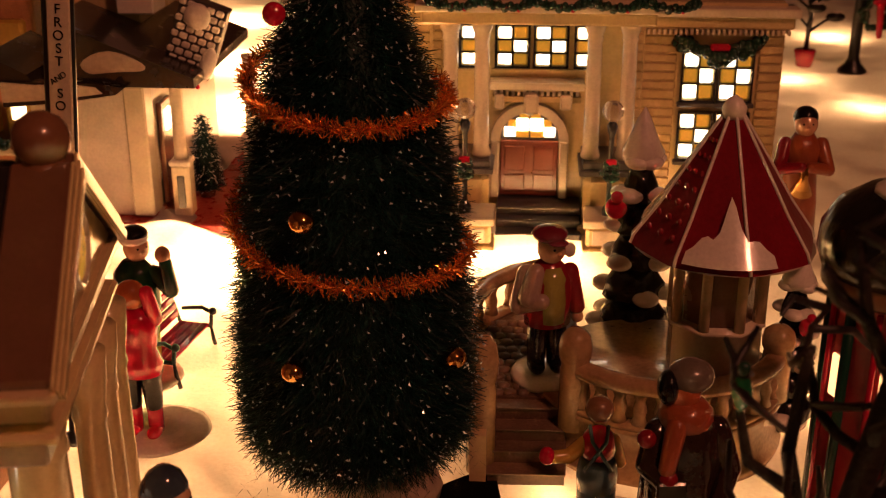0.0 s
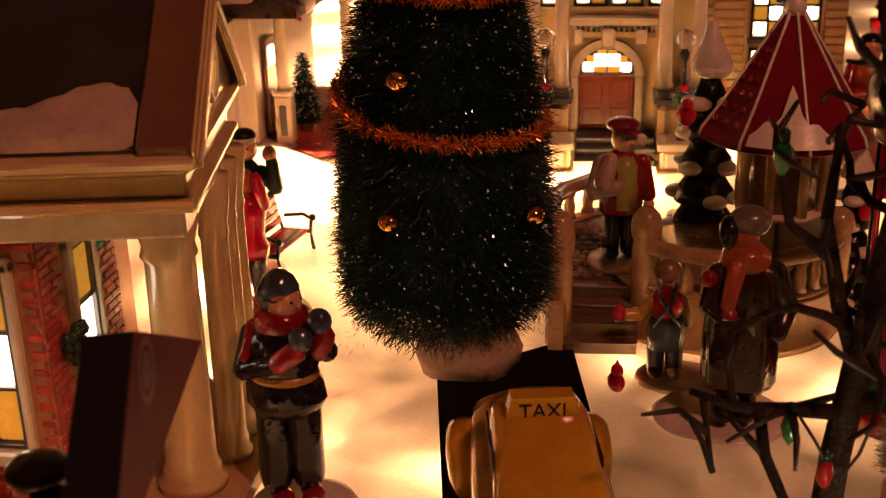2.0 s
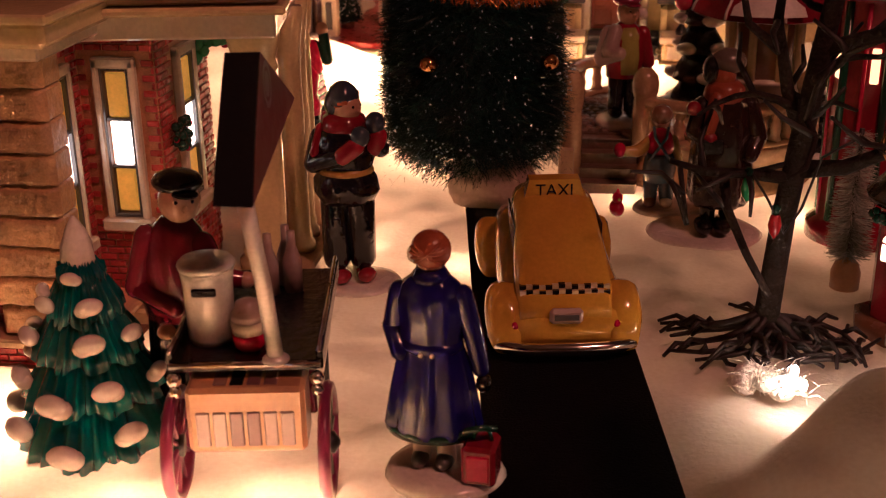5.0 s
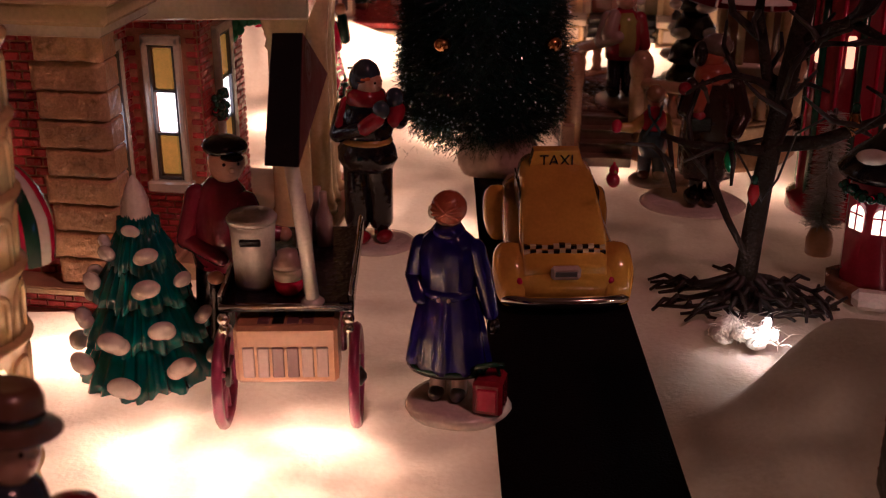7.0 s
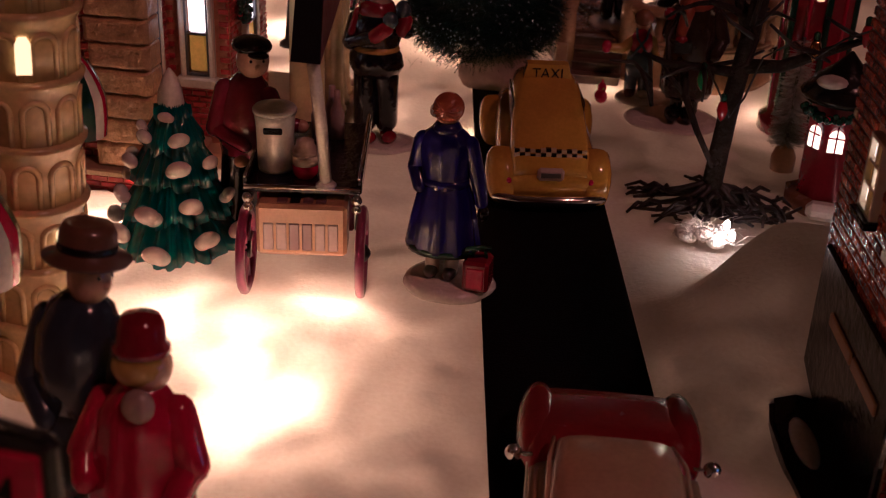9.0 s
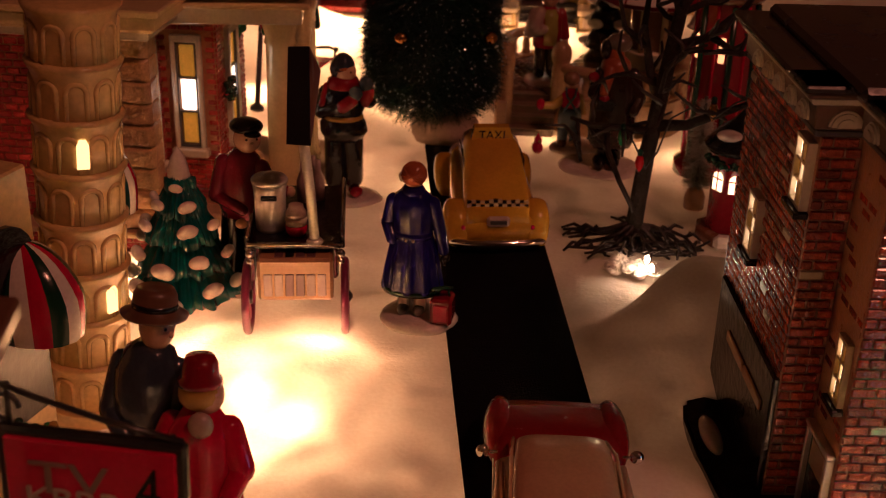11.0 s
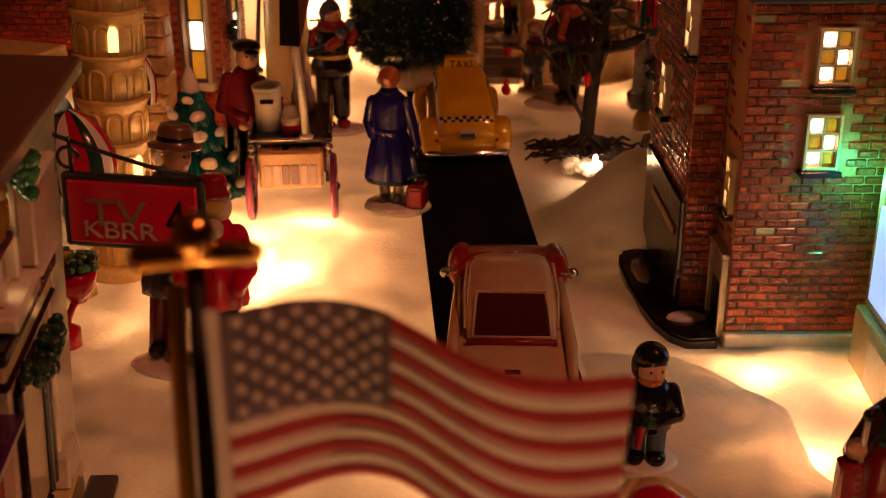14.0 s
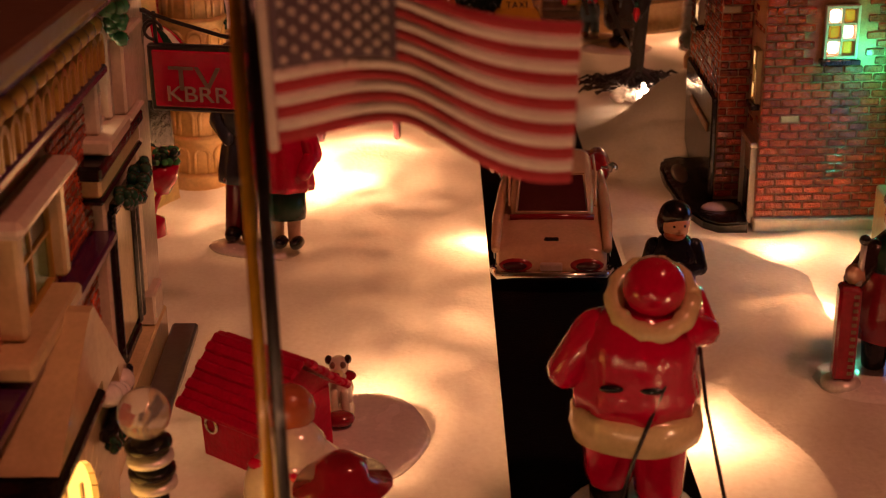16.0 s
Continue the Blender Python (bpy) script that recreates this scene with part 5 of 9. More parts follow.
# ---------------------------------------------------------------- brick corner building
def corner_building():
    t = thing("corner_building", "orange-brown brick corner building with lit windows and snowy cornice", "building", pose(0.2775, 0.2225, 0.004, 0, 0, 6.5))
    s = Shape()
    s.box(0.0, 0.16, 0.0015, 0.138, -0.006, 0.188, MORTAR, 0.0005)
    s.box(-0.0165, 0.0, 0.034, 0.138, -0.006, 0.188, MORTAR, 0.0005)
    part("wall_core", s, t)
    hol = ((0.0280, 0.0462, 0.0845, 0.1135), (0.0297, 0.0475, 0.1250, 0.1545))
    brick_face(t, pose(0.0, 0.001, 0.0036), 0.158, 0.1655, 0.0100, 0.0043, BRICK2, holes=hol, singles=298, special=BUFF)
    brick_face(t, pose(-0.0165, 0.0335, 0.0036), 0.0165, 0.1655, 0.0100, 0.0043, BRICK2, special=BUFF)
    brick_face(t, pose(-0.0168, 0.138, 0.0036, 0, 0, -90), 0.104, 0.1655, 0.0100, 0.0043, BRICK2, holes=((0.033, 0.050, 0.086, 0.115), (0.086, 0.104, 0.130, 0.161)), special=BUFF)
    brick_face(t, pose(0.0008, 0.0335, 0.0450, 0, 0, -90), 0.032, 0.124, 0.0100, 0.0043, BRICK2, holes=((0.014, 0.030, 0.014, 0.050),))
    for x, z in ((0.0371, 0.0908), (0.0386, 0.1312)):
        checker_window(t, 0.0138, 0.0238, 2, 3, pose(x, 0.0005, z), IVORY, lit=LITW, other=AMBER, sill=BLACK, t=0.003, pattern=lambda i, j: (i + j) % 2 == 0)
    for y, z in ((0.0965, 0.0912), (0.0430, 0.1370)):
        checker_window(t, 0.0125, 0.0250, 2, 3, pose(-0.0172, y, z, 0, 0, -90), IVORY, lit=LIT, other=AMBER, sill=BLACK, t=0.003)
    # narrow side face with little window and doorway
    checker_window(t, 0.0085, 0.0250, 2, 3, pose(-0.0006, 0.0112, 0.0660, 0, 0, -90), CREAM, lit=LIT, other=AMBER, t=0.002, sill=BLACK)
    d = Shape()
    d.box(-0.0034, 0.001, 0.0032, 0.0052, -0.001, 0.0415, IVORY, 0.0005)
    d.box(-0.0034, 0.001, 0.0290, 0.0310, -0.001, 0.0415, IVORY, 0.0005)
    d.box(-0.0038, 0.001, 0.0026, 0.0316, 0.0415, 0.0440, IVORY, 0.0005)
    frame_ob = part("doorway", d, t, "white framed doorway")
    d = Shape()
    d.box(-0.0012, 0.001, 0.0053, 0.0289, -0.001, 0.0414, BLACK, 0.0005)
    part("door", d, frame_ob, "dark glazed door")
    d = Shape()
    d.box(-0.0020, -0.0008, 0.0085, 0.0255, 0.0255, 0.0385, BUFF, 0.0004)
    part("door_panel", d, frame_ob, "tan upper panel")
    # base: white plinth, dark kerb and wide cream slab
    s = Shape()
    s.box(-0.001, 0.0675, -0.0030, 0.02, -0.0042, 0.0034, IVORY, 0.001)
    part("plinth", s, t, "white stone plinth")
    s = Shape()
    s.box(-0.004, 0.0690, -0.0062, 0.02, -0.0062, -0.0044, GREYD, 0.0006)
    part("kerb", s, t, "dark grey kerb")
    s = Shape()
    s.prism([(-0.0160, -0.0150), (0.0620, -0.0170), (0.0690, -0.0110), (0.0720, 0.02), (-0.002, 0.02)], -0.0090, -0.0064, CREAM)
    part("base_slab", s, t, "cream base slab")
    s = Shape()
    rim = [(-0.004, -0.004), (-0.0195, -0.0050), (-0.0265, 0.0020), (-0.0320, 0.0160), (-0.0355, 0.0360), (-0.0385, 0.0660), (-0.0390, 0.0950), (-0.0360, 0.1120), (-0.0165, 0.1200), (-0.0165, 0.034), (-0.002, 0.034)]
    s.prism(rim, -0.008, 0.0010, BLACK)
    s.prism([(x * 0.96, y * 0.97 + 0.001) for x, y in rim], 0.0010, 0.0022, BLACK)
    part("porch_base", s, t, "glossy black porch base")
    s = Shape()
    s.box(-0.0195, -0.0165, 0.0335, 0.132, 0.002, 0.0610, BLACK, 0.0008)
    shop = part("shop_front", s, t, "black shop front")
    for y0, y1 in ((0.0440, 0.0745), (0.0765, 0.1070)):
        s = Shape()
        s.box(-0.0206, -0.0192, y0, y1, 0.0385, 0.0440, CRATE, 0.0006)
        part("sign_strip", s, shop, "tan sign strip")
    s = Shape()
    s.ball((-0.0150, 0.0200, 0.0020), (0.0105, 0.0060, 0.0036), SNOWC)
    part("snow_patch", s, t)
    s = Shape()
    s.ball((-0.0290, 0.0800, 0.0020), (0.0050, 0.0170, 0.0034), SNOWC)
    part("snow_patch", s, t)
    # cornice with lunettes
    for (x0, x1, y0, y1) in ((-0.003, 0.16, -0.004, 0.01), (-0.0205, 0.0, 0.0295, 0.044), (-0.0205, -0.010, 0.030, 0.138), (-0.003, 0.004, 0.0, 0.034)):
        for e, za, zb, mm, nm in ((0.0, 0.1680, 0.1712, GREYD, "moulding"), (0.001, 0.1712, 0.1815, BROWN, "frieze"), (0.004, 0.1815, 0.1845, IVORY, "moulding"), (0.0065, 0.1845, 0.1870, BROWN, "cornice"), (0.0085, 0.1870, 0.1900, DARKROOF, "roof_edge")):
            s = Shape()
            s.box(x0 - e, x1, y0 - e, y1, za, zb, mm, 0.0008)
            part(nm, s, t)

    def lunette(tf):
        s = Shape()
        n = 10
        for k, (r, h) in enumerate(((0.0066, 0.0), (0.0056, 0.0009), (0.0036, 0.0016))):
            s.prism([(r * math.cos(math.pi * q / n), r * 0.95 * math.sin(math.pi * q / n)) for q in range(n + 1)], -0.0008 - h, 0.001, IVORY, "y", tf=tf)
        part("lunette", s, t, "cream half-round ornament")

    for k in range(9):
        lunette(pose(0.0150 + k * 0.0163, -0.0052, 0.1728))
    lunette(pose(-0.0100, 0.0284, 0.1728))
    lunette(pose(-0.0042, 0.0150, 0.1728, 0, 0, -90))
    for k in range(5):
        lunette(pose(-0.0217, 0.042 + k * 0.0175, 0.1728, 0, 0, -90))
    s = Shape()
    s.box(-0.014, 0.155, 0.006, 0.136, 0.1885, 0.194, DARKROOF, 0.002)
    part("roof", s, t, "dark flat roof")


corner_building()
# bare green lamp without fixture, added for the green glow on the brick
bulb_lamp(0.3345, 0.2120, 0.092, 0.030, (0.01, 1.0, 0.42), 0.003)


# ---------------------------------------------------------------- bristle trees
def christmas_tree():
    rng = random.Random(11)
    t = thing("christmas_tree", "tall dark green sisal Christmas tree with copper tinsel and gold beads", "christmas tree", pose(0.0570, 0.714, 0.004))
    prof = [(0.041, 0.030), (0.0480, 0.040), (0.0498, 0.060), (0.0492, 0.085), (0.0470, 0.110), (0.0425, 0.140), (0.0385, 0.165), (0.0330, 0.190), (0.0255, 0.212), (0.0165, 0.236), (0.009, 0.258), (0.003, 0.285), (0.0005, 0.300)]
    s = Shape()
    s.lathe([(r * 0.90, z) for r, z in prof], NEEDLE, seg=30)
    part("core", s, t)
    s = Shape()
    bristles(s, prof, 26000, 0.0095, 0.00022, NEEDLE, rng, 0.25, 0.7)
    tufts = [(r * 1.04, z) for r, z in prof]
    bristles(s, tufts, 5000, 0.0145, 0.00022, NEEDLE, rng, 0.45, 0.6)
    low = [(0.028, 0.016), (0.045, 0.032), (0.048, 0.044)]
    bristles(s, low, 3600, 0.0175, 0.00022, NEEDLE, rng, 0.9, 0.9)
    c = part("crown", s, t, "dense green sisal bristles")
    c["kind"] = "stuff"
    s = Shape()
    for _ in range(34):
        a, r = rng.uniform(-3.6, 0.6), rng.uniform(0.025, 0.046)
        p0 = Vector((r * math.cos(a), r * math.sin(a), 0.032))
        L = rng.uniform(0.010, 0.022)
        for _ in range(26):
            d = Vector((math.cos(a) * 0.6 + rng.uniform(-0.5, 0.5), math.sin(a) * 0.6 + rng.uniform(-0.5, 0.5), -1.0)).normalized()
            q = p0 + d * L * rng.random()
            e = Vector((rng.uniform(-1, 1), rng.uniform(-1, 1), rng.uniform(-1, 0.3))).normalized() * 0.005
            s.add([q, q + Vector((0.0003, 0, 0)), q + e], [(0, 1, 2)], NEEDLE, False)
    part("drooping_bristles", s, t)
    s = Shape()
    flakes(s, [(r + 0.003, z) for r, z in prof], 2500, 0.00135, GLITTER, rng)
    g = part("glitter", s, t, "tiny silver frost flakes")
    g["kind"] = "stuff"
    # tinsel, wound as a falling spiral
    for z_a, z_b, a0, a1, rr in ((0.199, 0.184, -3.9, 0.6, 0.0390), (0.146, 0.116, -4.1, 0.5, 0.0485)):
        s = Shape()
        vs, fs = [], []
        for i in range(2400):
            f = rng.random()
            a = a0 + (a1 - a0) * f
            z = z_a + (z_b - z_a) * f - 0.012 * math.sin(math.pi * f) + 0.006
            r = rr + 0.0018
            p = Vector((r * math.cos(a), r * math.sin(a), z))
            d = Vector((rng.gauss(0, 1), rng.gauss(0, 1), rng.gauss(0, 1))).normalized()
            L = rng.uniform(0.0032, 0.0062)
            sd = d.orthogonal().normalized() * 0.00022
            b = len(vs)
            vs += [p - sd, p + sd, p + d * L + sd, p + d * L - sd]
            fs.append((b, b + 1, b + 2, b + 3))
        s.add(vs, fs, TINSEL, False)
        part("tinsel_garland", s, t, "shiny copper-orange tinsel garland")
    for x, y, z in ((0.046, 0.6605, 0.156), (0.040, 0.6590, 0.092), (0.1035, 0.6795, 0.090), (0.036, 0.678, 0.232)):
        s = Shape()
        s.ball((x - 0.0570, y - 0.714, z - 0.004), (0.0052, 0.0052, 0.0046) if z < 0.2 else 0.0045, RED if z > 0.2 else BRASS, 18, 12)
        part("bauble", s, t, "red glass bauble" if z > 0.2 else "gold glass bauble")
    # mound in the same darkened snow tone as the roofs
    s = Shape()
    s.lathe([(0.026, 0.0), (0.0265, 0.009), (0.024, 0.019), (0.017, 0.026), (0.006, 0.030), (0.005, 0.038)], DIMSN, (0.0120, -0.011, 0), 26, wob=0.06)
    part("snow_base", s, t, "tan-grey snow mound base")


christmas_tree()


def ceramic_tree():
    rng = random.Random(4)
    t = thing("ceramic_pine", "glossy green ceramic pine with white snow clumps", "tree", pose(-0.0495, 0.414, 0.001) @ Matrix.Diagonal((1.0, 1.0, 0.86, 1.0)))
    tiers = [(0.0, 0.0315, 0.032), (0.021, 0.0260, 0.028), (0.040, 0.0205, 0.026), (0.058, 0.0145, 0.022), (0.074, 0.0090, 0.014)]
    for z, r, h in tiers:
        s = Shape()
        seg = 132
        vs, fs = [], []
        pr = [(r * 0.7, z), (r, z + 0.003), (r * 0.93, z + 0.008), (r * 0.72, z + h * 0.6), (r * 0.45, z + h)]
        for j, (q, zz) in enumerate(pr):
            for i in range(seg):
                a = 2 * math.pi * i / seg
                k = 1 + (0.11 * math.cos(27 * a + 2.0 * math.sin(5 * a + z * 60)) - 0.05) * (0.25, 0.5, 1.0, 1.0, 0.3)[j] + 0.04 * math.sin(3 * a + z * 90)
                vs.append((q * k * math.cos(a), q * k * math.sin(a), zz - (0.0022 * (1 + math.cos(9 * a + z * 80)) if j < 3 else 0)))
        for j in range(len(pr) - 1):
            for i in range(seg):
                fs.append((j * seg + i, j * seg + (i + 1) % seg, (j + 1) * seg + (i + 1) % seg, (j + 1) * seg + i))
        fs.append(tuple(range(seg))[::-1])
        fs.append(tuple((len(pr) - 1) * seg + i for i in range(seg)))
        s.add(vs, fs, GREEN)
        part("bough_tier", s, t)
    s = Shape()
    s.lathe([(0.0052, 0.080), (0.0062, 0.084), (0.0056, 0.090), (0.0038, 0.0965), (0.0020, 0.1005), (0.0005, 0.1030)], SNOWC, seg=16, wob=0.08)
    part("snow_tip", s, t, "white snow cap")
    clumps = [(-2.25, 0.0315, 0.010, 1.3), (-1.55, 0.0325, 0.004, 1.25), (-0.75, 0.0315, 0.010, 1.15), (-3.0, 0.031, 0.010, 1.1), (-0.1, 0.031, 0.008, 1.1),
              (-2.7, 0.026, 0.026, 1.05), (-1.75, 0.0265, 0.022, 1.25), (-0.95, 0.026, 0.027, 1.1), (-3.3, 0.026, 0.030, 0.9), (0.0, 0.026, 0.026, 0.9),
              (-2.45, 0.0215, 0.045, 1.0), (-1.1, 0.0205, 0.045, 1.1), (-3.1, 0.021, 0.043, 0.9), (-0.3, 0.021, 0.045, 0.9), (-2.2, 0.0155, 0.058, 0.9), (-1.0, 0.0150, 0.058, 0.95), (-2.9, 0.0145, 0.060, 0.7), (-1.5, 0.0098, 0.068, 0.7)]
    for a, r, z, k in clumps:
        s = Shape()
        tf = pose(r * math.cos(a), r * math.sin(a), z * 1.1 + 0.004, 18, 0, math.degrees(a) + 90)
        s.ball((0, 0, 0), (0.0053 * k, 0.0034 * k, 0.0045 * k), SNOWC, 14, 8, tf=tf)
        s.ball((0.0022 * k * (1 if a * 7 % 2 > 1 else -1), 0.0004, -0.0018 * k), (0.0036 * k, 0.0034 * k, 0.0034 * k), SNOWC, 12, 8, tf=tf)
        part("snow_clump", s, t)


ceramic_tree()


def snow_pine(m):
    t = thing("snowy_pine", "dark ceramic pine with snow clumps and a red bird", "tree", m)
    rng = random.Random(8)
    s = Shape()
    for k in range(6):
        z, r = 0.004 + k * 0.019, 0.022 - k * 0.0028
        s.lathe([(r * 0.6, z), (r, z + 0.004), (r * 0.8, z + 0.012), (r * 0.45, z + 0.022)], BLACK, seg=18, wob=0.10)
    part("bough_mass", s, t)
    for k in range(6):
        z, r = 0.010 + k * 0.019, 0.020 - k * 0.0027
        for i in range(4):
            a = rng.uniform(0, 0.8) + i * 1.6 + k
            s = Shape()
            s.ball((r * math.cos(a), r * math.sin(a), z), (0.0075, 0.0075, 0.0042), SNOWC)
            part("snow_clump", s, t)
    s = Shape()
    s.lathe([(0.0105, 0.104), (0.0115, 0.109), (0.008, 0.117), (0.004, 0.127), (0.0003, 0.134)], SNOWC, seg=16, wob=0.06)
    part("snow_tip", s, t)
    s = Shape()
    s.ball((-0.0135, -0.010, 0.080), (0.0062, 0.005, 0.0065), RED)
    s.ball((-0.0135, -0.013, 0.0870), 0.0036, RED)
    part("bird", s, t, "red painted bird")
    s = Shape()
    s.lathe([(0.017, -0.002), (0.018, 0.002), (0.013, 0.006)], SNOWC, seg=18)
    part("snow_base", s, t)


snow_pine(pose(0.194, 0.862, ground(0.194, 0.862) + 0.002))
snow_pine(pose(0.2660, 0.786, ground(0.266, 0.786) + 0.002, 0, 0, 70) @ Matrix.Scale(0.72, 4))


# ---------------------------------------------------------------- figurines, one mesh each
def face(s, c, r, m=None, front=-90):
    """Head with nose and eyes; front is the way it looks, in degrees."""
    a = math.radians(front)
    f = Vector((math.cos(a), math.sin(a), 0))
    q = Vector((-f.y, f.x, 0))
    c = Vector(c)
    s.ball(c, (r, r, r * 1.1), SKIN, 16, 10)
    s.ball(c + f * r * 1.0 - Vector((0, 0, r * 0.1)), r * 0.17, SKIN, 8, 6)
    for g in (-1, 1):
        s.ball(c + f * r * 0.86 + q * g * r * 0.38 + Vector((0, 0, r * 0.2)), r * 0.10, BLACK, 6, 5)


def disc_base(s, r, h=0.004, at=(0, 0, 0), sy=1.0):
    s.lathe([(r, 0), (r * 1.02, h * 0.4), (r * 0.95, h * 0.85), (r * 0.8, h)], SNOWC, at, 28, 1.0, sy, wob=0.02)


# the last argument skews a figure so feet and head fit the camera's view
def figure(name, label, x, y, rz, build, z=None, k=1.0, wide=1.0, tilt=0.0, view_shear=(0.0, 0.0)):
    s = Shape()
    build(s)
    ob = s.make(name)
    ob.matrix_basis = pose(x, y, (ground(x, y) if z is None else z), 0, tilt, rz) @ Matrix(((1, 0, view_shear[0], 0), (0, 1, view_shear[1], 0), (0, 0, 1, 0), (0, 0, 0, 1))) @ Matrix.Diagonal((k * wide, k * wide, k, 1))
    return tagged(ob, label, "figurine")


def blue_coat(s):
    disc_base(s, 0.0215, 0.005, (0.004, 0.0, -0.001), 0.9)
    for g in (-1, 1):
        s.limb((g * 0.0045, 0, 0.006), (g * 0.0045, 0.001, 0.020), 0.0034, 0.0033, SLATG)
        s.ball((g * 0.0045, -0.0025, 0.0065), (0.0033, 0.0055, 0.003), GREYD)
    vs_prof = [(0.0165, 0.019), (0.0170, 0.0215), (0.0150, 0.034), (0.0125, 0.046), (0.0105, 0.052), (0.0112, 0.060), (0.0118, 0.068), (0.0100, 0.074), (0.0052, 0.078)]
    s.lathe(vs_prof, BLUE, (0, 0, 0), 66, 1.0, 0.72, fold=0.045)
    s.lathe([(0.0166, 0.0175), (0.0172, 0.0195), (0.0168, 0.0205)], DGREEN, (0, 0, 0), 26, 1.0, 0.72)
    s.lathe([(0.0109, 0.0495), (0.0113, 0.0515), (0.0109, 0.0535)], BLUE, (0, 0, 0), 24, 1.0, 0.75)
    s.limb((-0.0108, 0, 0.070), (-0.0142, 0.002, 0.056), 0.0040, 0.0038, BLUE)
    s.limb((-0.0142, 0.002, 0.056), (-0.0105, -0.004, 0.049), 0.0040, 0.0034, BLUE)
    s.limb((0.0108, 0, 0.070), (0.0145, 0.001, 0.055), 0.0040, 0.0037, BLUE)
    s.limb((0.0145, 0.001, 0.055), (0.0168, 0.002, 0.042), 0.0036, 0.0032, BLUE)
    s.ball((0.0180, 0.001, 0.037), (0.0028, 0.0028, 0.0035), BLACK)
    for g in (-1, 1):
        s.ball((g * 0.002, -0.0088, 0.0505), 0.0009, SILVER, 8, 6)
    s.lathe([(0.0062, 0.0745), (0.0066, 0.077), (0.0050, 0.0795)], BLUE, (0, 0, 0), 18)
    s.ball((0, 0.0005, 0.0845), (0.0062, 0.0062, 0.0068), SKIN, 16, 10)
    s.ball((0.0004, -0.0006, 0.0862), (0.0070, 0.0068, 0.0068), HAIR, 18, 12)
    for k in range(5):
        s.tube([(0.0068 * math.cos(a) * math.cos(0.35 * k - 0.7), -0.0006 + 0.0068 * math.sin(a), 0.0862 + 0.0068 * math.cos(a) * math.sin(0.35 * k - 0.7)) for a in [-2.6 + 0.26 * q for q in range(9)]], 0.0006, HAIR, 5)
    s.ball((-0.0064, 0.001, 0.0835), (0.002, 0.002, 0.003), IVORY)
    # suitcase beside her
    s.box(0.0125, 0.0245, -0.0135, 0.0005, 0.0035, 0.0190, DRED, 0.0015)
    s.box(0.0145, 0.0225, -0.0142, -0.013, 0.006, 0.016, RED, 0.0004)
    s.tube([(0.0155, -0.0065, 0.0188), (0.0165, -0.0065, 0.0225), (0.0195, -0.0065, 0.0235), (0.0215, -0.0065, 0.0225), (0.0222, -0.0065, 0.0188)], 0.0009, DGREEN, 6)
    s.tube([(0.012, -0.009, 0.0215), (0.0145, -0.011, 0.0245), (0.0195, -0.010, 0.0255), (0.0235, -0.006, 0.0235)], 0.0013, DGREEN, 6)


figure("woman_figurine", "woman figurine in long navy coat with red suitcase", 0.084, 0.400, -4, blue_coat)


def player(s):
    disc_base(s, 0.022, 0.004, (0.004, 0, -0.001), 0.85)
    for g in (-1, 1):
        s.limb((g * 0.0058, 0.002 * g, 0.006), (g * 0.006, 0.002 * g, 0.014), 0.0036, 0.0038, DRED)
        s.ball((g * 0.0058 + 0.003, 0.002 * g - 0.004, 0.006), (0.0048, 0.0068, 0.0036), DRED)
        s.limb((g * 0.006, 0.002 * g, 0.014), (g * 0.0056, 0, 0.044), 0.0068, 0.0078, NAVY)
    s.lathe([(0.0132, 0.044), (0.0160, 0.050), (0.0155, 0.056), (0.0125, 0.060), (0.0142, 0.066), (0.0150, 0.073), (0.0125, 0.080), (0.0065, 0.084)], NAVY, seg=24, sy=0.85, wob=0.03)
    s.lathe([(0.0128, 0.0575), (0.0138, 0.0595), (0.0128, 0.0618)], MUSTARD, seg=24, sy=0.87)
    s.lathe([(0.0090, 0.078), (0.0115, 0.081), (0.0100, 0.086), (0.0070, 0.088)], DRED, seg=20)
    s.limb((-0.010, -0.003, 0.080), (-0.013, -0.009, 0.070), 0.0035, 0.0022, DRED)
    s.limb((-0.0120, 0, 0.076), (-0.0140, -0.007, 0.064), 0.0048, 0.0046, NAVY)
    s.limb((-0.0140, -0.007, 0.064), (0.002, -0.013, 0.070), 0.0044, 0.0042, NAVY)
    s.limb((0.002, -0.013, 0.070), (0.008, -0.013, 0.0745), 0.0046, 0.0046, DRED)
    s.limb((0.0120, 0, 0.077), (0.0185, -0.005, 0.072), 0.0046, 0.0044, NAVY)
    s.limb((0.0165, -0.006, 0.073), (0.0180, -0.006, 0.0785), 0.0046, 0.0044, DRED)
    s.ball((0.0105, -0.012, 0.0795), (0.0050, 0.0045, 0.0052), SBLUE)
    s.ball((0.0165, -0.006, 0.0845), (0.0050, 0.0045, 0.0056), SBLUE)
    face(s, (0.0018, -0.001, 0.0905), 0.0072, front=-25)
    s.lathe([(0.0080, 0.0925), (0.0078, 0.096), (0.0060, 0.1000), (0.0030, 0.1025), (0.0003, 0.1032)], SBLUE, (0, 0, 0), 18)
    s.ball((-0.0035, 0, 0.0925), (0.0055, 0.0072, 0.0072), SBLUE)
    s.ball((0.0005, -0.005, 0.0935), (0.0050, 0.0030, 0.0035), HAIR)


figure("bundled_child_figurine", "child figurine in black snowsuit, red scarf and blue cap", 0.014, 0.569, 0, player)


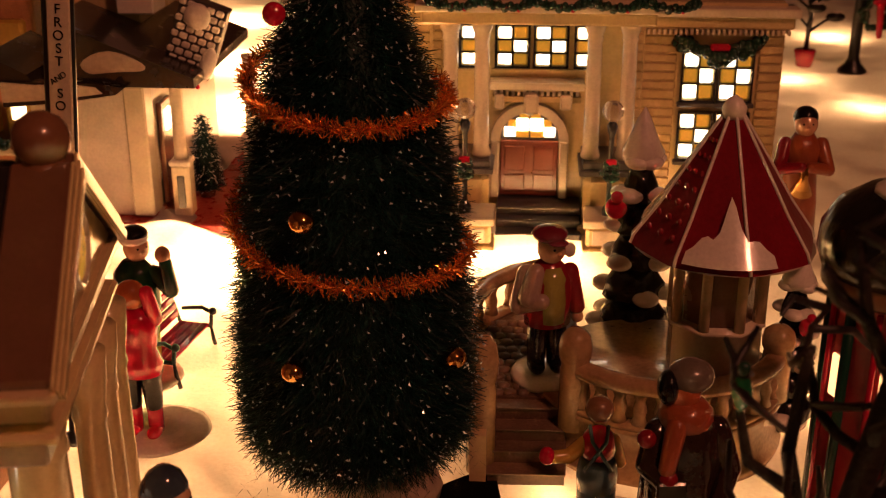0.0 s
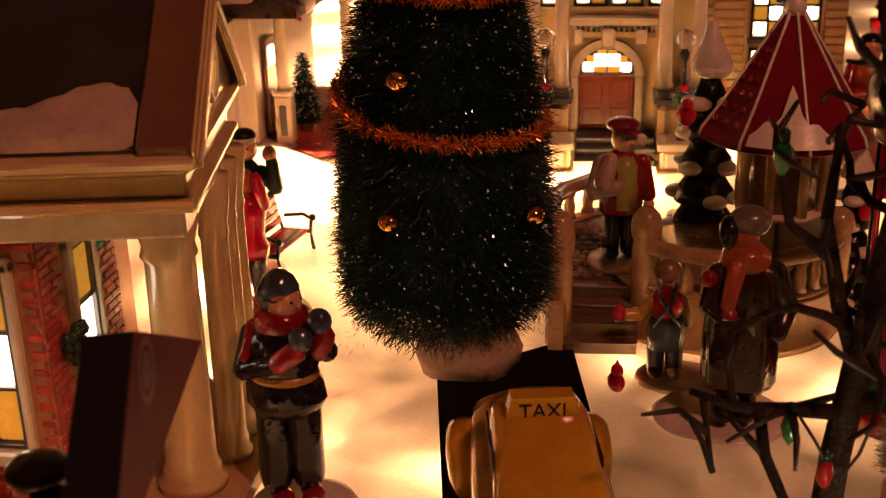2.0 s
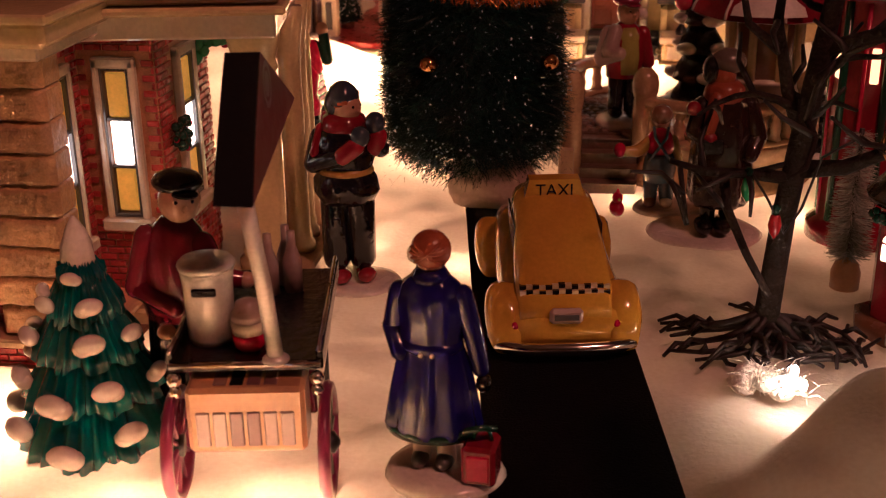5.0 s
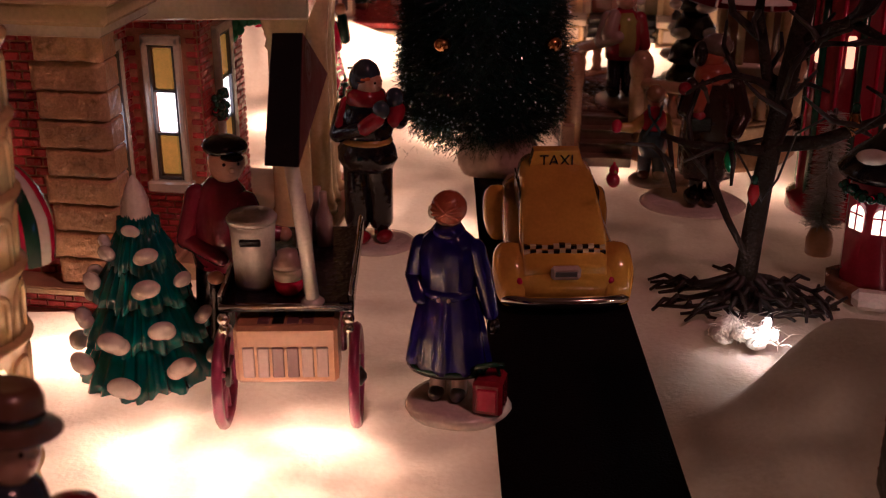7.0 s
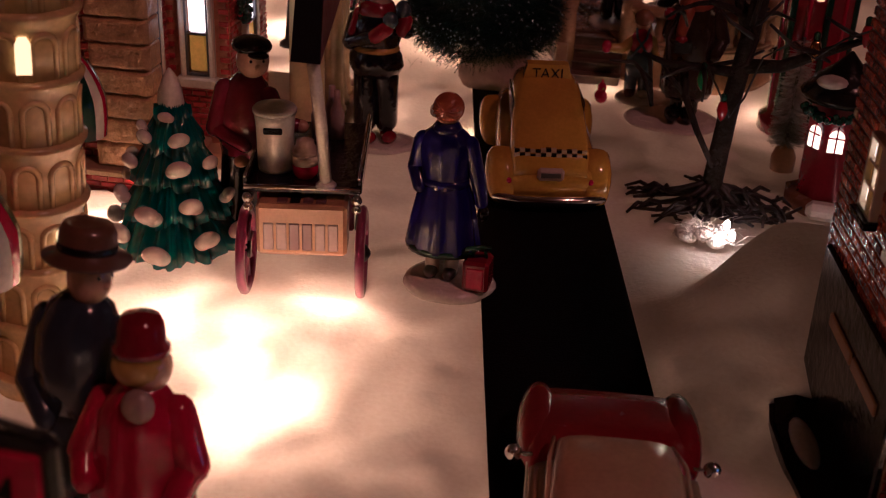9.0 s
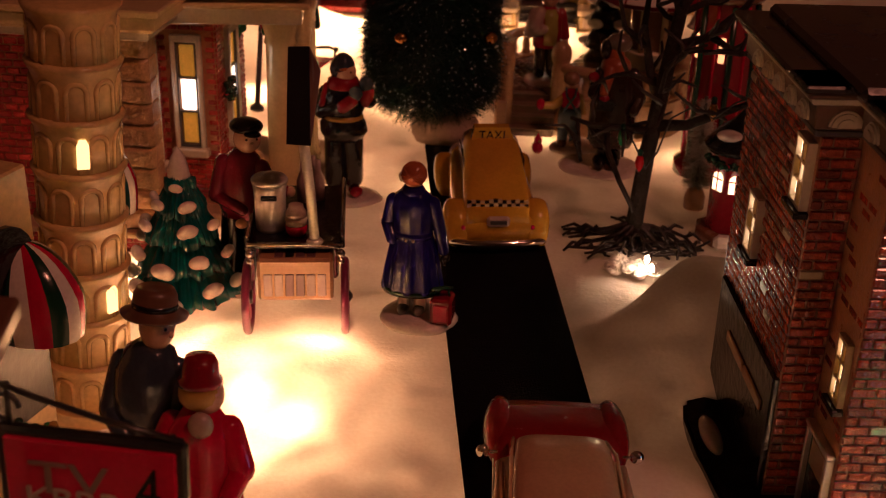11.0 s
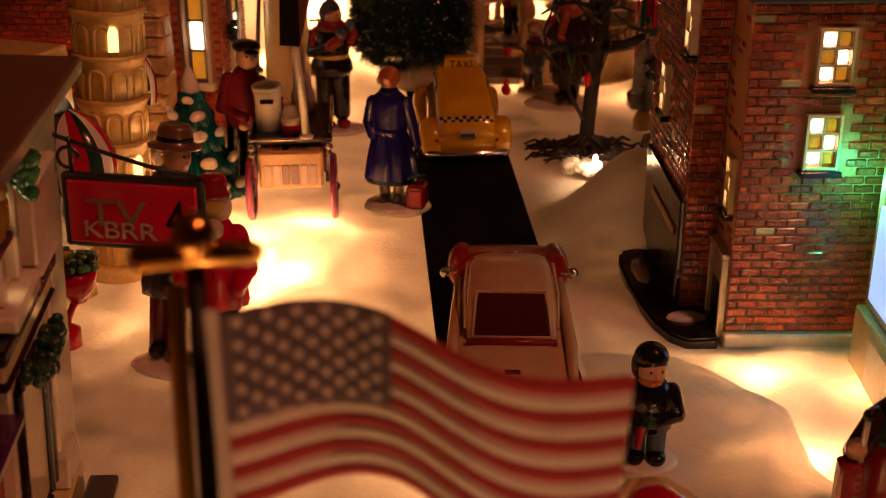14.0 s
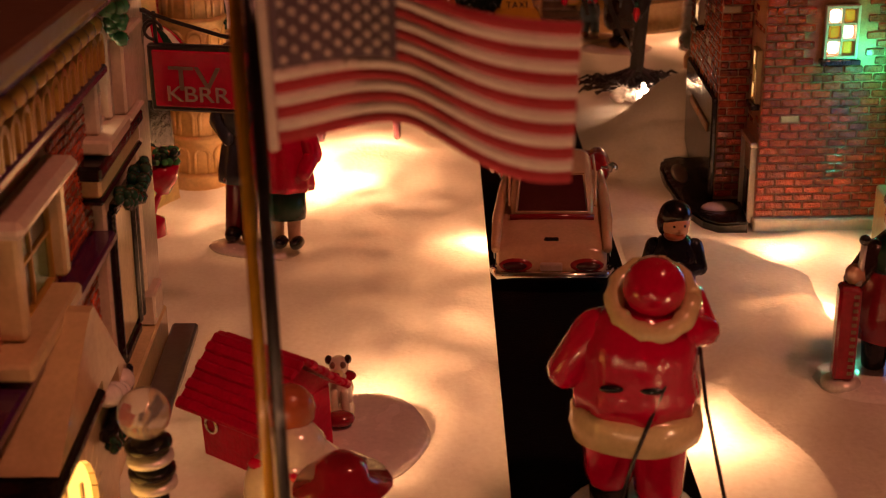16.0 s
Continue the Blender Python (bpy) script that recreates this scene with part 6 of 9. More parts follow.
def coat_singer(s):
    disc_base(s, 0.031, 0.004, (-0.006, 0.005, -0.001), 0.9)
    for g in (-1, 1):
        s.ball((g * 0.005 - 0.003, -0.004, 0.0085), (0.0050, 0.0095, 0.0048), BLACK)
        s.limb((g * 0.005, 0.002, 0.009), (g * 0.005, 0.002, 0.022), 0.004, 0.0045, BLACK)
    s.lathe([(0.0145, 0.020), (0.0165, 0.024), (0.0168, 0.040), (0.0160, 0.055), (0.0145, 0.068), (0.0130, 0.076), (0.0060, 0.083)], BROWNC, seg=60, sy=0.9, fold=0.05, folds=9)
    s.limb((-0.012, -0.002, 0.074), (-0.0165, -0.008, 0.062), 0.0052, 0.0048, BROWNC)
    s.limb((-0.0165, -0.008, 0.062), (-0.011, -0.0145, 0.058), 0.0046, 0.0042, BROWNC)
    s.ball((-0.0100, -0.015, 0.0595), 0.0042, DRED)
    s.ball((-0.0175, -0.008, 0.074), 0.0040, DRED)
    s.limb((0.012, -0.002, 0.074), (0.017, -0.006, 0.058), 0.0055, 0.005, BROWNC)
    s.limb((0.017, -0.006, 0.058), (0.012, -0.013, 0.050), 0.0048, 0.0042, BROWNC)
    s.box(-0.015, -0.003, -0.019, -0.0165, 0.052, 0.060, BLACK, 0.0008)
    s.lathe([(0.0095, 0.075), (0.0110, 0.079), (0.0100, 0.0840), (0.0070, 0.087)], ORANGE, (-0.001, -0.001, 0), 20, wob=0.04)
    s.limb((-0.006, -0.008, 0.079), (-0.0105, -0.0145, 0.064), 0.0044, 0.0034, ORANGE)
    s.ball((-0.002, 0, 0.0895), (0.0068, 0.0068, 0.0072), HAIR, 16, 10)
    s.ball((-0.0088, -0.001, 0.0925), (0.0042, 0.0066, 0.0074), BLACK)
    s.ball((0.0005, 0.001, 0.0965), (0.0094, 0.0086, 0.0070), CAPG, 18, 10)


figure("carol_singer_figurine", "figurine in long dark coat with orange scarf and grey cap", 0.197, 0.656, 8, coat_singer)


def overall_kid(s):
    disc_base(s, 0.020, 0.004, (0.006, 0.002, -0.001), 0.85)
    for g in (-1, 1):
        s.limb((g * 0.0046, 0, 0.006), (g * 0.0042, 0, 0.022), 0.0040, 0.0048, DENIM)
        s.ball((g * 0.0046, -0.002, 0.0055), (0.0038, 0.0056, 0.0032), WOODC if g < 0 else IVORY)
    s.lathe([(0.0086, 0.018), (0.0094, 0.025), (0.0086, 0.031), (0.0070, 0.034)], DENIM, seg=22, sy=0.85)
    s.ball((0, 0.002, 0.0385), (0.0082, 0.0078, 0.0098), RED, 20, 12)
    s.limb((-0.0060, 0.001, 0.0400), (-0.0130, -0.002, 0.0350), 0.0036, 0.0034, MUSTARD)
    s.limb((-0.0130, -0.002, 0.0350), (-0.0195, -0.004, 0.0355), 0.0034, 0.0030, MUSTARD)
    s.ball((-0.0225, -0.005, 0.0365), (0.0036, 0.0034, 0.0044), RED)
    s.limb((0.0065, 0.002, 0.0410), (0.0100, 0.003, 0.0300), 0.0034, 0.0030, MUSTARD)
    for g in (-1, 1):
        s.tube([(g * 0.0060, -0.0064, 0.0310), (g * 0.0022, -0.0070, 0.0370), (-g * 0.0030, -0.0046, 0.0440), (-g * 0.0040, 0.0020, 0.0485)], 0.0009, DENIM, 6)
    face(s, (0, 0.0070, 0.0530), 0.0058, front=100)
    s.ball((0, 0.0055, 0.0550), (0.0064, 0.0064, 0.0058), WOODC, 18, 10)


figure("boy_figurine", "boy figurine in denim overalls and red shirt", 0.166, 0.694, 0, overall_kid)


def red_bird(s):
    s.ball((0, 0, 0.006), (0.0042, 0.0060, 0.0048), RED)
    s.ball((0, -0.001, 0.0125), (0.0030, 0.0034, 0.0036), RED)
    s.lathe([(0.0016, 0.0), (0.0004, 0.003)], RED, (0, -0.0012, 0.0150), 10)
    s.lathe([(0.0010, 0.0), (0.0002, 0.0022)], MUSTARD, seg=8, tf=pose(0, -0.004, 0.0125, 90, 0, 0))
    s.limb((0, 0.005, 0.005), (0, 0.010, 0.003), 0.002, 0.0014, RED)


ob = figure("bird_figurine", "small red bird figurine standing on the snow", 0.143, 0.679, 20, red_bird)
ob["category"] = "bird"


def cap_man(s):
    disc_base(s, 0.019, 0.006, (0, 0, -0.002))
    for g in (-1, 1):
        s.limb((g * 0.0055, 0, 0.008), (g * 0.005, 0, 0.034), 0.0052, 0.0060, NAVY)
        s.ball((g * 0.0058, -0.004, 0.0075), (0.0048, 0.0075, 0.0040), BLACK)
    s.lathe([(0.0125, 0.032), (0.0135, 0.045), (0.0130, 0.058), (0.0085, 0.066), (0.0050, 0.069)], DRED, seg=22, sy=0.82)
    s.lathe([(0.0100, 0.035), (0.0110, 0.046), (0.0100, 0.060), (0.006, 0.066)], VEST, (0.001, -0.0036, 0), 20, 0.8, 0.8)
    s.limb((-0.0115, -0.001, 0.061), (-0.0165, -0.006, 0.046), 0.0058, 0.0056, SLATG)
    s.limb((-0.0165, -0.006, 0.046), (-0.006, -0.013, 0.050), 0.0052, 0.0046, SLATG)
    s.limb((-0.008, -0.006, 0.064), (-0.012, -0.010, 0.052), 0.0048, 0.0060, SLATG)
    s.limb((0.0115, 0, 0.061), (0.0155, -0.002, 0.042), 0.0052, 0.0048, DRED)
    s.ball((0.0160, -0.003, 0.036), 0.0034, SKIN)
    face(s, (0.001, -0.001, 0.0755), 0.0078, front=-65)
    s.ball((0.0105, -0.002, 0.0745), (0.0034, 0.003, 0.004), WHITE)
    s.ball((0, 0, 0.0835), (0.0098, 0.0104, 0.0044), MAROON, 20, 10)
    s.ball((0.003, -0.0085, 0.0812), (0.0055, 0.0050, 0.0014), MAROON)


figure("cap_man_figurine", "man figurine in white coat, yellow vest and maroon cap", 0.1435, 0.779, 10, cap_man, 0.0305, 0.92)


def trumpet_pair(s):
    disc_base(s, 0.026, 0.004, (0.006, 0.004, -0.001))
    for g in (-1, 1):
        s.limb((g * 0.0055, 0, 0.005), (g * 0.0055, 0, 0.019), 0.0040, 0.0042, RED)
        s.ball((g * 0.006, -0.0035, 0.0050), (0.0038, 0.0065, 0.0032), RED)
        s.limb((g * 0.0055, 0, 0.019), (g * 0.0050, 0, 0.038), 0.0046, 0.0058, BLACK)
    s.lathe([(0.0115, 0.037), (0.0122, 0.043), (0.0095, 0.050), (0.0112, 0.060), (0.0118, 0.066), (0.0065, 0.073)], RED, seg=22, sy=0.8)
    s.limb((0.0105, 0, 0.067), (0.0085, -0.003, 0.082), 0.0040, 0.0038, RED)
    s.limb((-0.0105, 0, 0.067), (-0.0135, -0.002, 0.052), 0.0040, 0.0036, RED)
    face(s, (0, 0.0005, 0.0785), 0.0068, front=80)
    s.ball((0, -0.002, 0.0805), (0.0075, 0.0072, 0.0072), HAIR, 18, 10)


figure("skater_figurine", "figurine in red jacket, black trousers and red boots", -0.059, 0.757, -4, trumpet_pair)


def green_skater(s):
    disc_base(s, 0.020, 0.004, (0, 0, -0.001))
    for g in (-1, 1):
        s.limb((g * 0.005, 0, 0.005), (g * 0.005, 0, 0.036), 0.0046, 0.0055, MUSTARD)
    s.lathe([(0.0110, 0.035), (0.0125, 0.045), (0.0115, 0.062), (0.0060, 0.069)], DGREEN, seg=20, sy=0.8)
    s.limb((0.0105, 0, 0.062), (0.020, -0.004, 0.054), 0.0044, 0.0042, DGREEN)
    s.limb((0.020, -0.004, 0.054), (0.0185, -0.005, 0.070), 0.0042, 0.0036, DGREEN)
    s.ball((0.0175, -0.005, 0.0745), (0.0042, 0.0036, 0.0048), SKIN)
    face(s, (0.002, 0, 0.0760), 0.0068, front=-40)
    s.ball((0.001, 0.001, 0.0830), (0.0076, 0.0078, 0.0050), BLACK)
    s.lathe([(0.0070, 0.0795), (0.0078, 0.0812), (0.0070, 0.0830)], WHITE, (0.001, 0, 0), 18)


figure("green_coat_figurine", "figurine in dark green coat and black hat", -0.073, 0.803, 0, green_skater, 0.008)


def bench():
    t = thing("park_bench", "red slatted bench with dark iron scroll ends", "bench", pose(-0.0610, 0.824, 0.004, 0, 0, 80) @ Matrix.Scale(0.9, 4))
    for i in range(4):
        s = Shape()
        s.box(-0.026, 0.026, -0.010 + i * 0.0052, -0.0052 + i * 0.0052, 0.0165, 0.0185, RED, 0.0005)
        part("seat_slat", s, t)
    for i in range(4):
        s = Shape()
        s.box(-0.026, 0.026, 0.0108 + i * 0.001, 0.0128 + i * 0.001, 0.021 + i * 0.0050, 0.0257 + i * 0.0050, RED, 0.0005)
        part("back_slat", s, t)
    for g in (-1, 1):
        s = Shape()
        x = g * 0.0265
        s.tube([(x, -0.014, 0.0), (x, -0.012, 0.008), (x, -0.011, 0.0165), (x, 0.010, 0.0165), (x, 0.014, 0.030), (x, 0.017, 0.040)], 0.0014, IRON, 8)
        s.tube([(x, 0.010, 0.0165), (x, 0.013, 0.008), (x, 0.018, 0.0)], 0.0014, IRON, 8)
        s.tube([(x, -0.011, 0.0165), (x, -0.012, 0.026), (x, -0.006, 0.029), (x, 0.008, 0.027)], 0.0014, IRON, 8)
        s.ball((x, -0.013, 0.027), 0.0026, IRON)
        s.ball((x, 0.018, 0.041), 0.0026, IRON)
        part("iron_end", s, t, "dark iron scroll end")


bench()


def horn_man(s):
    disc_base(s, 0.016, 0.004)
    s.lathe([(0.0130, 0.004), (0.0120, 0.030), (0.0100, 0.052), (0.0115, 0.066), (0.0060, 0.075)], ORANGE, seg=20, sy=0.8)
    for g in (-1, 1):
        s.limb((g * 0.011, 0, 0.068), (g * 0.015, -0.008, 0.054), 0.0046, 0.0042, DRED if g < 0 else ORANGE)
        s.limb((g * 0.015, -0.008, 0.054), (g * 0.003, -0.014, 0.057), 0.0040, 0.0034, DRED if g < 0 else ORANGE)
    s.lathe([(0.0020, 0.0), (0.0026, 0.010), (0.0072, 0.020)], BRASS, seg=16, tf=pose(0.0, -0.015, 0.058, 200, 0, 0))
    face(s, (0, -0.001, 0.081), 0.0072)
    s.ball((0, 0.0015, 0.0850), (0.0078, 0.0078, 0.0068), BLACK)


figure("horn_player_figurine", "figurine in orange coat playing a brass horn", 0.303, 0.965, 0, horn_man)


def vendor(s):
    for g in (-1, 1):
        s.limb((g * 0.005, 0, 0.004), (g * 0.005, 0, 0.045), 0.0050, 0.0062, BLACK)
    s.lathe([(0.0115, 0.044), (0.0130, 0.052), (0.0128, 0.066), (0.0090, 0.078), (0.0055, 0.082)], MAROON, seg=22, sy=0.85, wob=0.03)
    s.limb((0.0105, -0.002, 0.074), (0.0175, -0.006, 0.064), 0.0046, 0.0044, MAROON)
    s.limb((0.0175, -0.006, 0.064), (0.0260, -0.004, 0.063), 0.0040, 0.0032, MAROON)
    s.limb((-0.0105, -0.002, 0.074), (-0.0125, -0.007, 0.056), 0.0046, 0.0044, MAROON)
    s.limb((-0.0125, -0.007, 0.056), (0.004, -0.013, 0.052), 0.0040, 0.0032, MAROON)
    s.ball((0.0275, -0.004, 0.063), 0.0032, SKIN)
    face(s, (0.002, -0.002, 0.0895), 0.0076, front=-55)
    s.ball((0.0005, 0.0005, 0.0955), (0.0092, 0.0095, 0.0044), BLACK, 20, 10)
    s.ball((0.0055, -0.0060, 0.0935), (0.0050, 0.0044, 0.0014), BLACK)


figure("vendor_figurine", "vendor figurine in maroon jacket and black cap at the cart", -0.0225, 0.426, 0, vendor, 0.002, 1.03, 1.0, 5)


def hat_man(s):
    disc_base(s, 0.032, 0.003, (0.014, -0.006, -0.001), 0.72)
    for g in (-1, 1):
        s.limb((g * 0.0055, 0.001, 0.006), (g * 0.0052, 0.001, 0.040), 0.0055, 0.0064, MAROON)
        s.ball((g * 0.0058 + 0.002, -0.005, 0.0065), (0.0050, 0.0085, 0.0042), BLACK)
    s.lathe([(0.0150, 0.034), (0.0152, 0.040), (0.0140, 0.052), (0.0128, 0.060), (0.0150, 0.074), (0.0152, 0.082), (0.0110, 0.090), (0.0060, 0.094)], SBLUE, seg=60, fold=0.045, folds=9, sy=0.85, wob=0.025)
    s.lathe([(0.0154, 0.060), (0.0162, 0.074), (0.0158, 0.083), (0.0112, 0.0915), (0.0062, 0.0945)], SBLUE, seg=24, sy=0.87, wob=0.02)
    for g in (-1, 1):
        s.limb((g * 0.013, 0, 0.084), (g * 0.0165, -0.004, 0.066), 0.0056, 0.0052, SBLUE)
        s.limb((g * 0.0165, -0.004, 0.066), (g * 0.010 + 0.004, -0.012, 0.058), 0.0050, 0.0042, SBLUE)
    face(s, (0.003, -0.001, 0.1000), 0.0080, front=-20)
    s.ball((0.001, 0.002, 0.1000), (0.0075, 0.0078, 0.0080), HAIR)
    s.lathe([(0.0150, 0.1045), (0.0156, 0.1056), (0.0105, 0.1075), (0.0100, 0.1130), (0.0085, 0.1155), (0.0040, 0.1150)], BROWN, (0.001, 0, 0), 24, 1.0, 0.92)
    s.lathe([(0.0104, 0.1074), (0.0107, 0.1085), (0.0103, 0.1100)], BLACK, (0.001, 0, 0), 24, 1.0, 0.92)


figure("hat_man_figurine", "man figurine in slate coat and brown fedora", 0.0045, 0.179, 0, hat_man, None, 0.955, 0.86, 0, (0.165, 0.31))


def red_coat(s):
    for g in (-1, 1):
        s.limb((g * 0.0050, 0, 0.006), (g * 0.0050, 0, 0.024), 0.0036, 0.0044, SKIN)
        s.ball((g * 0.0050 + 0.003, -0.0045, 0.0060), (0.0040, 0.0085, 0.0034), BLACK)
    s.lathe([(0.0120, 0.018), (0.0128, 0.022), (0.0120, 0.036)], DGREEN, seg=22, sy=0.85)
    s.lathe([(0.0165, 0.033), (0.0172, 0.036), (0.0155, 0.050), (0.0140, 0.060), (0.0135, 0.066), (0.0085, 0.073), (0.0055, 0.076)], RED, seg=60, sy=0.85, fold=0.05, folds=9)
    for g in (-1, 1):
        s.limb((g * 0.0125, 0, 0.066), (g * 0.0185, -0.003, 0.052), 0.0058, 0.0056, RED)
    s.limb((0.0185, -0.003, 0.052), (0.0150, -0.010, 0.044), 0.0050, 0.0044, RED)
    s.limb((-0.0185, -0.003, 0.052), (-0.0150, -0.010, 0.046), 0.0050, 0.0044, RED)
    s.ball((0.003, -0.010, 0.071), (0.0055, 0.004, 0.0050), SLATG)
    s.ball((0.002, 0, 0.0790), (0.0080, 0.0082, 0.0078), SKIN, 18, 10)
    s.ball((0, -0.001, 0.0800), (0.0092, 0.0090, 0.0068), MUSTARD, 18, 10)
    s.lathe([(0.0095, 0.0835), (0.0092, 0.0855), (0.0078, 0.0868), (0.0075, 0.0915), (0.0060, 0.0940), (0.0020, 0.0945)], DRED, seg=22)


figure("red_coat_woman_figurine", "woman figurine in red coat, dark skirt and red hat", 0.0330, 0.170, 0, red_coat, None, 0.99, 0.90, 0, (0.03, 0.26))


def boy_phone(s):
    disc_base(s, 0.014, 0.003)
    for g in (-1, 1):
        s.limb((g * 0.0042, 0, 0.004), (g * 0.0042, 0, 0.020), 0.0040, 0.0044, DENIM)
        s.ball((g * 0.0045, -0.003, 0.0045), (0.0040, 0.0062, 0.0034), BLACK)
    s.lathe([(0.0100, 0.018), (0.0112, 0.024), (0.0110, 0.032), (0.0070, 0.038), (0.0040, 0.040)], NAVY, seg=20, sy=0.85)
    for g in (-1, 1):
        s.limb((g * 0.0090, 0, 0.034), (g * 0.0115, -0.003, 0.025), 0.0038, 0.0036, NAVY)
        s.limb((g * 0.0115, -0.003, 0.025), (g * 0.003, -0.010, 0.025), 0.0034, 0.0030, NAVY)
    s.ball((0, -0.011, 0.0255), (0.0034, 0.0030, 0.0030), DGREEN)
    s.limb((-0.003, -0.010, 0.023), (-0.004, -0.0095, 0.013), 0.0020, 0.0016, RED)
    face(s, (0.0005, -0.0015, 0.0445), 0.0062, front=-75)
    s.ball((0, -0.0040, 0.0408), (0.0050, 0.0040, 0.0026), ORANGE)
    s.ball((0, 0.0005, 0.0490), (0.0072, 0.0074, 0.0064), BLACK, 18, 10)
    s.ball((-0.0050, 0.001, 0.0450), (0.0030, 0.0050, 0.0060), BLACK)


figure("boy_in_black_figurine", "boy figurine in black jacket and cap", 0.233, 0.112, 0, boy_phone)


def santa(s):
    disc_base(s, 0.026, 0.004)
    for g in (-1, 1):
        s.limb((g * 0.0090, 0, 0.006), (g * 0.0090, 0, 0.022), 0.0070, 0.0078, BLACK)
        s.limb((g * 0.0090, 0, 0.022 if g < 0 else 0.016), (g * 0.0088, 0, 0.046), 0.0092, 0.0108, RED)
        s.ball((g * 0.0095, 0.006, 0.007), (0.0068, 0.011, 0.0055), BLACK)
    s.lathe([(0.0205, 0.0375), (0.0232, 0.0390), (0.0238, 0.0440), (0.0230, 0.0495), (0.0216, 0.0515)], CREAM, seg=36, sy=0.85, wob=0.02)
    s.lathe([(0.0218, 0.0500), (0.0220, 0.0570), (0.0200, 0.0640), (0.0206, 0.0705), (0.0200, 0.0765), (0.0165, 0.0830), (0.0110, 0.0875), (0.0060, 0.0900)], RED, seg=60, sy=0.82, fold=0.03, folds=8)
    for x in (-0.0085, 0.0050):
        s.ball((x, -0.0162, 0.0640), (0.0042, 0.0016, 0.0014), BLACK)
    # sloping shoulders and bent arms
    s.ball((-0.0120, 0.001, 0.0775), (0.0095, 0.0095, 0.0085), RED)
    s.ball((0.0130, 0.002, 0.0785), (0.0088, 0.0095, 0.0080), RED)
    s.limb((-0.0150, 0, 0.078), (-0.0245, -0.001, 0.0630), 0.0080, 0.0074, RED)
    s.limb((-0.0245, -0.001, 0.0630), (-0.0200, 0.012, 0.0560), 0.0068, 0.0058, RED)
    s.limb((0.0170, 0.002, 0.0785), (0.0225, 0.008, 0.0760), 0.0068, 0.0060, RED)
    s.limb((0.0225, 0.008, 0.0760), (0.0185, 0.016, 0.0850), 0.0056, 0.0050, RED)
    face(s, (0.004, 0.009, 0.0935), 0.0086, front=70)
    s.ball((0.006, 0.014, 0.0875), (0.0080, 0.0060, 0.0085), IVORY)
    # fur edge round the hood, and the hood itself
    ring = [(0.0045 + 0.0130 * math.cos(k * math.pi / 14), 0.0010 + 0.0122 * math.sin(k * math.pi / 14), 0.0905 + 0.0075 * math.sin(k * math.pi / 14)) for k in range(29)]
    s.tube(ring, [0.0036 + 0.0005 * math.sin(k * 2.3) for k in range(29)], CREAM, 10)
    s.ball((0.0050, 0.0005, 0.0950), (0.0110, 0.0106, 0.0108), RED, 22, 14)
    # reins over the shoulder
    s.tube([(0.0185, 0.014, 0.084), (0.010, -0.013, 0.066), (0.000, -0.024, 0.042), (-0.006, -0.028, 0.020)], 0.0007, IRON, 6)
    s.tube([(0.0195, 0.014, 0.084), (0.024, -0.006, 0.054), (0.034, -0.022, 0.012)], 0.0007, IRON, 6)


figure("santa_figurine", "glossy Santa figurine in red suit with white trim", 0.2185, -0.052, 0, santa, None, 0.90)


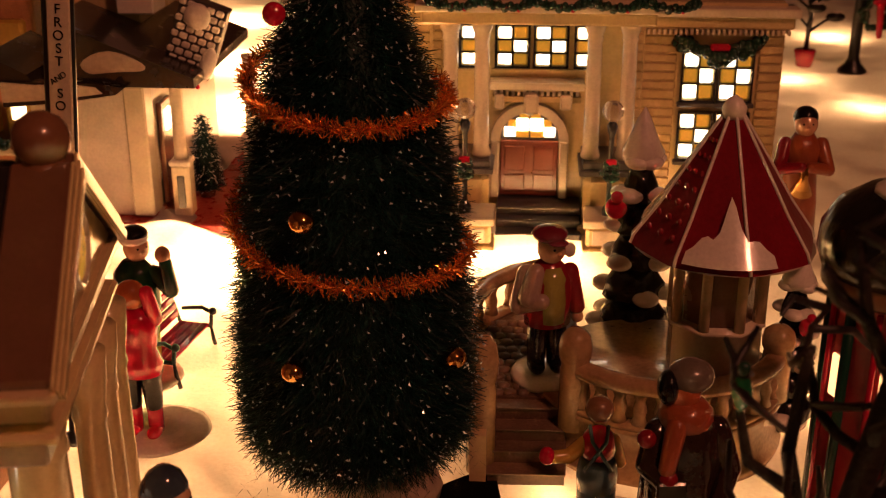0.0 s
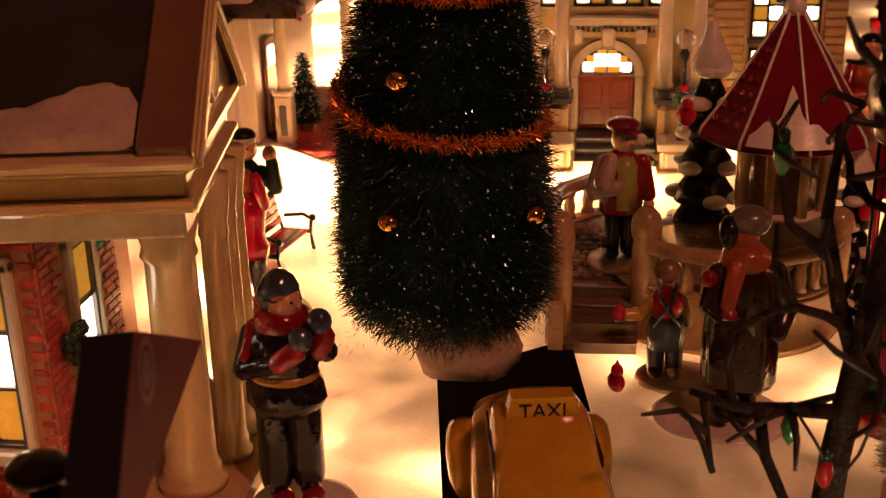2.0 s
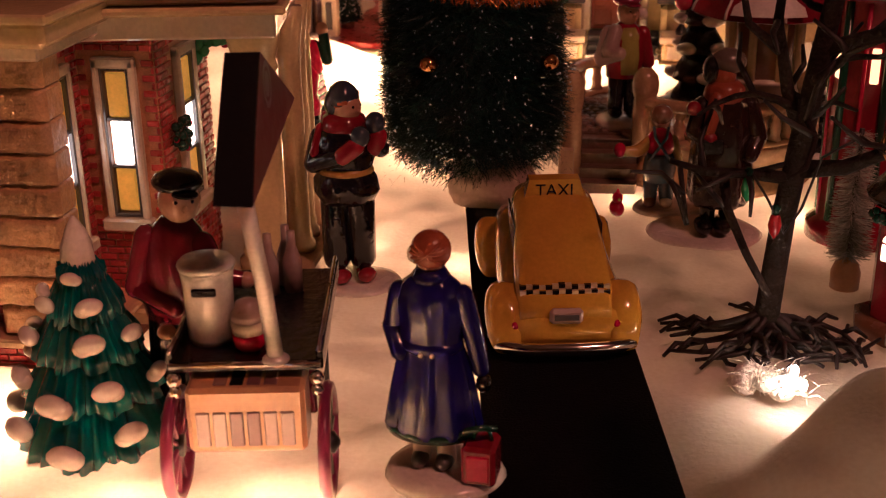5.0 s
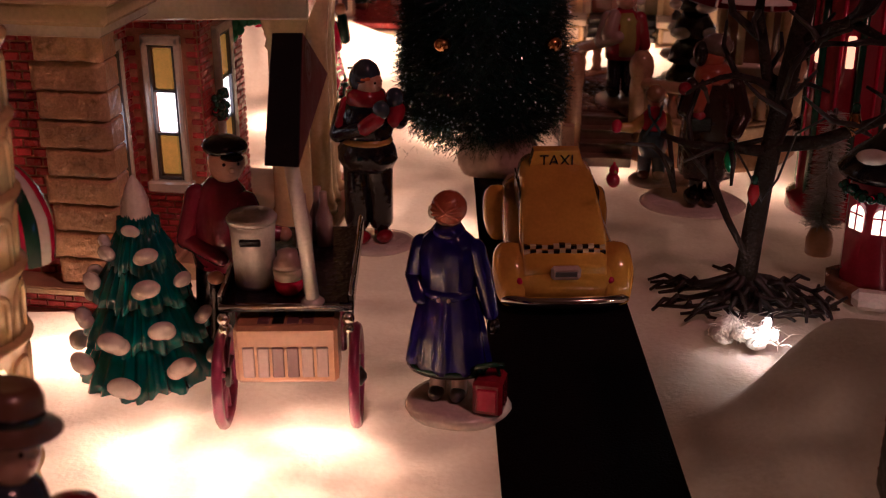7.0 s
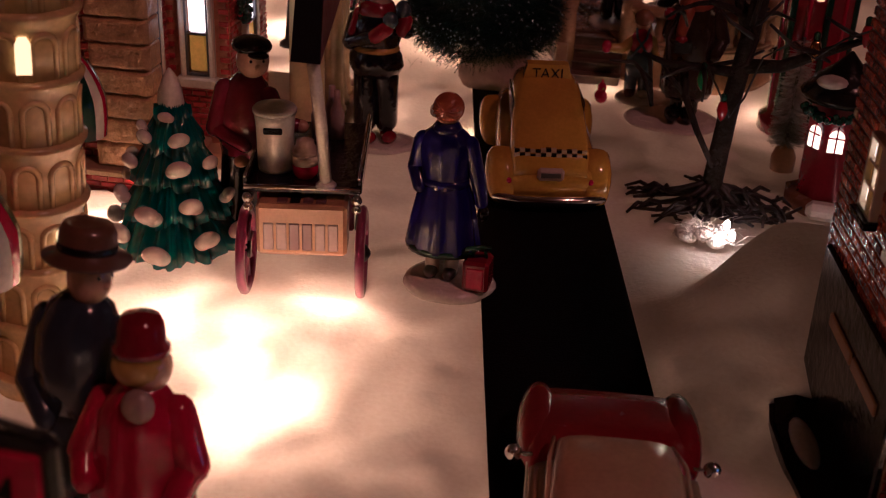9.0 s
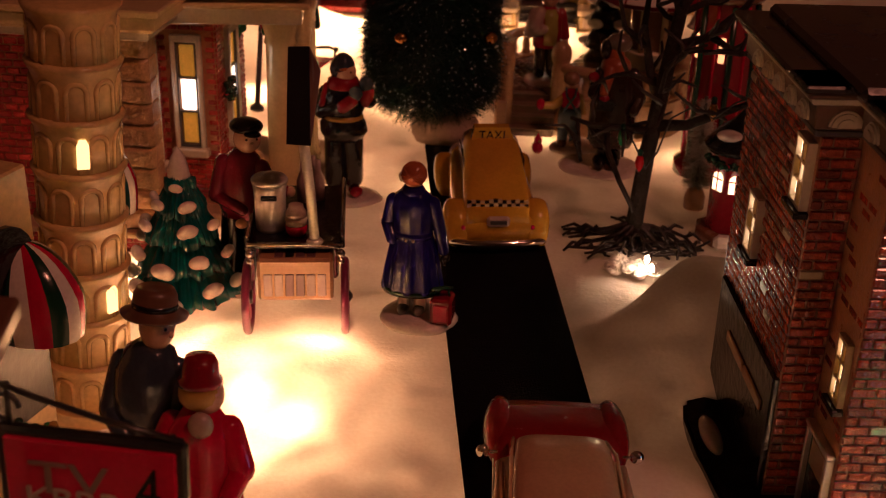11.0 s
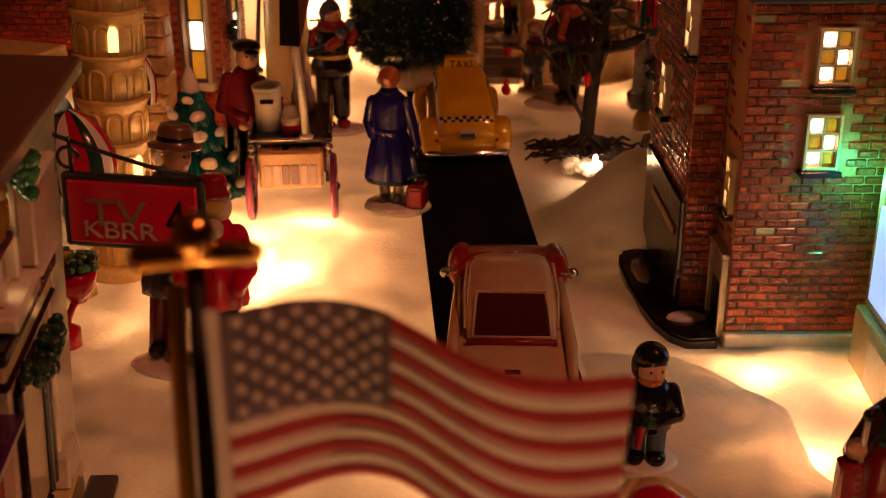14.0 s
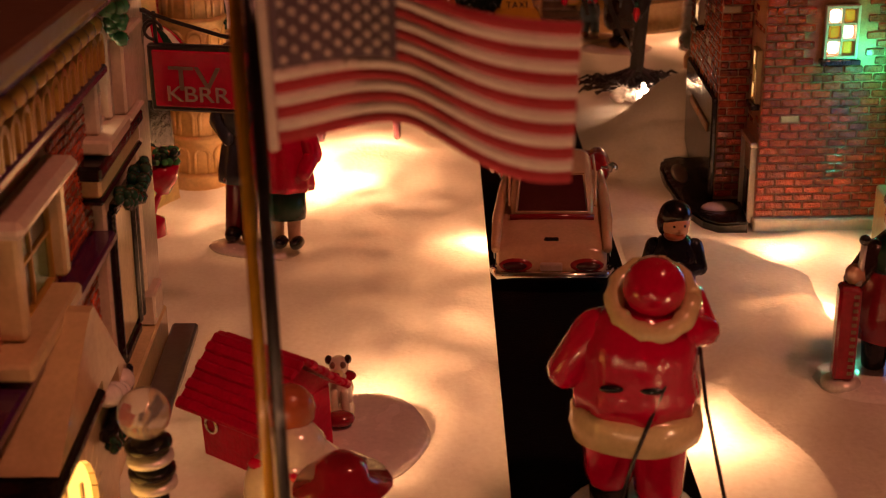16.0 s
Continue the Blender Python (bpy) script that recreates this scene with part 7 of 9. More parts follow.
def bandstand():
    t = thing("bandstand", "cream balustraded stone terrace with cobbled steps", "terrace")
    cx, cy, z1, R = 0.2005, 0.786, 0.030, 0.0585
    s = Shape()
    s.lathe([(0.064, 0.0), (0.064, 0.004), (0.0615, 0.006), (0.0615, z1 - 0.004), (0.0635, z1 - 0.002), (0.0625, z1)], TERRACE, (cx, cy, 0.0), 56)
    part("platform", s, t, "cream stone platform")

    def rail(pts, w, h, z):
        b = Shape()
        vs, fs = [], []
        n = len(pts)
        for j, (x, y) in enumerate(pts):
            d = (Vector(pts[min(j + 1, n - 1)]) - Vector(pts[max(j - 1, 0)])).normalized()
            q = Vector((-d.y, d.x))
            for u, v in ((-1, 0.0), (-1.08, 0.35), (-0.9, 0.8), (-0.4, 1.0), (0.4, 1.0), (0.9, 0.8), (1.08, 0.35), (1, 0.0)):
                vs.append((x + q.x * u * w, y + q.y * u * w, z + v * h))
        for j in range(n - 1):
            for i in range(8):
                k = (i + 1) % 8
                fs.append((j * 8 + i, j * 8 + k, (j + 1) * 8 + k, (j + 1) * 8 + i))
        fs.append(tuple(range(8))[::-1])
        fs.append(tuple((n - 1) * 8 + i for i in range(8)))
        b.add(vs, fs, TERRACE)
        return b

    def newel(x, y, z, top):
        p = Shape()
        h = top - z
        p.lathe([(0.0074, 0.0), (0.0070, h * 0.60), (0.0066, h * 0.66), (0.0078, h * 0.72), (0.0082, h * 0.82), (0.0070, h * 0.92), (0.0040, h * 0.985), (0.0003, h)], TERRACE, (x, y, z), 18)
        part("newel", p, t)

    def balustrade(pts, z, count):
        part("handrail", rail(pts, 0.0050, 0.0062, z + 0.0200), t)
        part("kerb", rail(pts, 0.0042, 0.0032, z), t)
        n = len(pts) - 1
        for i in range(count):
            f = (i + 0.5) / count * n
            k = int(f)
            x = pts[k][0] + (pts[k + 1][0] - pts[k][0]) * (f - k)
            y = pts[k][1] + (pts[k + 1][1] - pts[k][1]) * (f - k)
            b = Shape()
            b.lathe([(0.0042, 0.003), (0.0030, 0.0065), (0.0036, 0.0105), (0.0026, 0.0150), (0.0044, 0.0202)], TERRACE, (x, y, z), 12)
            part("baluster", b, t)

    front = [(cx + R * math.cos(math.radians(a)), cy + R * math.sin(math.radians(a))) for a in [-137 + 5 * k for k in range(24)]]
    balustrade(front, z1, 12)
    newel(0.1567, 0.7466, 0.020, 0.0728)
    newel(front[-1][0], front[-1][1], z1, 0.0690)
    wing = [(0.1130, 0.740), (0.1050, 0.768), (0.1015, 0.795), (0.1035, 0.822), (0.1120, 0.845), (0.1260, 0.862), (0.1430, 0.872)]
    balustrade(wing, 0.0285, 8)
    newel(0.1130, 0.7355, 0.000, 0.0735)
    # landing between the wing and the platform, and the steps in front of it
    p = Shape()
    p.prism([(0.1075, 0.758), (0.1600, 0.758), (0.1620, 0.86), (0.1460, 0.876), (0.1240, 0.868), (0.1070, 0.848), (0.0985, 0.822), (0.0970, 0.793)], -0.001, 0.0285, RAMP)
    part("landing", p, t, "brown stone landing")
    for i in range(4):
        p = Shape()
        y = 0.7230 + i * 0.0090
        p.prism([(0.1165, y), (0.1530, y + 0.001), (0.1545, 0.7579), (0.1165, 0.7579)], i * 0.0068 - 0.001, i * 0.0068 + 0.0060, RAMP)
        p.prism([(0.1160, y - 0.0012), (0.1535, y - 0.0002), (0.1548, 0.7579), (0.1160, 0.7579)], i * 0.0068 + 0.0060, i * 0.0068 + 0.0068, COBBLE)
        part("step", p, t, "brown stone step")
    p = Shape()
    p.prism([(0.1080, 0.722), (0.1158, 0.722), (0.1158, 0.759), (0.1080, 0.759)], -0.001, 0.0270, BUFF)
    part("side_wall", p, t, "tan side wall of the steps")
    rng = random.Random(2)
    for i in range(11):
        for k in range(7):
            y = 0.7615 + i * 0.0078 + rng.uniform(-0.0008, 0.0008)
            x = 0.1125 + k * 0.0066 + rng.uniform(-0.0010, 0.0010) + 0.0033 * (i % 2)
            if x > 0.1560 or math.hypot(x - cx, y - cy) < 0.067:
                continue
            p = Shape()
            r = rng.uniform(0.0028, 0.0036)
            p.lathe([(r, -0.001), (r * 1.02, 0.0006), (r * 0.72, 0.0016)], COBBLE, (x, y, 0.0287), 8, wob=0.14)
            part("cobble", p, t)


bandstand()


def booth():
    t = thing("tent_booth", "cream booth with red and white striped tent roof", "booth", pose(0.2290, 0.796, 0.0302))
    R, n = 0.034, 8
    s = Shape()
    s.lathe([(0.024, 0.0), (0.024, 0.026), (0.0255, 0.027), (0.0255, 0.029)], IVORY, seg=8, tf=pose(0, 0, 0, 0, 0, 22.5))
    part("counter", s, t)
    for i in range(8):
        a = math.radians(22.5 + 45 * i)
        s = Shape()
        s.lathe([(0.0028, 0.029), (0.0026, 0.070)], CREAM, (0.0225 * math.cos(a), 0.0225 * math.sin(a), 0), 10)
        part("post", s, t)
    s = Shape()
    s.lathe([(0.0185, 0.029), (0.0185, 0.068)], WOODC, seg=8, tf=pose(0, 0, 0, 0, 0, 22.5))
    part("inner_panel", s, t, "brown shaded interior")
    s = Shape()
    s.lathe([(0.027, 0.066), (0.027, 0.071), (0.022, 0.073)], IVORY, seg=8, tf=pose(0, 0, 0, 0, 0, 22.5))
    part("beam", s, t)
    prof = [(0.046, 0.069), (0.0445, 0.0735), (0.033, 0.089), (0.021, 0.108), (0.010, 0.125), (0.003, 0.136)]
    m = 8
    for i in range(m):
        s = Shape()
        a0 = math.radians(-127 + 45 * i)
        a1 = a0 + math.pi / 4
        vs, fs = [], []
        for r, z in prof:
            for k, a in enumerate((a0, (a0 + a1) / 2, a1)):
                q = r * (1.0 if k != 1 else 0.935)
                vs.append((q * math.cos(a), q * math.sin(a), z - (0.0 if k != 1 or r < 0.04 else 0.001)))
        for j in range(len(prof) - 1):
            for k in (0, 1):
                fs.append((j * 3 + k, j * 3 + k + 1, (j + 1) * 3 + k + 1, (j + 1) * 3 + k))
        s.add(vs, fs, SNOWC if i == 6 else TENTR)
        part("roof_panel", s, t, "white panel" if i == 6 else "glazed red panel")
    s = Shape()
    s.lathe([(0.045, 0.0685), (0.028, 0.0692), (0.001, 0.0695)], IVORY, seg=24)
    part("roof_underside", s, t)
    for i in range(m):
        s = Shape()
        a = math.radians(-127 + 45 * i)
        s.tube([(r * math.cos(a), r * math.sin(a), z + 0.0003) for r, z in prof], 0.0009, SNOWC, 6)
        part("seam", s, t, "white seam")
    # raised marks on one red panel
    for k in range(7):
        s = Shape()
        f = (k + 0.8) / 8
        r, z = 0.044 + (0.006 - 0.044) * f, 0.074 + (0.130 - 0.074) * f + 0.0006
        for q in (-0.24, 0.0, 0.24):
            a = math.radians(-149.5) + q
            s.ball((r * (0.945 + 0.03 * abs(q) / 0.24) * math.cos(a), r * (0.945 + 0.03 * abs(q) / 0.24) * math.sin(a), z), (0.0016 * (1 - 0.5 * f), 0.0016 * (1 - 0.5 * f), 0.0022 * (1 - 0.4 * f)), DRED, 6, 4)
        part("raised_mark", s, t, "raised red marks")
    s = Shape()
    vs, fs, n2 = [], [], 14
    for k in range(n2 + 1):
        a = math.radians(-122 + 56 * k / n2)
        top = 0.0425 - 0.016 * math.sin(math.pi * k / n2) ** 1.5 * (0.75 + 0.35 * math.sin(k * 1.1))
        for q in range(4):
            r = 0.0462 + (top - 0.0462) * q / 3
            z = 0.0700 + (0.0462 - r) * 1.33 + 0.0026
            e = 1.012
            vs.append((r * math.cos(a) * e, r * math.sin(a) * e, z))
    for k in range(n2):
        for q in range(3):
            fs.append((k * 4 + q, (k + 1) * 4 + q, (k + 1) * 4 + q + 1, k * 4 + q + 1))
    s.add(vs, fs, SNOWC)
    part("snow_patch", s, t, "white snow on the roof")
    s = Shape()
    s.lathe([(0.0055, 0.132), (0.006, 0.137), (0.0035, 0.141), (0.0003, 0.143)], SNOWC, seg=14)
    part("finial", s, t)


booth()


# ---------------------------------------------------------------- vehicles
def loft(s, secs, m, tf=None, cap=True):
    """Skin over rounded cross sections: each (y, half width, z0, z1, roundness)."""
    n, vs, fs = 20, [], []
    for y, hw, z0, z1, p in secs:
        for i in range(n):
            a = 2 * math.pi * i / n
            c, q = math.cos(a), math.sin(a)
            x = hw * math.copysign(abs(c) ** p, c)
            z = (z0 + z1) / 2 + (z1 - z0) / 2 * math.copysign(abs(q) ** p, q)
            vs.append((x, y, z))
    for j in range(len(secs) - 1):
        for i in range(n):
            k = (i + 1) % n
            fs.append((j * n + i, j * n + k, (j + 1) * n + k, (j + 1) * n + i))
    if cap:
        fs.append(tuple(range(n))[::-1])
        fs.append(tuple((len(secs) - 1) * n + i for i in range(n)))
    s.add(vs, fs, m, True, tf)


def wheel(parent, x, y, r, w, rim):
    s = Shape()
    s.lathe([(r * 0.6, -w / 2), (r * 0.95, -w / 2), (r, -w / 4), (r, w / 4), (r * 0.95, w / 2), (r * 0.6, w / 2)], BLACK, seg=20, tf=pose(x, y, r, 0, 90, 0))
    wh = part("wheel", s, parent)
    s = Shape()
    s.lathe([(r * 0.58, -w / 2 - 0.0004), (r * 0.4, -w / 2 - 0.001), (r * 0.2, -w / 2 + 0.0003), (r * 0.2, w / 2 - 0.0003), (r * 0.4, w / 2 + 0.001), (r * 0.58, w / 2 + 0.0004)], rim, seg=16, tf=pose(x, y, r, 0, 90, 0))
    part("rim", s, wh)


def taxi():
    t = thing("taxi", "glossy yellow porcelain taxi with checkered band", "taxi", pose(0.1255, 0.494, 0.0022, 0, 0, 10.5) @ Matrix.Diagonal((0.95, 1, 1, 1)))
    # local y runs forward; rear bumper at 0
    s = Shape()
    loft(s, [(0.001, 0.024, 0.008, 0.018, 0.5), (0.004, 0.0275, 0.006, 0.0225, 0.5), (0.014, 0.0290, 0.005, 0.0265, 0.55), (0.030, 0.0285, 0.005, 0.029, 0.55), (0.075, 0.027, 0.005, 0.036, 0.55), (0.100, 0.026, 0.005, 0.035, 0.55), (0.122, 0.023, 0.005, 0.031, 0.6), (0.134, 0.018, 0.006, 0.026, 0.7)], YELLOW)
    body = part("body", s, t)
    s = Shape()
    loft(s, [(0.002, 0.0205, 0.014, 0.0250, 0.5), (0.010, 0.0220, 0.016, 0.0325, 0.5), (0.022, 0.0218, 0.020, 0.0420, 0.5), (0.034, 0.0210, 0.022, 0.0500, 0.52), (0.048, 0.0200, 0.030, 0.0570, 0.55), (0.062, 0.0200, 0.030, 0.0590, 0.6), (0.078, 0.0185, 0.030, 0.0560, 0.6), (0.088, 0.0165, 0.030, 0.046, 0.6)], YELLOW)
    part("cabin", s, t, "rounded yellow roof")
    s = Shape()
    s.prism([(-0.0145, 0.0550), (0.0145, 0.0550), (0.0120, 0.0645), (-0.0120, 0.0645)], 0.052, 0.060, YELLOW, "y")
    sg = part("roof_sign", s, t)
    text_mesh("TAXI", 0.0082, 0.0001, BLACK, "lettering", sg, pose(0, 0.0517, 0.0568, 90, 0, 0))
    for g in (-1, 1):
        for y0 in (0.016, 0.100):
            s = Shape()
            loft(s, [(y0 - 0.016, 0.006, 0.004, 0.014, 0.7), (y0 - 0.010, 0.0085, 0.003, 0.026, 0.7), (y0, 0.0092, 0.003, 0.030, 0.7), (y0 + 0.012, 0.0085, 0.003, 0.026, 0.7), (y0 + 0.020, 0.006, 0.004, 0.014, 0.7)], YELLOW, tf=pose(g * 0.0265, 0, 0))
            part("fender", s, t)
            wheel(t, g * 0.0285, y0, 0.0085, 0.009, YELLOW)
        s = Shape()
        s.box(g * 0.0203 - 0.0004, g * 0.0203 + 0.0004, 0.036, 0.060, 0.036, 0.049, BLACK, 0.0003)
        s.box(g * 0.0196 - 0.0004, g * 0.0196 + 0.0004, 0.063, 0.076, 0.036, 0.048, BLACK, 0.0003)
        part("side_window", s, t, "dark painted side window")
        s = Shape()
        s.ball((g * 0.0228, 0.0022, 0.0160), 0.0019, RED, 12, 8)
        part("tail_light", s, t, "round red tail light")
    # checkered band across the back
    for row in range(2):
        for i in range(14):
            s = Shape()
            x = -0.0203 + i * 0.0029
            zc = 0.0286 + row * 0.0018 + 0.0003 * math.sin(i * 1.3) - 0.00014 * abs(i - 6.5)
            yc = 0.0056 + row * 0.0016 + 0.00003 * (i - 6.5) ** 2
            s.box(x, x + 0.0029, yc, yc + 0.0040, zc, zc + 0.0018, BLACK if (i + row) % 2 else CREAM, 0.0)
            part("check_square", s, t)
    s = Shape()
    s.tube([(-0.0320, 0.012, 0.0075), (-0.0300, 0.002, 0.0070), (-0.018, -0.0022, 0.0068), (0.0, -0.003, 0.0068), (0.018, -0.0022, 0.0068), (0.0300, 0.002, 0.0070), (0.0320, 0.012, 0.0075)], 0.0030, CHROME, 12)
    part("bumper", s, t, "silver rear bumper")
    s = Shape()
    s.box(-0.0075, 0.0075, -0.0008, 0.0030, 0.0170, 0.0240, SLATG, 0.0015)
    pl = part("number_plate", s, t, "grey number plate")
    s = Shape()
    s.box(-0.0055, 0.0055, -0.0012, -0.0006, 0.0192, 0.0218, GREYD, 0.0002)
    part("plate_bar", s, pl)


taxi()


def convertible():
    t = thing("car", "maroon and pink-cream vintage car with chrome trim", "car", pose(0.1765, 0.130, 0.0022, 0, 0, 4.0) @ Matrix.Diagonal((0.96, 0.985, 0.97, 1)))
    PINK = glaze("dusty_pink_glaze", (0.55, 0.33, 0.19), 0.2, coat=0.1)
    CARW = glaze("car_window_maroon", (0.055, 0.005, 0.008), 0.2, coat=0.1)
    CARM = glaze("car_maroon_glaze", (0.24, 0.010, 0.010), 0.24, bump=0.2, coat=0.0)
    s = Shape()
    loft(s, [(0.000, 0.0255, 0.006, 0.020, 0.45), (0.004, 0.0275, 0.005, 0.0235, 0.45), (0.030, 0.0285, 0.005, 0.026, 0.45), (0.060, 0.0285, 0.005, 0.027, 0.45), (0.110, 0.0285, 0.005, 0.027, 0.45)], PINK)
    part("rear_body", s, t, "dusty pink boot and flanks")
    s = Shape()
    loft(s, [(0.110, 0.0290, 0.005, 0.027, 0.45), (0.135, 0.0305, 0.005, 0.0262, 0.45), (0.152, 0.0310, 0.005, 0.0245, 0.45), (0.163, 0.0300, 0.006, 0.0215, 0.5), (0.169, 0.0270, 0.007, 0.0170, 0.6)], CARM)
    part("bonnet", s, t, "maroon front body")
    s = Shape()
    loft(s, [(0.034, 0.0210, 0.024, 0.029, 0.5), (0.047, 0.0222, 0.024, 0.0380, 0.5), (0.064, 0.0220, 0.024, 0.0428, 0.5), (0.092, 0.0212, 0.024, 0.0432, 0.5), (0.107, 0.0202, 0.024, 0.0400, 0.5), (0.121, 0.0190, 0.024, 0.029, 0.5)], PINK)
    part("roof", s, t, "dusty pink hard top")
    s = Shape()
    vs = [(-0.0178, 0.0335, 0.0295), (0.0178, 0.0335, 0.0295), (0.0160, 0.0530, 0.0422), (-0.0160, 0.0530, 0.0422)]
    s.add(vs + [(x, y + 0.003, z - 0.004) for x, y, z in vs], [(0, 1, 2, 3), (4, 7, 6, 5), (0, 4, 5, 1), (1, 5, 6, 2), (2, 6, 7, 3), (3, 7, 4, 0)], CARW, False)
    part("rear_window", s, t, "maroon painted rear window")
    s = Shape()
    s.tube([(-0.0186, 0.0328, 0.0290), (-0.0170, 0.0540, 0.0428), (0.0170, 0.0540, 0.0428), (0.0186, 0.0328, 0.0290), (-0.0186, 0.0328, 0.0290)], 0.0007, PINK, 6)
    part("window_trim", s, t)
    s = Shape()
    s.tube([(-0.0215, 0.0318, 0.0266), (0.0, 0.0312, 0.0272), (0.0215, 0.0318, 0.0266)], 0.0016, CARM, 8)
    part("window_seam", s, t, "maroon seam under the rear window")
    for g in (-1, 1):
        s = Shape()
        s.ball((g * 0.0262, 0.142, 0.0180), (0.0078, 0.027, 0.0080), CARM, 18, 12)
        part("front_fender", s, t, "rounded maroon front fender")
        s = Shape()
        s.tube([(g * 0.0275, 0.001, 0.0215), (g * 0.0280, 0.030, 0.0262), (g * 0.0272, 0.070, 0.0280), (g * 0.0268, 0.104, 0.0262)], [0.0022, 0.0030, 0.0026, 0.0018], PINK, 10)
        part("fin", s, t)
        s = Shape()
        s.tube([(g * 0.0288, 0.010, 0.0170), (g * 0.0292, 0.060, 0.0190), (g * 0.0288, 0.120, 0.0185)], 0.0007, SILVER, 6)
        s.tube([(g * 0.0222, 0.040, 0.0300), (g * 0.0230, 0.060, 0.0390), (g * 0.0222, 0.094, 0.0395), (g * 0.0205, 0.118, 0.0300)], 0.0008, PINK, 6)
        part("side_strip", s, t)
        s = Shape()
        s.ball((g * 0.0340, 0.1130, 0.0260), (0.0032, 0.0026, 0.0032), CHROME, 14, 10)
        s.tube([(g * 0.0275, 0.112, 0.0265), (g * 0.0335, 0.113, 0.0258)], 0.0008, CHROME, 6)
        part("mirror", s, t, "round chrome mirror")
        s = Shape()
        s.ball((g * 0.0175, 0.0005, 0.0135), (0.0085, 0.0024, 0.0038), CARM, 18, 10)
        s.ball((g * 0.0180, -0.0010, 0.0135), (0.0062, 0.0018, 0.0024), CARW, 14, 8)
        part("tail_light", s, t, "oval dark tail light")
        for y0 in (0.030, 0.145):
            wheel(t, g * 0.0262, y0, 0.0085, 0.006, CHROME)
    s = Shape()
    s.tube([(-0.0290, 0.006, 0.0090), (-0.0265, -0.0015, 0.0088), (0.0, -0.003, 0.0088), (0.0265, -0.0015, 0.0088), (0.0290, 0.006, 0.0090)], 0.0024, CHROME, 10)
    part("bumper", s, t, "chrome rear bumper")
    s = Shape()
    s.box(-0.0038, 0.0038, 0.0065, 0.0105, 0.0228, 0.0243, BLACK, 0.0006)
    part("boot_latch", s, t, "small dark boot latch")
    s = Shape()
    s.box(-0.0055, 0.0055, -0.0022, 0.002, 0.0110, 0.0150, SLATG, 0.0006)
    part("number_plate", s, t)


convertible()


# ---------------------------------------------------------------- vendor's cart
def cart():
    t = thing("vendor_cart", "black topped vendor cart with maroon wheels and slatted crate", "cart", pose(0.024, 0.378, 0.0, 0, 0, 10))
    s = Shape()
    s.box(-0.0245, 0.0245, 0.000, 0.082, 0.0495, 0.0535, BLACK, 0.0008)
    s.box(-0.0220, 0.0220, 0.012, 0.080, 0.0260, 0.0495, MAROON, 0.001)
    part("body", s, t, "black tray on maroon box")
    for g in (-1, 1):
        s = Shape()
        s.box(g * 0.0250 - 0.0012, g * 0.0250 + 0.0012, 0.0, 0.083, 0.0500, 0.0570, BLACK, 0.0006)
        s.tube([(g * 0.0250, -0.001, 0.0575), (g * 0.0250, 0.083, 0.0575)], 0.0008, CHROME, 6)
        part("side_rail", s, t)
    s = Shape()
    s.tube([(-0.0255, -0.001, 0.0528), (0.0255, -0.001, 0.0528)], 0.0013, CHROME, 8)
    for g in (-1, 1):
        s.ball((g * 0.0240, -0.002, 0.0480), 0.0026, CHROME, 10, 8)
        s.ball((g * 0.0240, -0.002, 0.0435), 0.0022, CHROME, 10, 8)
    part("front_rail", s, t, "silver front rail")
    s = Shape()
    s.box(-0.0200, 0.0200, -0.0075, 0.011, 0.0225, 0.0470, CRATE, 0.0016)
    cr = part("crate", s, t, "orange wooden crate with dark slats")
    for i, m in enumerate((SLATG, SLATG, SLATP, SLATP, SLATG, SLATG)):
        s = Shape()
        s.box(-0.0168 + i * 0.0057, -0.0122 + i * 0.0057, -0.0082, -0.0070, 0.0255, 0.0385, m, 0.0004)
        part("slat", s, cr)
    for i in range(4):
        s = Shape()
        s.box(-0.0110 + i * 0.0057, -0.0064 + i * 0.0057, -0.0045, 0.0060, 0.0466, 0.0474, SLATP if i != 1 else BLACK, 0.0003)
        part("slat", s, cr)
    for g in (-1, 1):
        s = Shape()
        x, r = g * 0.0262, 0.0195
        s.tube([(x, 0.004 + r * math.cos(a), r + 0.0005 + r * math.sin(a) * 0.98) for a in [k * math.pi / 14 for k in range(29)]], 0.0022, PINKR, 8)
        wh = part("wheel", s, t, "maroon spoked wheel")
        for k in range(5):
            s = Shape()
            a = k * math.pi / 5
            s.tube([(x, 0.004 + r * math.cos(a), r + r * math.sin(a)), (x, 0.004 - r * math.cos(a), r - r * math.sin(a))], 0.0009, IRON if g > 0 else PINKR, 6)
            part("spoke", s, wh)
        s = Shape()
        s.lathe([(0.004, -0.002), (0.004, 0.002), (0.001, 0.004)], IRON, seg=12, tf=pose(x, 0.004, r, 0, g * 90, 0))
        part("hub", s, wh)
    for y in (0.070,):
        for g in (-1, 1):
            s = Shape()
            s.tube([(g * 0.020, y, 0.0), (g * 0.020, y, 0.028)], 0.0014, IRON, 8)
            part("rear_leg", s, t)


cart()


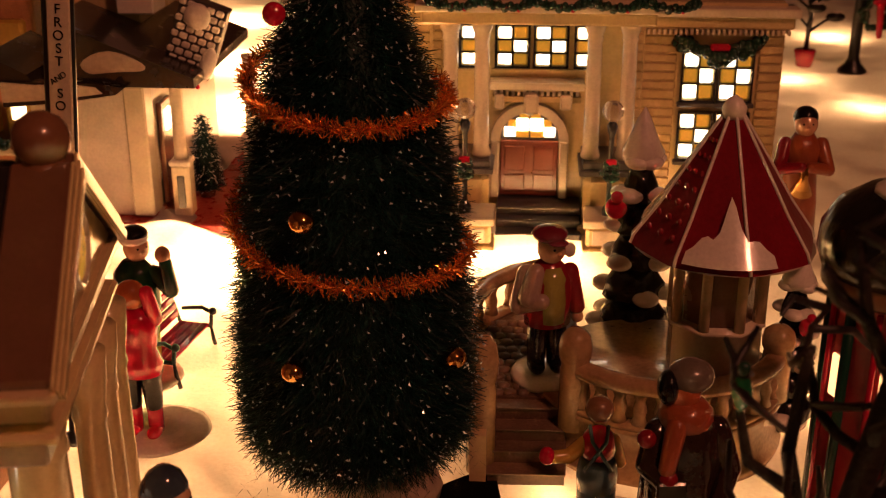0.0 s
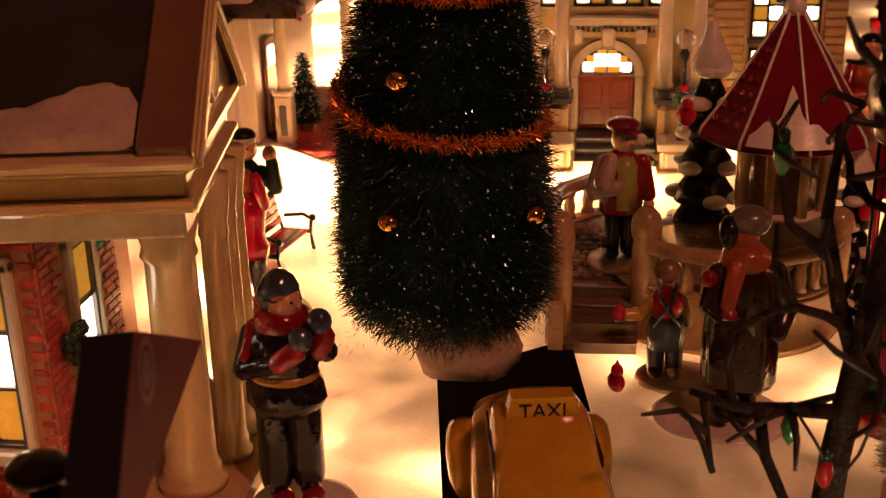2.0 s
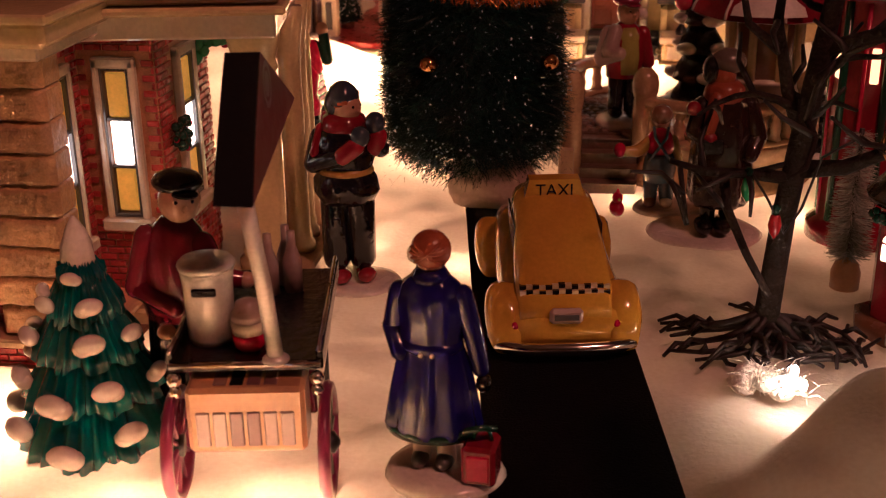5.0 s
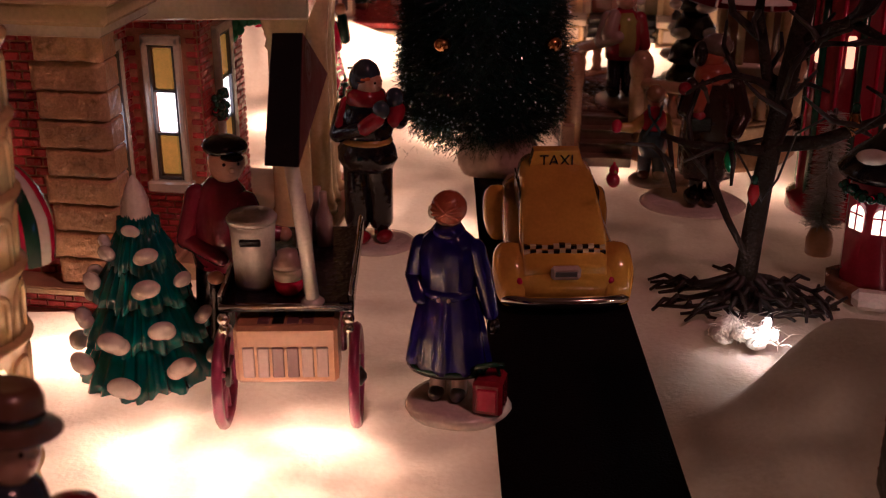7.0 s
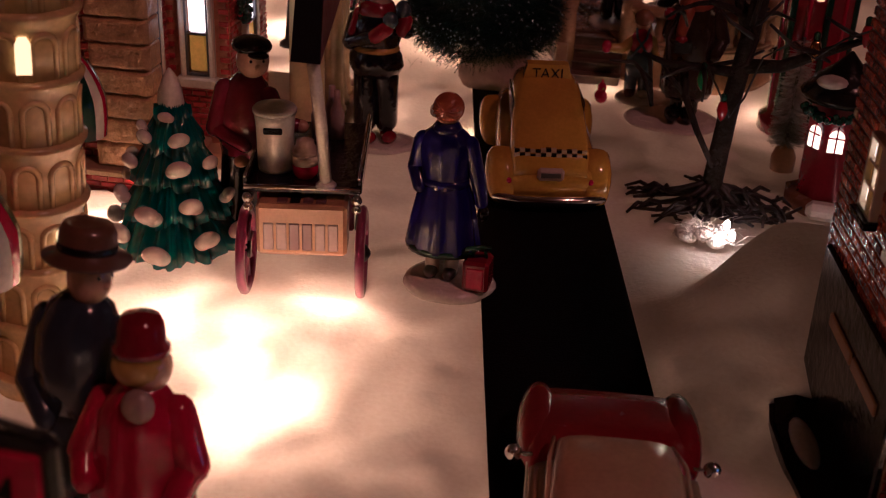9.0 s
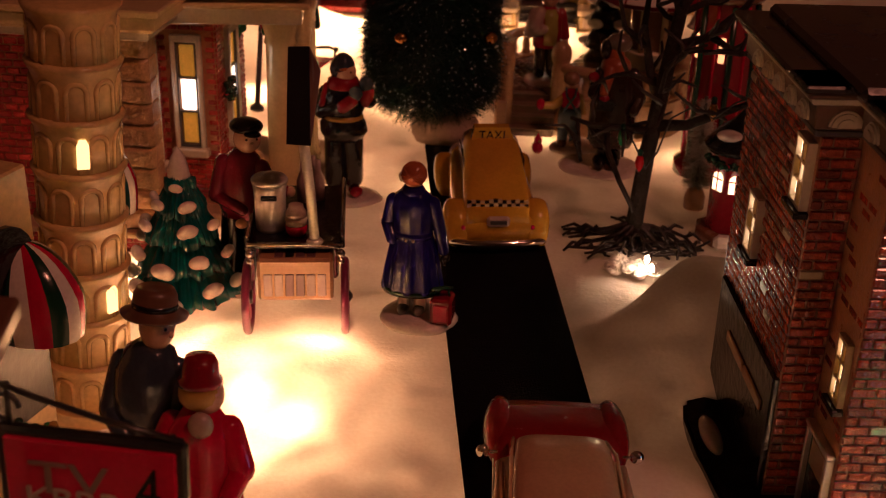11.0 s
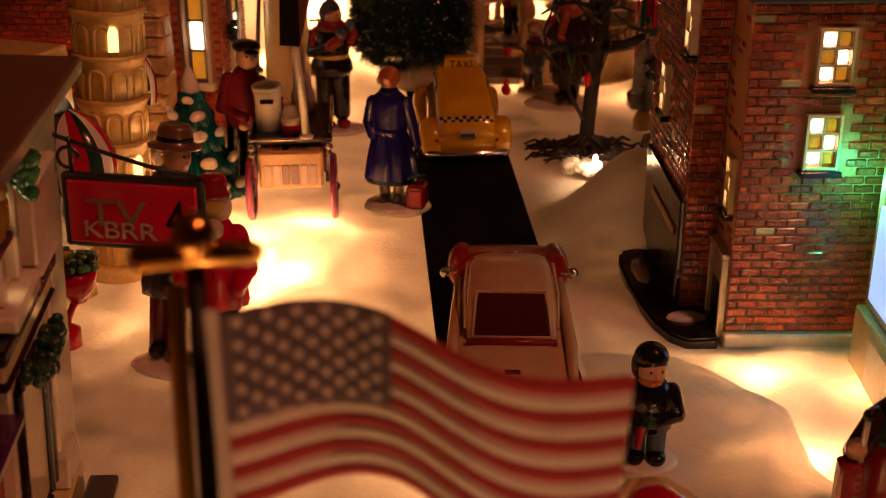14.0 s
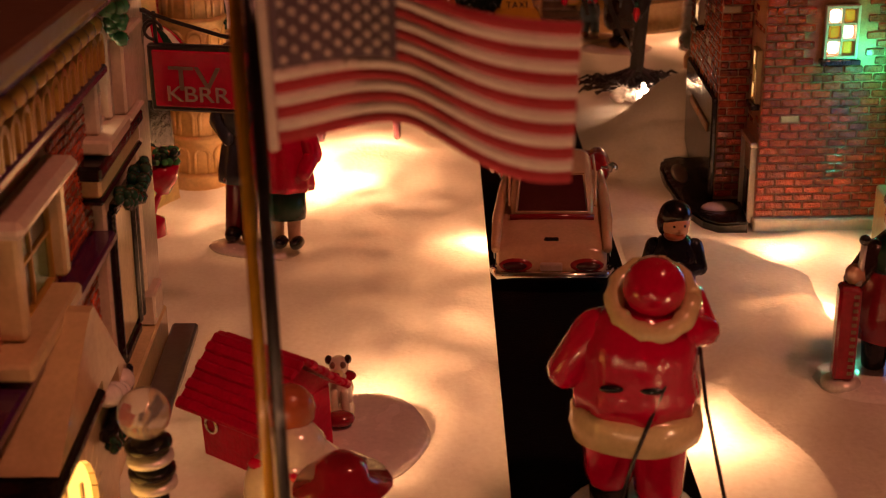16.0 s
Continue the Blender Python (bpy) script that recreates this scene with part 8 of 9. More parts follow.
def milk_can():
    t = thing("metal_can", "silver metal can with slot standing on the cart", "can", pose(0.0070, 0.3945, 0.0536, 0, 0, 10))
    s = Shape()
    s.lathe([(0.0078, 0.0), (0.0082, 0.002), (0.0086, 0.020), (0.0090, 0.024), (0.0093, 0.026), (0.0084, 0.0275)], SILVER, seg=24)
    part("body", s, t)
    s = Shape()
    s.lathe([(0.0098, 0.0270), (0.0100, 0.0285), (0.0090, 0.0298), (0.0035, 0.0305), (0.0030, 0.0318), (0.0008, 0.0320)], SILVER, seg=24)
    part("lid", s, t)
    s = Shape()
    s.box(-0.0042, 0.0042, -0.0094, -0.0078, 0.0192, 0.0222, BLACK, 0.0005)
    part("slot", s, t, "dark slot")
    t = thing("jar", "red and white jar standing on the cart", "jar", pose(0.0222, 0.3895, 0.0536))
    s = Shape()
    s.lathe([(0.0050, 0.0), (0.0058, 0.002), (0.0060, 0.006)], RED, seg=20)
    part("base", s, t, "red glazed base")
    s = Shape()
    s.lathe([(0.0060, 0.006), (0.0061, 0.0105)], IVORY, seg=20)
    part("band", s, t, "white band")
    s = Shape()
    s.lathe([(0.0060, 0.0105), (0.0056, 0.0130), (0.0042, 0.0148), (0.0040, 0.0168), (0.0012, 0.0180)], SLATG, seg=20)
    part("lid", s, t)
    t = thing("bun", "small tan bun on the cart", "bun", pose(-0.0085, 0.3915, 0.0536))
    s = Shape()
    s.ball((0, 0, 0.0026), (0.0034, 0.0034, 0.0027), CRATE)
    part("loaf", s, t)
    t = thing("cart_bottles", "clear and tan bottles at the back of the cart", "bottle", pose(0.020, 0.435, 0.0536))
    for i, (x, y) in enumerate(((-0.004, 0.0), (0.004, 0.004), (0.0, 0.010))):
        s = Shape()
        s.lathe([(0.0036, 0), (0.0038, 0.012), (0.0018, 0.018), (0.0016, 0.024)], SLATG, (x, y, 0), 12)
        part("bottle", s, t)


milk_can()


def cart_umbrella():
    o = Vector((0.0342, 0.380, 0.0536))
    t = thing("cart_umbrella", "tilted black and maroon wedge-shaped umbrella on silver pole", "umbrella", Matrix.Translation(o))
    s = Shape()
    s.tube([(0, 0, 0.001), (-0.0004, -0.0060, 0.030), (-0.0012, -0.0150, 0.0610), (-0.0030, -0.004, 0.0700)], 0.0027, SILVER, 16)
    part("pole", s, t, "silver pole")
    s = Shape()
    s.lathe([(0.0046, 0.0), (0.0046, 0.001), (0.003, 0.0025)], SILVER, seg=16)
    part("pole_foot", s, t, "silver pole foot")
    # corners and tip placed to fit the camera's view, which makes a wedge
    tl, tr, bl, br = (Vector(p) - o for p in ((0.0182, 0.3990, 0.1536), (0.0280, 0.4045, 0.1528), (0.0273, 0.3522, 0.1180), (0.0388, 0.3540, 0.1173)))
    tip = Vector((0.0207, 0.4670, 0.1216)) - o
    back = (tip - (tl + tr + bl + br) / 4).normalized() * 0.0016
    # stiff black valance, bowed a little along its length
    s = Shape()
    vs, n = [], 8
    for k in range(n + 1):
        f = k / n
        bow = back * -0.5 * math.sin(math.pi * f)
        for p, q in ((bl, tl), (br, tr)):
            vs.append(p.lerp(q, f) + bow)
            vs.append(p.lerp(q, f) + bow + back)
    fs = [f for k in range(n) for f in ((4 * k, 4 * k + 2, 4 * k + 6, 4 * k + 4), (4 * k + 1, 4 * k + 5, 4 * k + 7, 4 * k + 3), (4 * k, 4 * k + 4, 4 * k + 5, 4 * k + 1), (4 * k + 2, 4 * k + 3, 4 * k + 7, 4 * k + 6))]
    fs += [(0, 1, 3, 2), (4 * n, 4 * n + 2, 4 * n + 3, 4 * n + 1)]
    s.add(vs, fs, BCLOTH, False)
    part("valance", s, t, "black valance")
    s = Shape()
    g = back * 1.05
    s.add([bl + g, br + g, tr + g, tl + g, tip], [(0, 1, 2, 3), (1, 4, 2), (0, 3, 4), (3, 2, 4), (0, 4, 1)], UMBR, False)
    c = part("canopy", s, t, "dark maroon canopy")
    u = (br - tr).normalized()
    nrm = (tip - tr).cross(u).normalized()
    if nrm.x < 0:
        nrm = -nrm
    v = nrm.cross(u)
    if v.dot(tip - tr) < 0:
        v = -v
    m = tr * 0.66 + tip * 0.18 + br * 0.16 + nrm * 0.0006
    s = Shape()
    n = 24
    ring = [m + u * 0.0088 * math.cos(2 * math.pi * k / n) + v * 0.0072 * math.sin(2 * math.pi * k / n) for k in range(n)]
    inner = [m + (p - m) * 0.72 for p in ring]
    s.add(ring + inner, [(k, (k + 1) % n, n + (k + 1) % n, n + k) for k in range(n)], SLATP, False)
    s.add([m + (p - m) * 0.55 for p in ring], [tuple(range(n))], SLATP, False)
    part("emblem", s, c, "faded oval emblem")


cart_umbrella()


# ---------------------------------------------------------------- bare tree
def bare_tree():
    rng = random.Random(21)
    t = thing("bare_tree", "bare dark brown wire tree with spreading roots and coloured bulbs", "tree", pose(0.2095, 0.520, 0.002))
    trunk = [(0, 0, 0.0), (0.002, 0.001, 0.030), (0.0045, 0.003, 0.060), (0.009, 0.004, 0.095), (0.013, 0.002, 0.130), (0.018, -0.002, 0.170), (0.026, -0.006, 0.215)]
    s = Shape()
    s.tube(trunk, [0.0056, 0.0052, 0.0050, 0.0047, 0.0042, 0.0034, 0.0020], BARK, 14)
    part("trunk", s, t)

    def branch(pts, r0, r1=0.0009, twigs=3):
        b = Shape()
        n = len(pts)
        b.tube(pts, [r0 + (r1 - r0) * i / (n - 1) for i in range(n)], BARK, 8)
        br = part("branch", b, t)
        for _ in range(twigs):
            k = rng.randrange(1, n)
            p = Vector(pts[k])
            d = Vector((rng.uniform(-1, 1), rng.uniform(-1, 1), rng.uniform(-0.4, 1))).normalized()
            L = rng.uniform(0.014, 0.034)
            w = Shape()
            q = p + d * L * 0.5 + Vector((rng.uniform(-1, 1), rng.uniform(-1, 1), rng.uniform(-1, 1))) * 0.004
            w.tube([p, q, p + d * L], [0.0015, 0.0012, 0.0007], TWIG, 6)
            part("twig", w, br)

    branch([(0.006, 0.003, 0.076), (-0.012, -0.002, 0.079), (-0.030, -0.004, 0.080), (-0.044, 0.0, 0.083)], 0.0030, 0.0012, 4)
    branch([(-0.022, -0.004, 0.079), (-0.020, -0.010, 0.066), (-0.012, -0.018, 0.050), (-0.002, -0.026, 0.034)], 0.0022, 0.0014, 1)
    branch([(-0.040, -0.001, 0.082), (-0.038, -0.004, 0.070), (-0.036, -0.008, 0.058)], 0.0012, 0.0008, 1)
    branch([(-0.036, -0.008, 0.058), (-0.040, -0.010, 0.070), (-0.044, -0.012, 0.078)], 0.0012, 0.0008, 0)
    branch([(0.008, 0.003, 0.080), (0.026, -0.002, 0.083), (0.044, -0.010, 0.094), (0.062, -0.016, 0.104)], 0.0042, 0.0016, 5)
    branch([(0.010, 0.003, 0.090), (0.002, 0.008, 0.112), (-0.004, 0.010, 0.140), (-0.002, 0.010, 0.170)], 0.0034, 0.0014, 5)
    branch([(-0.002, 0.009, 0.128), (-0.016, 0.004, 0.140), (-0.022, 0.002, 0.165)], 0.0024, 0.0010, 4)
    branch([(0.013, 0.002, 0.130), (0.032, -0.004, 0.138), (0.052, -0.006, 0.158), (0.066, -0.010, 0.186)], 0.0034, 0.0012, 6)
    branch([(0.034, -0.004, 0.139), (0.050, -0.014, 0.132), (0.068, -0.020, 0.136)], 0.0024, 0.0010, 5)
    branch([(0.018, -0.002, 0.168), (0.006, -0.010, 0.190), (0.000, -0.014, 0.215)], 0.0026, 0.0010, 5)
    branch([(0.022, -0.004, 0.190), (0.040, -0.012, 0.205), (0.052, -0.016, 0.230)], 0.0024, 0.0010, 5)
    # wiry upper branches
    for k in range(11):
        f = rng.uniform(0.45, 0.95)
        m = f * (len(trunk) - 1)
        p = Vector(trunk[int(m)]).lerp(Vector(trunk[min(int(m) + 1, len(trunk) - 1)]), m - int(m))
        d = Vector((rng.uniform(-0.5, 1.1), rng.uniform(-0.7, 0.7), rng.uniform(0.0, 0.9))).normalized()
        pts = [tuple(p)]
        for _ in range(6):
            d = (d + Vector((rng.uniform(-0.7, 0.7), rng.uniform(-0.7, 0.7), rng.uniform(-0.5, 0.6)))).normalized()
            p = p + d * rng.uniform(0.006, 0.011)
            pts.append(tuple(p))
        branch(pts, rng.uniform(0.0016, 0.0026), 0.0008, 3)
    # twisted roots
    for k in range(22):
        a = rng.uniform(-3.4, 0.5) if k < 18 else rng.uniform(0.5, 3)
        L = rng.uniform(0.032, 0.050)
        pts = []
        for j in range(7):
            f = j / 6
            w = 0.75 * math.sin(5.5 * f + k)
            x, y = L * f * math.cos(a + w * 0.5), L * f * math.sin(a + w * 0.5) * 0.85
            gz = ground(0.2095 + x, 0.520 + y) - 0.002
            pts.append((x, y, max(gz, 0) + 0.010 * (1 - f) ** 2 + 0.0035 + 0.003 * math.sin(5 * f + k)))
        s = Shape()
        s.tube(pts, [0.0026, 0.0021, 0.0017, 0.0015, 0.0013, 0.0011, 0.0008], TWIG, 7)
        rt = part("root", s, t)
        for _ in range(2):
            j = rng.randrange(2, 6)
            p = Vector(pts[j])
            d = Vector((math.cos(a + rng.uniform(-1.2, 1.2)), math.sin(a + rng.uniform(-1.2, 1.2)), 0)) * rng.uniform(0.010, 0.018)
            s = Shape()
            s.tube([p, p + d * 0.5 + Vector((0, 0, 0.003)), p + d + Vector((0, 0, -0.001))], [0.0014, 0.0012, 0.0008], TWIG, 6)
            part("rootlet", s, rt)
    for x, y, z, m, nm in ((0.000, -0.006, 0.064, REDB, "red glass bulb"), (-0.012, -0.004, 0.079, GREENB, "blue-green glass bulb"), (0.040, -0.010, 0.101, BRASS, "gold bulb"), (-0.020, 0.002, 0.168, GREENB, "green glass bulb"), (0.062, -0.016, 0.112, REDB, "red glass bulb")):
        s = Shape()
        s.lathe([(0.0004, 0.0), (0.0022, 0.003), (0.0030, 0.0065), (0.0022, 0.010), (0.0016, 0.0112)], m, (x, y, z - 0.012), 14)
        b = part("bulb", s, t, nm)
        s = Shape()
        s.lathe([(0.0018, 0.0112), (0.0018, 0.0145), (0.0008, 0.0155)], DGREEN, (x, y, z - 0.012), 12)
        part("socket", s, b)
    s = Shape()
    s.tube([(-0.012, -0.004, 0.082), (-0.004, -0.007, 0.070), (0.004, -0.0065, 0.055), (0.010, -0.006, 0.066), (0.016, -0.006, 0.088), (0.030, -0.008, 0.098)], 0.0006, TWIG, 5)
    s.tube([(0.030, -0.008, 0.098), (0.040, -0.014, 0.092), (0.052, -0.018, 0.104), (0.064, -0.020, 0.110)], 0.0006, TWIG, 5)
    part("light_wire", s, t, "thin dark wire")


bare_tree()


def tangled_light():
    t = thing("light_cluster", "cotton tuft over glowing clear string bulbs", "lights", pose(0.2105, 0.473, 0.003))
    rng = random.Random(9)
    s = Shape()
    for k in range(16):
        r = rng.uniform(0.003, 0.007)
        s.ball((rng.uniform(-0.014, 0.012), rng.uniform(-0.004, 0.016), rng.uniform(0.001, 0.006)), (r, r, r * 0.7), FLOCK, 10, 6)
    for k in range(90):
        p = Vector((rng.uniform(-0.012, 0.012), rng.uniform(-0.010, 0.014), 0.004))
        d = Vector((rng.gauss(0, 1), rng.gauss(0, 1), abs(rng.gauss(0, 0.8)))).normalized() * rng.uniform(0.006, 0.014)
        s.tube([p, p + d * 0.5 + Vector((0, 0, 0.002)), p + d], 0.00022, FLOCK, 3)
    part("cotton_tuft", s, t)
    for x, y, z in ((0.0030, -0.011, 0.009), (0.0085, -0.012, 0.011), (0.0060, -0.004, 0.013)):
        s = Shape()
        s.ball((x, y, z), (0.0016, 0.0016, 0.0026), BULBM, 12, 8)
        part("bulb", s, t, "glowing clear bulb")


tangled_light()
bulb_lamp(0.2170, 0.4575, 0.019, 0.016, BULB, 0.003)


# ---------------------------------------------------------------- red booth and bottle-brush tree
def red_booth():
    t = thing("red_kiosk", "red painted kiosk with lit arched windows and dark base", "kiosk", pose(0.274, 0.546, 0.001, 0, 0, -8) @ Matrix.Scale(0.78, 4))
    s = Shape()
    s.lathe([(0.030, 0.0), (0.030, 0.008), (0.026, 0.010)], WOODC, seg=8, tf=pose(0, 0, 0, 0, 0, 22.5))
    part("base", s, t, "brown stone base")
    s = Shape()
    s.lathe([(0.0215, 0.010), (0.0215, 0.078), (0.023, 0.080)], DRED, seg=8, tf=pose(0, 0, 0, 0, 0, 22.5))
    part("wall", s, t, "dark red wall")
    for ang, z0, h in ((-90, 0.046, 0.018), (-135, 0.046, 0.018)):
        if h:
            s = Shape()
            a = math.radians(ang)
            tf = pose(0.0198 * math.cos(a), 0.0198 * math.sin(a), z0, 0, 0, ang + 90)
            n = 8
            pts = [(-0.0052, 0.0), (-0.0052, h * 0.6)] + [(-0.0052 * math.cos(math.pi * q / n), h * 0.6 + 0.0052 * math.sin(math.pi * q / n)) for q in range(1, n)] + [(0.0052, h * 0.6), (0.0052, 0.0)]
            s.prism(pts, -0.0010, 0.0010, LIT, "y", tf=tf)
            w = part("window", s, t, "glowing arched window")
            s = Shape()
            s.box(-0.0005, 0.0005, -0.0016, 0.0, 0.0, h, RED, 0.0001, tf=tf)
            s.box(-0.0052, 0.0052, -0.0016, 0.0, h * 0.55, h * 0.55 + 0.0010, RED, 0.0001, tf=tf)
            part("glazing_bar", s, w)
    s = Shape()
    s.lathe([(0.028, 0.079), (0.0295, 0.083), (0.020, 0.094), (0.008, 0.104), (0.001, 0.112)], BLACK, seg=24)
    part("roof", s, t, "glossy black domed roof")
    s = Shape()
    s.ball((-0.008, -0.014, 0.093), (0.012, 0.009, 0.005), SNOWC)
    part("snow_patch", s, t)
    g = Shape()
    garland(g, [(-0.024, -0.012, 0.074), (-0.012, -0.025, 0.069), (0.004, -0.026, 0.072), (0.020, -0.018, 0.076)], 0.004, DGREEN, 50, RED)
    part("garland", g, t, "dark green garland")["kind"] = "stuff"
    s = Shape()
    s.box(-0.012, 0.012, -0.036, -0.022, 0.0, 0.012, SNOWC, 0.004)
    part("snow_drift", s, t)


red_booth()


def bottle_brush():
    rng = random.Random(17)
    t = thing("bottle_brush_tree", "slim frosted bottle-brush tree on wooden base", "tree", pose(0.255, 0.593, 0.001))
    prof = [(0.011, 0.016), (0.0105, 0.030), (0.009, 0.048), (0.006, 0.064), (0.002, 0.078)]
    s = Shape()
    s.tube([(0, 0, 0), (0, 0, 0.080)], 0.0012, TWIG, 8)
    part("stem", s, t)
    s = Shape()
    bristles(s, [(r * 0.5, z) for r, z in prof], 2600, 0.0095, 0.00018, NEEDLE2, rng, 0.1, 0.3)
    b = part("bristles", s, t, "grey-green frosted bristles")
    b["kind"] = "stuff"
    s = Shape()
    s.lathe([(0.007, 0.0), (0.0072, 0.008), (0.0055, 0.013), (0.002, 0.016)], CRATE, seg=18)
    part("base", s, t, "round wooden base")


bottle_brush()


def tall_kiosk():
    t = thing("tall_kiosk", "tall red kiosk with green ribs and glossy black domed cap", "kiosk", pose(0.272, 0.668, 0.001))
    s = Shape()
    s.lathe([(0.027, 0.0), (0.027, 0.008), (0.0215, 0.012), (0.0205, 0.128), (0.023, 0.132)], DRED, seg=32)
    part("shaft", s, t, "dark red shaft")
    for i in range(12):
        s = Shape()
        a = i * math.pi / 6 + 0.1
        x, y = 0.0212 * math.cos(a), 0.0212 * math.sin(a)
        s.tube([(x, y, 0.012), (x, y, 0.128)], 0.0022 if i % 2 else 0.0012, DGREEN if i % 2 else RED, 8)
        part("rib", s, t, "dark green rib" if i % 2 else "red rib")
    s = Shape()
    s.lathe([(0.024, 0.130), (0.0265, 0.133), (0.0265, 0.138), (0.024, 0.140)], WOODC, seg=32)
    part("collar", s, t, "brown collar")
    s = Shape()
    s.lathe([(0.0270, 0.139), (0.0295, 0.146), (0.0290, 0.155), (0.0240, 0.164), (0.014, 0.171), (0.001, 0.174)], BLACK, seg=32)
    part("cap", s, t, "glossy black domed cap")
    s = Shape()
    s.ball((0.004, -0.004, 0.171), (0.017, 0.015, 0.0045), SNOWC)
    part("snow_patch", s, t)
    for a, z in ((-2.75, 0.088), (-1.75, 0.088)):
        s = Shape()
        tf = pose(0.0208 * math.cos(a), 0.0208 * math.sin(a), z, 0, 0, math.degrees(a) + 90)
        s.box(-0.0022, 0.0022, -0.0008, 0.001, 0.0, 0.018, AMBERL, 0.0006, tf=tf)
        part("lit_slot", s, t, "glowing slot")


tall_kiosk()


def flag():
    t = thing("flag", "small striped flag on black and yellow poles", "flag", pose(0.1405, -0.168, -0.006))
    s = Shape()
    s.tube([(-0.0040, 0, 0.0), (-0.0012, 0, 0.110), (0.0018, 0, 0.214)], 0.0015, IRON, 12)
    part("pole", s, t, "black pole")
    s = Shape()
    s.tube([(-0.0088, 0.002, 0.0), (-0.0054, 0.002, 0.110), (-0.0024, 0.002, 0.208)], 0.0014, YELLOW, 12)
    part("halyard_pole", s, t, "yellow pole")
    s = Shape()
    s.ball((0.0020, 0, 0.217), (0.0034, 0.0034, 0.0038), BRASS)
    s.limb((-0.006, 0.0, 0.2135), (0.0105, 0.0, 0.2150), 0.0022, 0.0018, BRASS)
    part("finial", s, t, "gold finial")
    s = Shape()
    s.lathe([(0.012, 0), (0.012, 0.003), (0.004, 0.006)], IRON, seg=20)
    part("foot", s, t)
    W, H, nx = 0.0602, 0.0348, 40

    def surf(u, v, off):
        top = -0.0020 - 0.0015 * smooth01(0.0, 0.4, u) - 0.0085 * smooth01(0.35, 1.0, u) + 0.0008 * math.sin(u * 9)
        bot = -H + 0.0030 * smooth01(0.0, 0.45, u) - 0.0120 * smooth01(0.42, 1.0, u)
        y = 0.005 * math.sin(u * 7.5 - 0.6) + off
        return (0.0058 + u * W - 0.002 * v * u, y, 0.2080 + top + (bot - top) * v)

    s = Shape()
    s.box(0.0034, 0.0056, -0.0034, -0.0024, 0.1715, 0.2070, FLAGW, 0.0004)
    part("hem", s, t, "white hem along the pole")
    for i in range(13):
        s = Shape()
        vs, fs = [], []
        u0 = 0.40 if i < 7 else 0.0
        v0, v1 = i / 13, (i + 1) / 13
        for off in (-0.0004, 0.0004):
            for j in range(nx + 1):
                u = u0 + (1 - u0) * j / nx
                vs += [surf(u, v0, off), surf(u, v1, off)]
        k = 2 * (nx + 1)
        for j in range(nx):
            a = 2 * j
            fs.append((a, a + 1, a + 3, a + 2))
            fs.append((k + a, k + a + 2, k + a + 3, k + a + 1))
            fs.append((a, a + 2, k + a + 2, k + a))
            fs.append((a + 1, k + a + 1, k + a + 3, a + 3))
        s.add(vs, fs, FLAGW if i % 2 else FLAGR)
        part("stripe", s, t, "white stripe" if i % 2 else "red stripe")
    s = Shape()
    vs, fs = [], []
    for off in (-0.0005, 0.0005):
        for j in range(17):
            u = 0.40 * j / 16
            vs += [surf(u, 0, off), surf(u, 7 / 13, off)]
    for j in range(16):
        a = 2 * j
        fs.append((a, a + 1, a + 3, a + 2))
        fs.append((34 + a, 34 + a + 2, 34 + a + 3, 34 + a + 1))
    s.add(vs, fs, FLAGB)
    c = part("canton", s, t, "dark blue canton")
    s = Shape()
    for r in range(9):
        for q in range(6 if r % 2 == 0 else 5):
            u = 0.40 * (q + (0.55 if r % 2 == 0 else 1.05)) / 6.1
            x, y, z = surf(u, (r + 0.75) / 9.6 * 7 / 13, -0.0008)
            n = 10
            pts = [(x + (0.0011 if k % 2 == 0 else 0.00045) * math.sin(2 * math.pi * k / n), z + (0.0011 if k % 2 == 0 else 0.00045) * math.cos(2 * math.pi * k / n)) for k in range(n)]
            s.prism(pts, y - 0.0002, y + 0.0002, FLAGW, "y")
    st = part("star_field", s, c, "white stars")
    st["kind"] = "stuff"


flag()


# ---------------------------------------------------------------- dog house, dog and small things near the station
def dog_house():
    t = thing("dog_house", "red wooden kennel with ribbed red roof", "kennel", pose(0.0835, -0.024, 0.002, 0, 0, 63))
    s = Shape()
    s.box(-0.0165, 0.0165, -0.018, 0.018, 0.0, 0.026, PAINTR, 0.001)
    s.prism([(-0.0165, 0.026), (0.0165, 0.026), (0.0, 0.040)], -0.018, 0.018, PAINTR, "y")
    part("walls", s, t)
    for g in (-1, 1):
        for k in range(8):
            s = Shape()
            tf = pose(0, 0, 0.043, 0, g * 42, 0)
            a, b = 0.0038 * k, 0.0038 * (k + 1) + 0.0007
            if g < 0:
                a, b = -b, -a
            s.box(a, b, -0.0225, 0.0225, -0.0010, 0.0012 + 0.0008 * (k % 2), PAINTR, 0.0009, tf=tf)
            part("roof_board", s, t)
    s = Shape()
    s.tube([(-0.0180, 0.010 + 0.0030 * math.cos(a), 0.016 + 0.0030 * math.sin(a)) for a in [k * 0.5 for k in range(14)]], 0.0007, CHROME, 6)
    part("ring", s, t, "silver ring")


dog_house()


